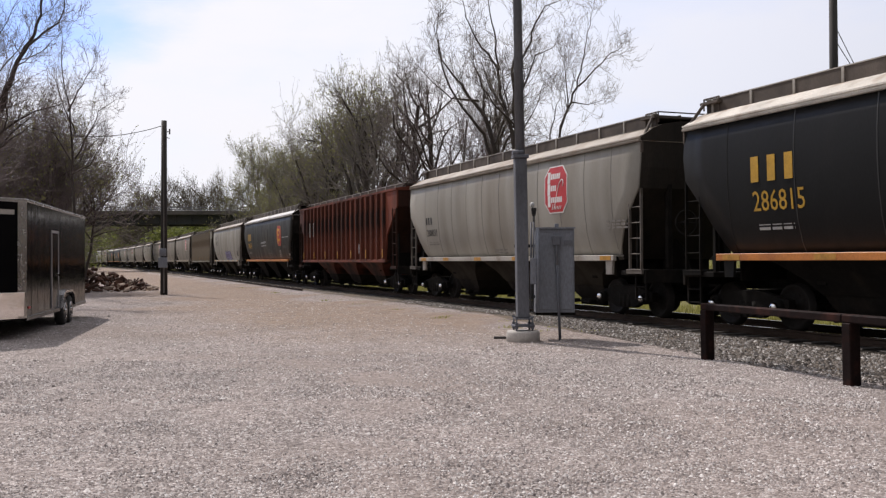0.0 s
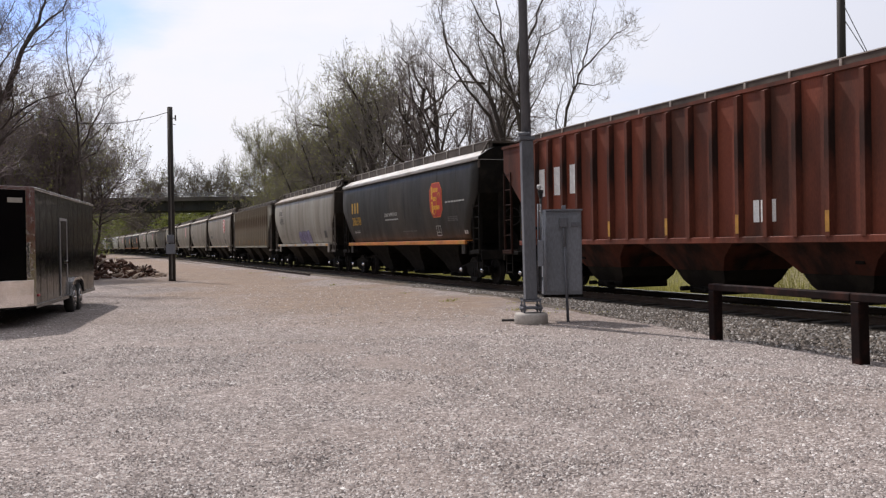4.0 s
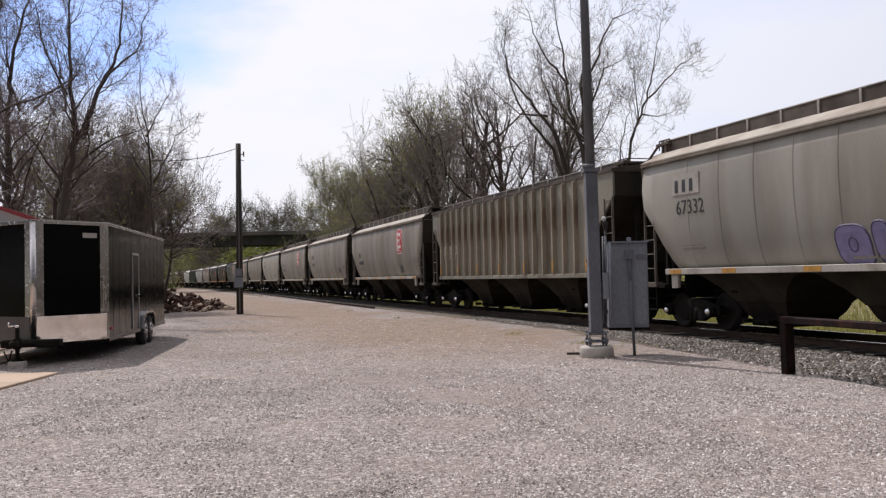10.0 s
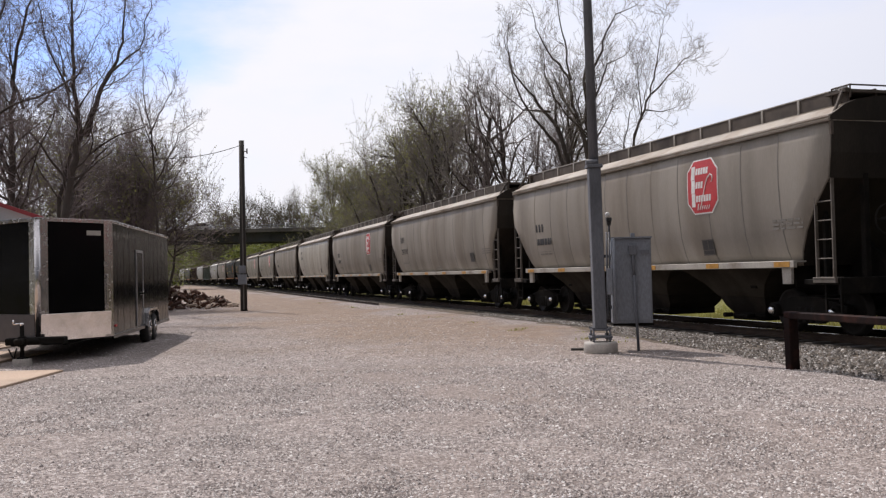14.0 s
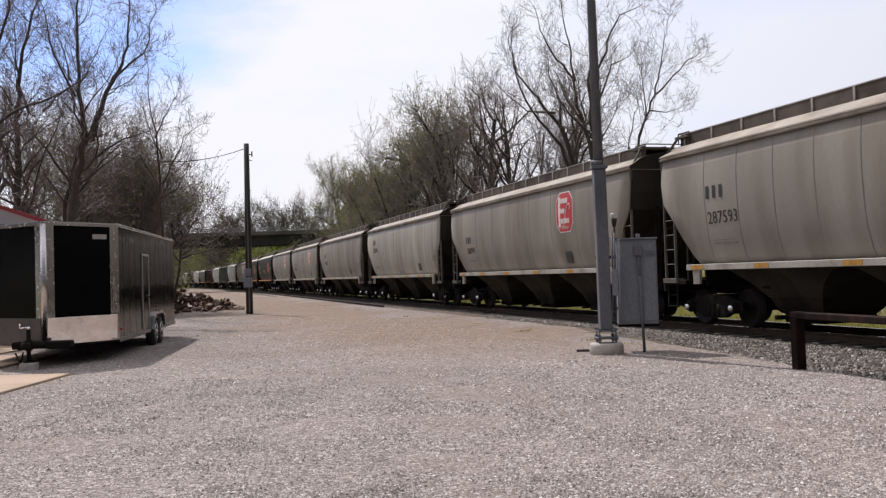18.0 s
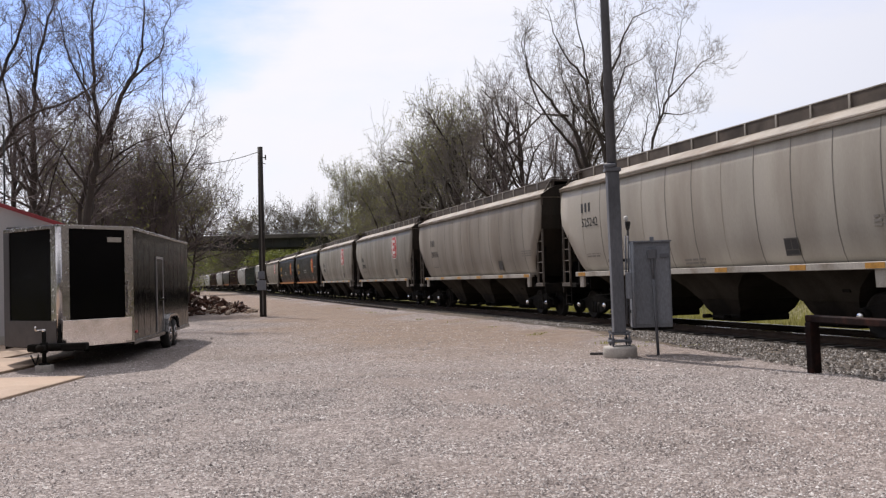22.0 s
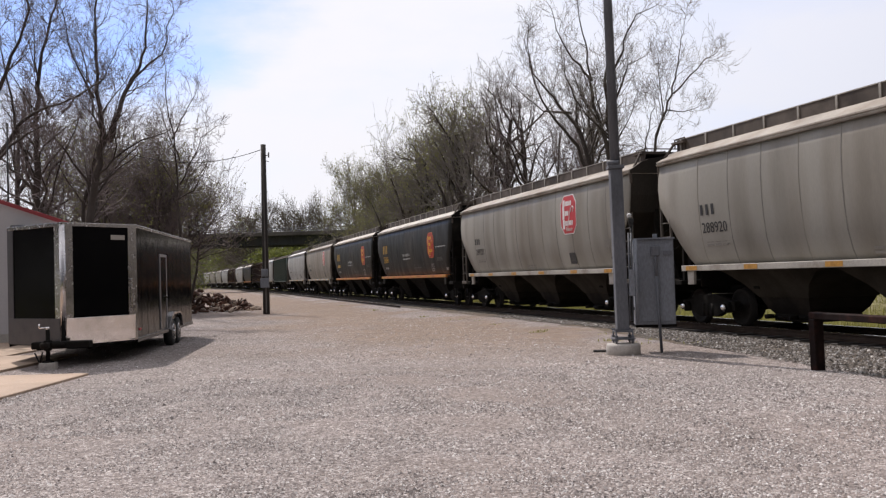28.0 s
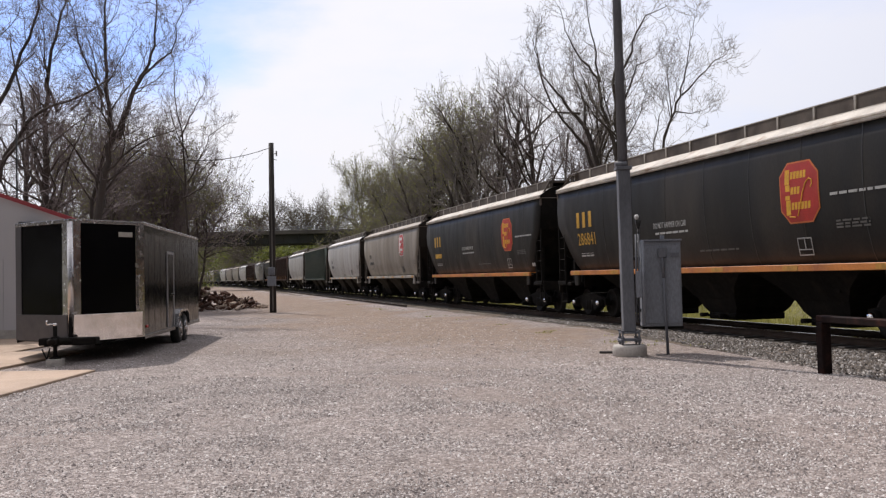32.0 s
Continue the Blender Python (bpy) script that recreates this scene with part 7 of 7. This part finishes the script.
# ---- loose stones ----
def stones(name, label, count, where, size, mat, seed):
    """Many small faceted stones in one object."""
    rs = np.random.RandomState(seed)
    base = np.array([(1, 0, -0.2), (0.3, 0.95, 0), (-0.8, 0.55, -0.1), (-0.75, -0.6, 0.05), (0.35, -0.9, -0.05), (0.1, 0.1, 0.75)])
    tri = np.array([(5, 0, 1), (5, 1, 2), (5, 2, 3), (5, 3, 4), (5, 4, 0)])
    pos = np.array([where(rs) for _ in range(count)])
    a = rs.uniform(0, math.tau, count)
    s = size * np.exp(rs.normal(0, 0.35, count))
    sx = s * rs.uniform(0.7, 1.3, count)
    v = np.repeat(base[None], count, axis=0) + rs.normal(0, 0.12, (count, 6, 3))
    x, y = v[:, :, 0] * sx[:, None], v[:, :, 1] * s[:, None]
    w = np.stack([x * np.cos(a)[:, None] - y * np.sin(a)[:, None], x * np.sin(a)[:, None] + y * np.cos(a)[:, None], v[:, :, 2] * s[:, None]], axis=2) + pos[:, None, :]
    f = (np.arange(count)[:, None, None] * 6 + tri[None]).reshape(-1, 3)
    me = bpy.data.meshes.new(name)
    me.from_pydata(w.reshape(-1, 3).tolist(), [], f.tolist())
    me.materials.append(mat)
    return tagged(new(name, me), label, "stones", kind="stuff")


def stone_material(name, stops):
    m = bpy.data.materials.new(name)
    m.use_nodes = True
    n, l = m.node_tree.nodes, m.node_tree.links
    b = n["Principled BSDF"]
    b.inputs["Roughness"].default_value = 0.9
    g = n.new("ShaderNodeNewGeometry")
    r = n.new("ShaderNodeValToRGB")
    e = r.color_ramp.elements
    e[0].position, e[0].color = stops[0][0], (*stops[0][1], 1)
    e[1].position, e[1].color = stops[-1][0], (*stops[-1][1], 1)
    for p, c in stops[1:-1]:
        e.new(p).color = (*c, 1)
    l.new(g.outputs["Random Per Island"], r.inputs[0])
    l.new(r.outputs[0], b.inputs["Base Color"])
    return m


M["gravel_stone"] = stone_material("single pieces of limestone gravel", [(0.0, (0.14, 0.119, 0.113)), (0.3, (0.265, 0.23, 0.217)), (0.62, (0.405, 0.362, 0.342)), (0.86, (0.61, 0.563, 0.54)), (1.0, (0.78, 0.75, 0.73))])
M["ballast_stone"] = stone_material("single pieces of ballast", [(0.0, (0.025, 0.021, 0.018)), (0.35, (0.11, 0.093, 0.079)), (0.6, (0.18, 0.152, 0.13)), (0.85, (0.25, 0.238, 0.225)), (1.0, (0.55, 0.52, 0.49))])


def build_stones():
    def in_yard(near, far, power):
        def place(rs):
            d = near + (far - near) * rs.uniform() ** power
            a = rs.uniform(-0.53, 0.53)
            x, y = d * math.sin(a), d * math.cos(a)
            x = min(x, 13.56 - 0.28 * y - 2.5 - 1.8 * rs.uniform() ** 1.5)
            return (x, y, yard_height(x, y) - 0.001)
        return place
    stones("loose_gravel", "loose pieces of pinkish gravel on the yard", 120000, in_yard(5.6, 16.0, 1.1), 0.0088, M["gravel_stone"], 5)
    stones("loose_gravel", "loose pieces of pinkish gravel on the yard", 70000, in_yard(11.0, 40.0, 1.5), 0.0115, M["gravel_stone"], 9)

    def on_ballast(rs):
        s = 4 + 32 * rs.uniform() ** 1.25
        lat = 1.65 + (2.0 - 1.6 * min(1.0, max(0.0, (s - 15) / 12))) * rs.uniform() ** 1.3
        x, y, _ = line(s, lat)
        z = float(np.interp(lat, [0.5, 1.7, 2.2, 2.9, 3.5], [0.13, 0.13, 0.08, 0.035, 0.015]))
        return (x, y, z)
    stones("ballast_stones", "loose grey ballast stones on the shoulder", 30000, on_ballast, 0.02, M["ballast_stone"], 6)


def blades(name, label, count, where, height, mat, seed):
    """Grass: thin bent blades in one object."""
    rs = np.random.RandomState(seed)
    pos = np.array([where(rs) for _ in range(count)])
    h = height * rs.uniform(0.5, 1.3, (count, 1))
    a = rs.uniform(0, math.tau, count)
    side = np.stack([np.cos(a), np.sin(a), 0 * a], axis=1)
    lean = np.stack([-np.sin(a), np.cos(a), 0 * a], axis=1) * rs.uniform(-0.5, 0.5, (count, 1))
    up = np.array([[0, 0, 1.0]])
    w = 0.012
    v = np.stack([pos - side * w, pos + side * w, pos + side * w * 0.7 + (up + lean * 0.4) * h * 0.6, pos - side * w * 0.7 + (up + lean * 0.4) * h * 0.6, pos + (up + lean) * h], axis=1).reshape(-1, 3)
    i = np.arange(count) * 5
    f = [(k, k + 1, k + 2, k + 3) for k in i] + [(k + 3, k + 2, k + 4) for k in i]
    me = bpy.data.meshes.new(name)
    me.from_pydata(v.tolist(), [], f)
    me.materials.append(mat)
    return tagged(new(name, me), label, "grass", kind="stuff")


def build_grass():
    def behind(rs):
        s, lat = 3 + 60 * rs.uniform() ** 1.2, -3.6 - 6 * rs.uniform() ** 1.3
        x, y, _ = line(s, lat)
        return (x, y, float(np.interp(-lat, (4.3, 5.2, 6.3, 7.6, 9.2, 12), (-0.06, 0.1, 0.5, 0.95, 1.25, 1.35))) - 0.06)
    blades("grass", "spring grass on the far side of the railway", 42000, behind, 0.28, M["grass_blade"], 2)
    tufts = []
    rnd = random.Random(12)
    for _ in range(45):
        s, lat = rnd.uniform(21, 60), rnd.uniform(1.9, 3.9)
        x, y, _t = line(s, lat)
        tufts.append((x, y))

    def edge(rs):
        x, y = tufts[rs.randint(len(tufts))]
        return (x + rs.normal(0, 0.12), y + rs.normal(0, 0.12), 0.01)
    blades("weeds", "sparse weeds along the ballast edge", 900, edge, 0.07, M["grass_blade"], 3)


build_stones()
build_grass()


# ---- movement ----
def motions():
    # wagons follow the line on their two bogies
    times = [0.0, 2.0, 4.0, 6.0, 8.0, 10.0, 12.0, 14.0, 16.0, 18.0, 20.0, 22.0, 24.0, 26.0, 28.0, 30.0, 32.0]
    for car, s, half in CARS:
        rows = []
        for t in times:
            a, b = line(s - gone(t) - half), line(s - gone(t) + half)
            rows.append((t, pose((a[0] + b[0]) / 2, (a[1] + b[1]) / 2, RAIL_Z, 0, 0, math.degrees(math.atan2(b[1] - a[1], b[0] - a[0])))))
        walk(car, rows)
    # cars cross the bridge from right to left
    for c, when in ROAD:
        walk(c, [(t, pose(-25.5 - 12.5 * (t - when), 155 - 2.4 - (t - when) * 0.22, 9.05, 0, 0, 181)) for t in (0.0, 8.0, 16.0, 24.0, 32.0)])
    # wheels turn as far as the train rolls
    near = {id(car) for car, s, half in CARS[:20]}
    steps = [i * 2 / 30 for i in range(481)]
    for wheel, x, car in SPIN:
        if id(car) in near:
            walk(wheel, [(t, pose(x, 0, WHEEL_R, 0, -math.degrees(gone(t) / WHEEL_R) % 360, 0)) for t in steps])


motions()
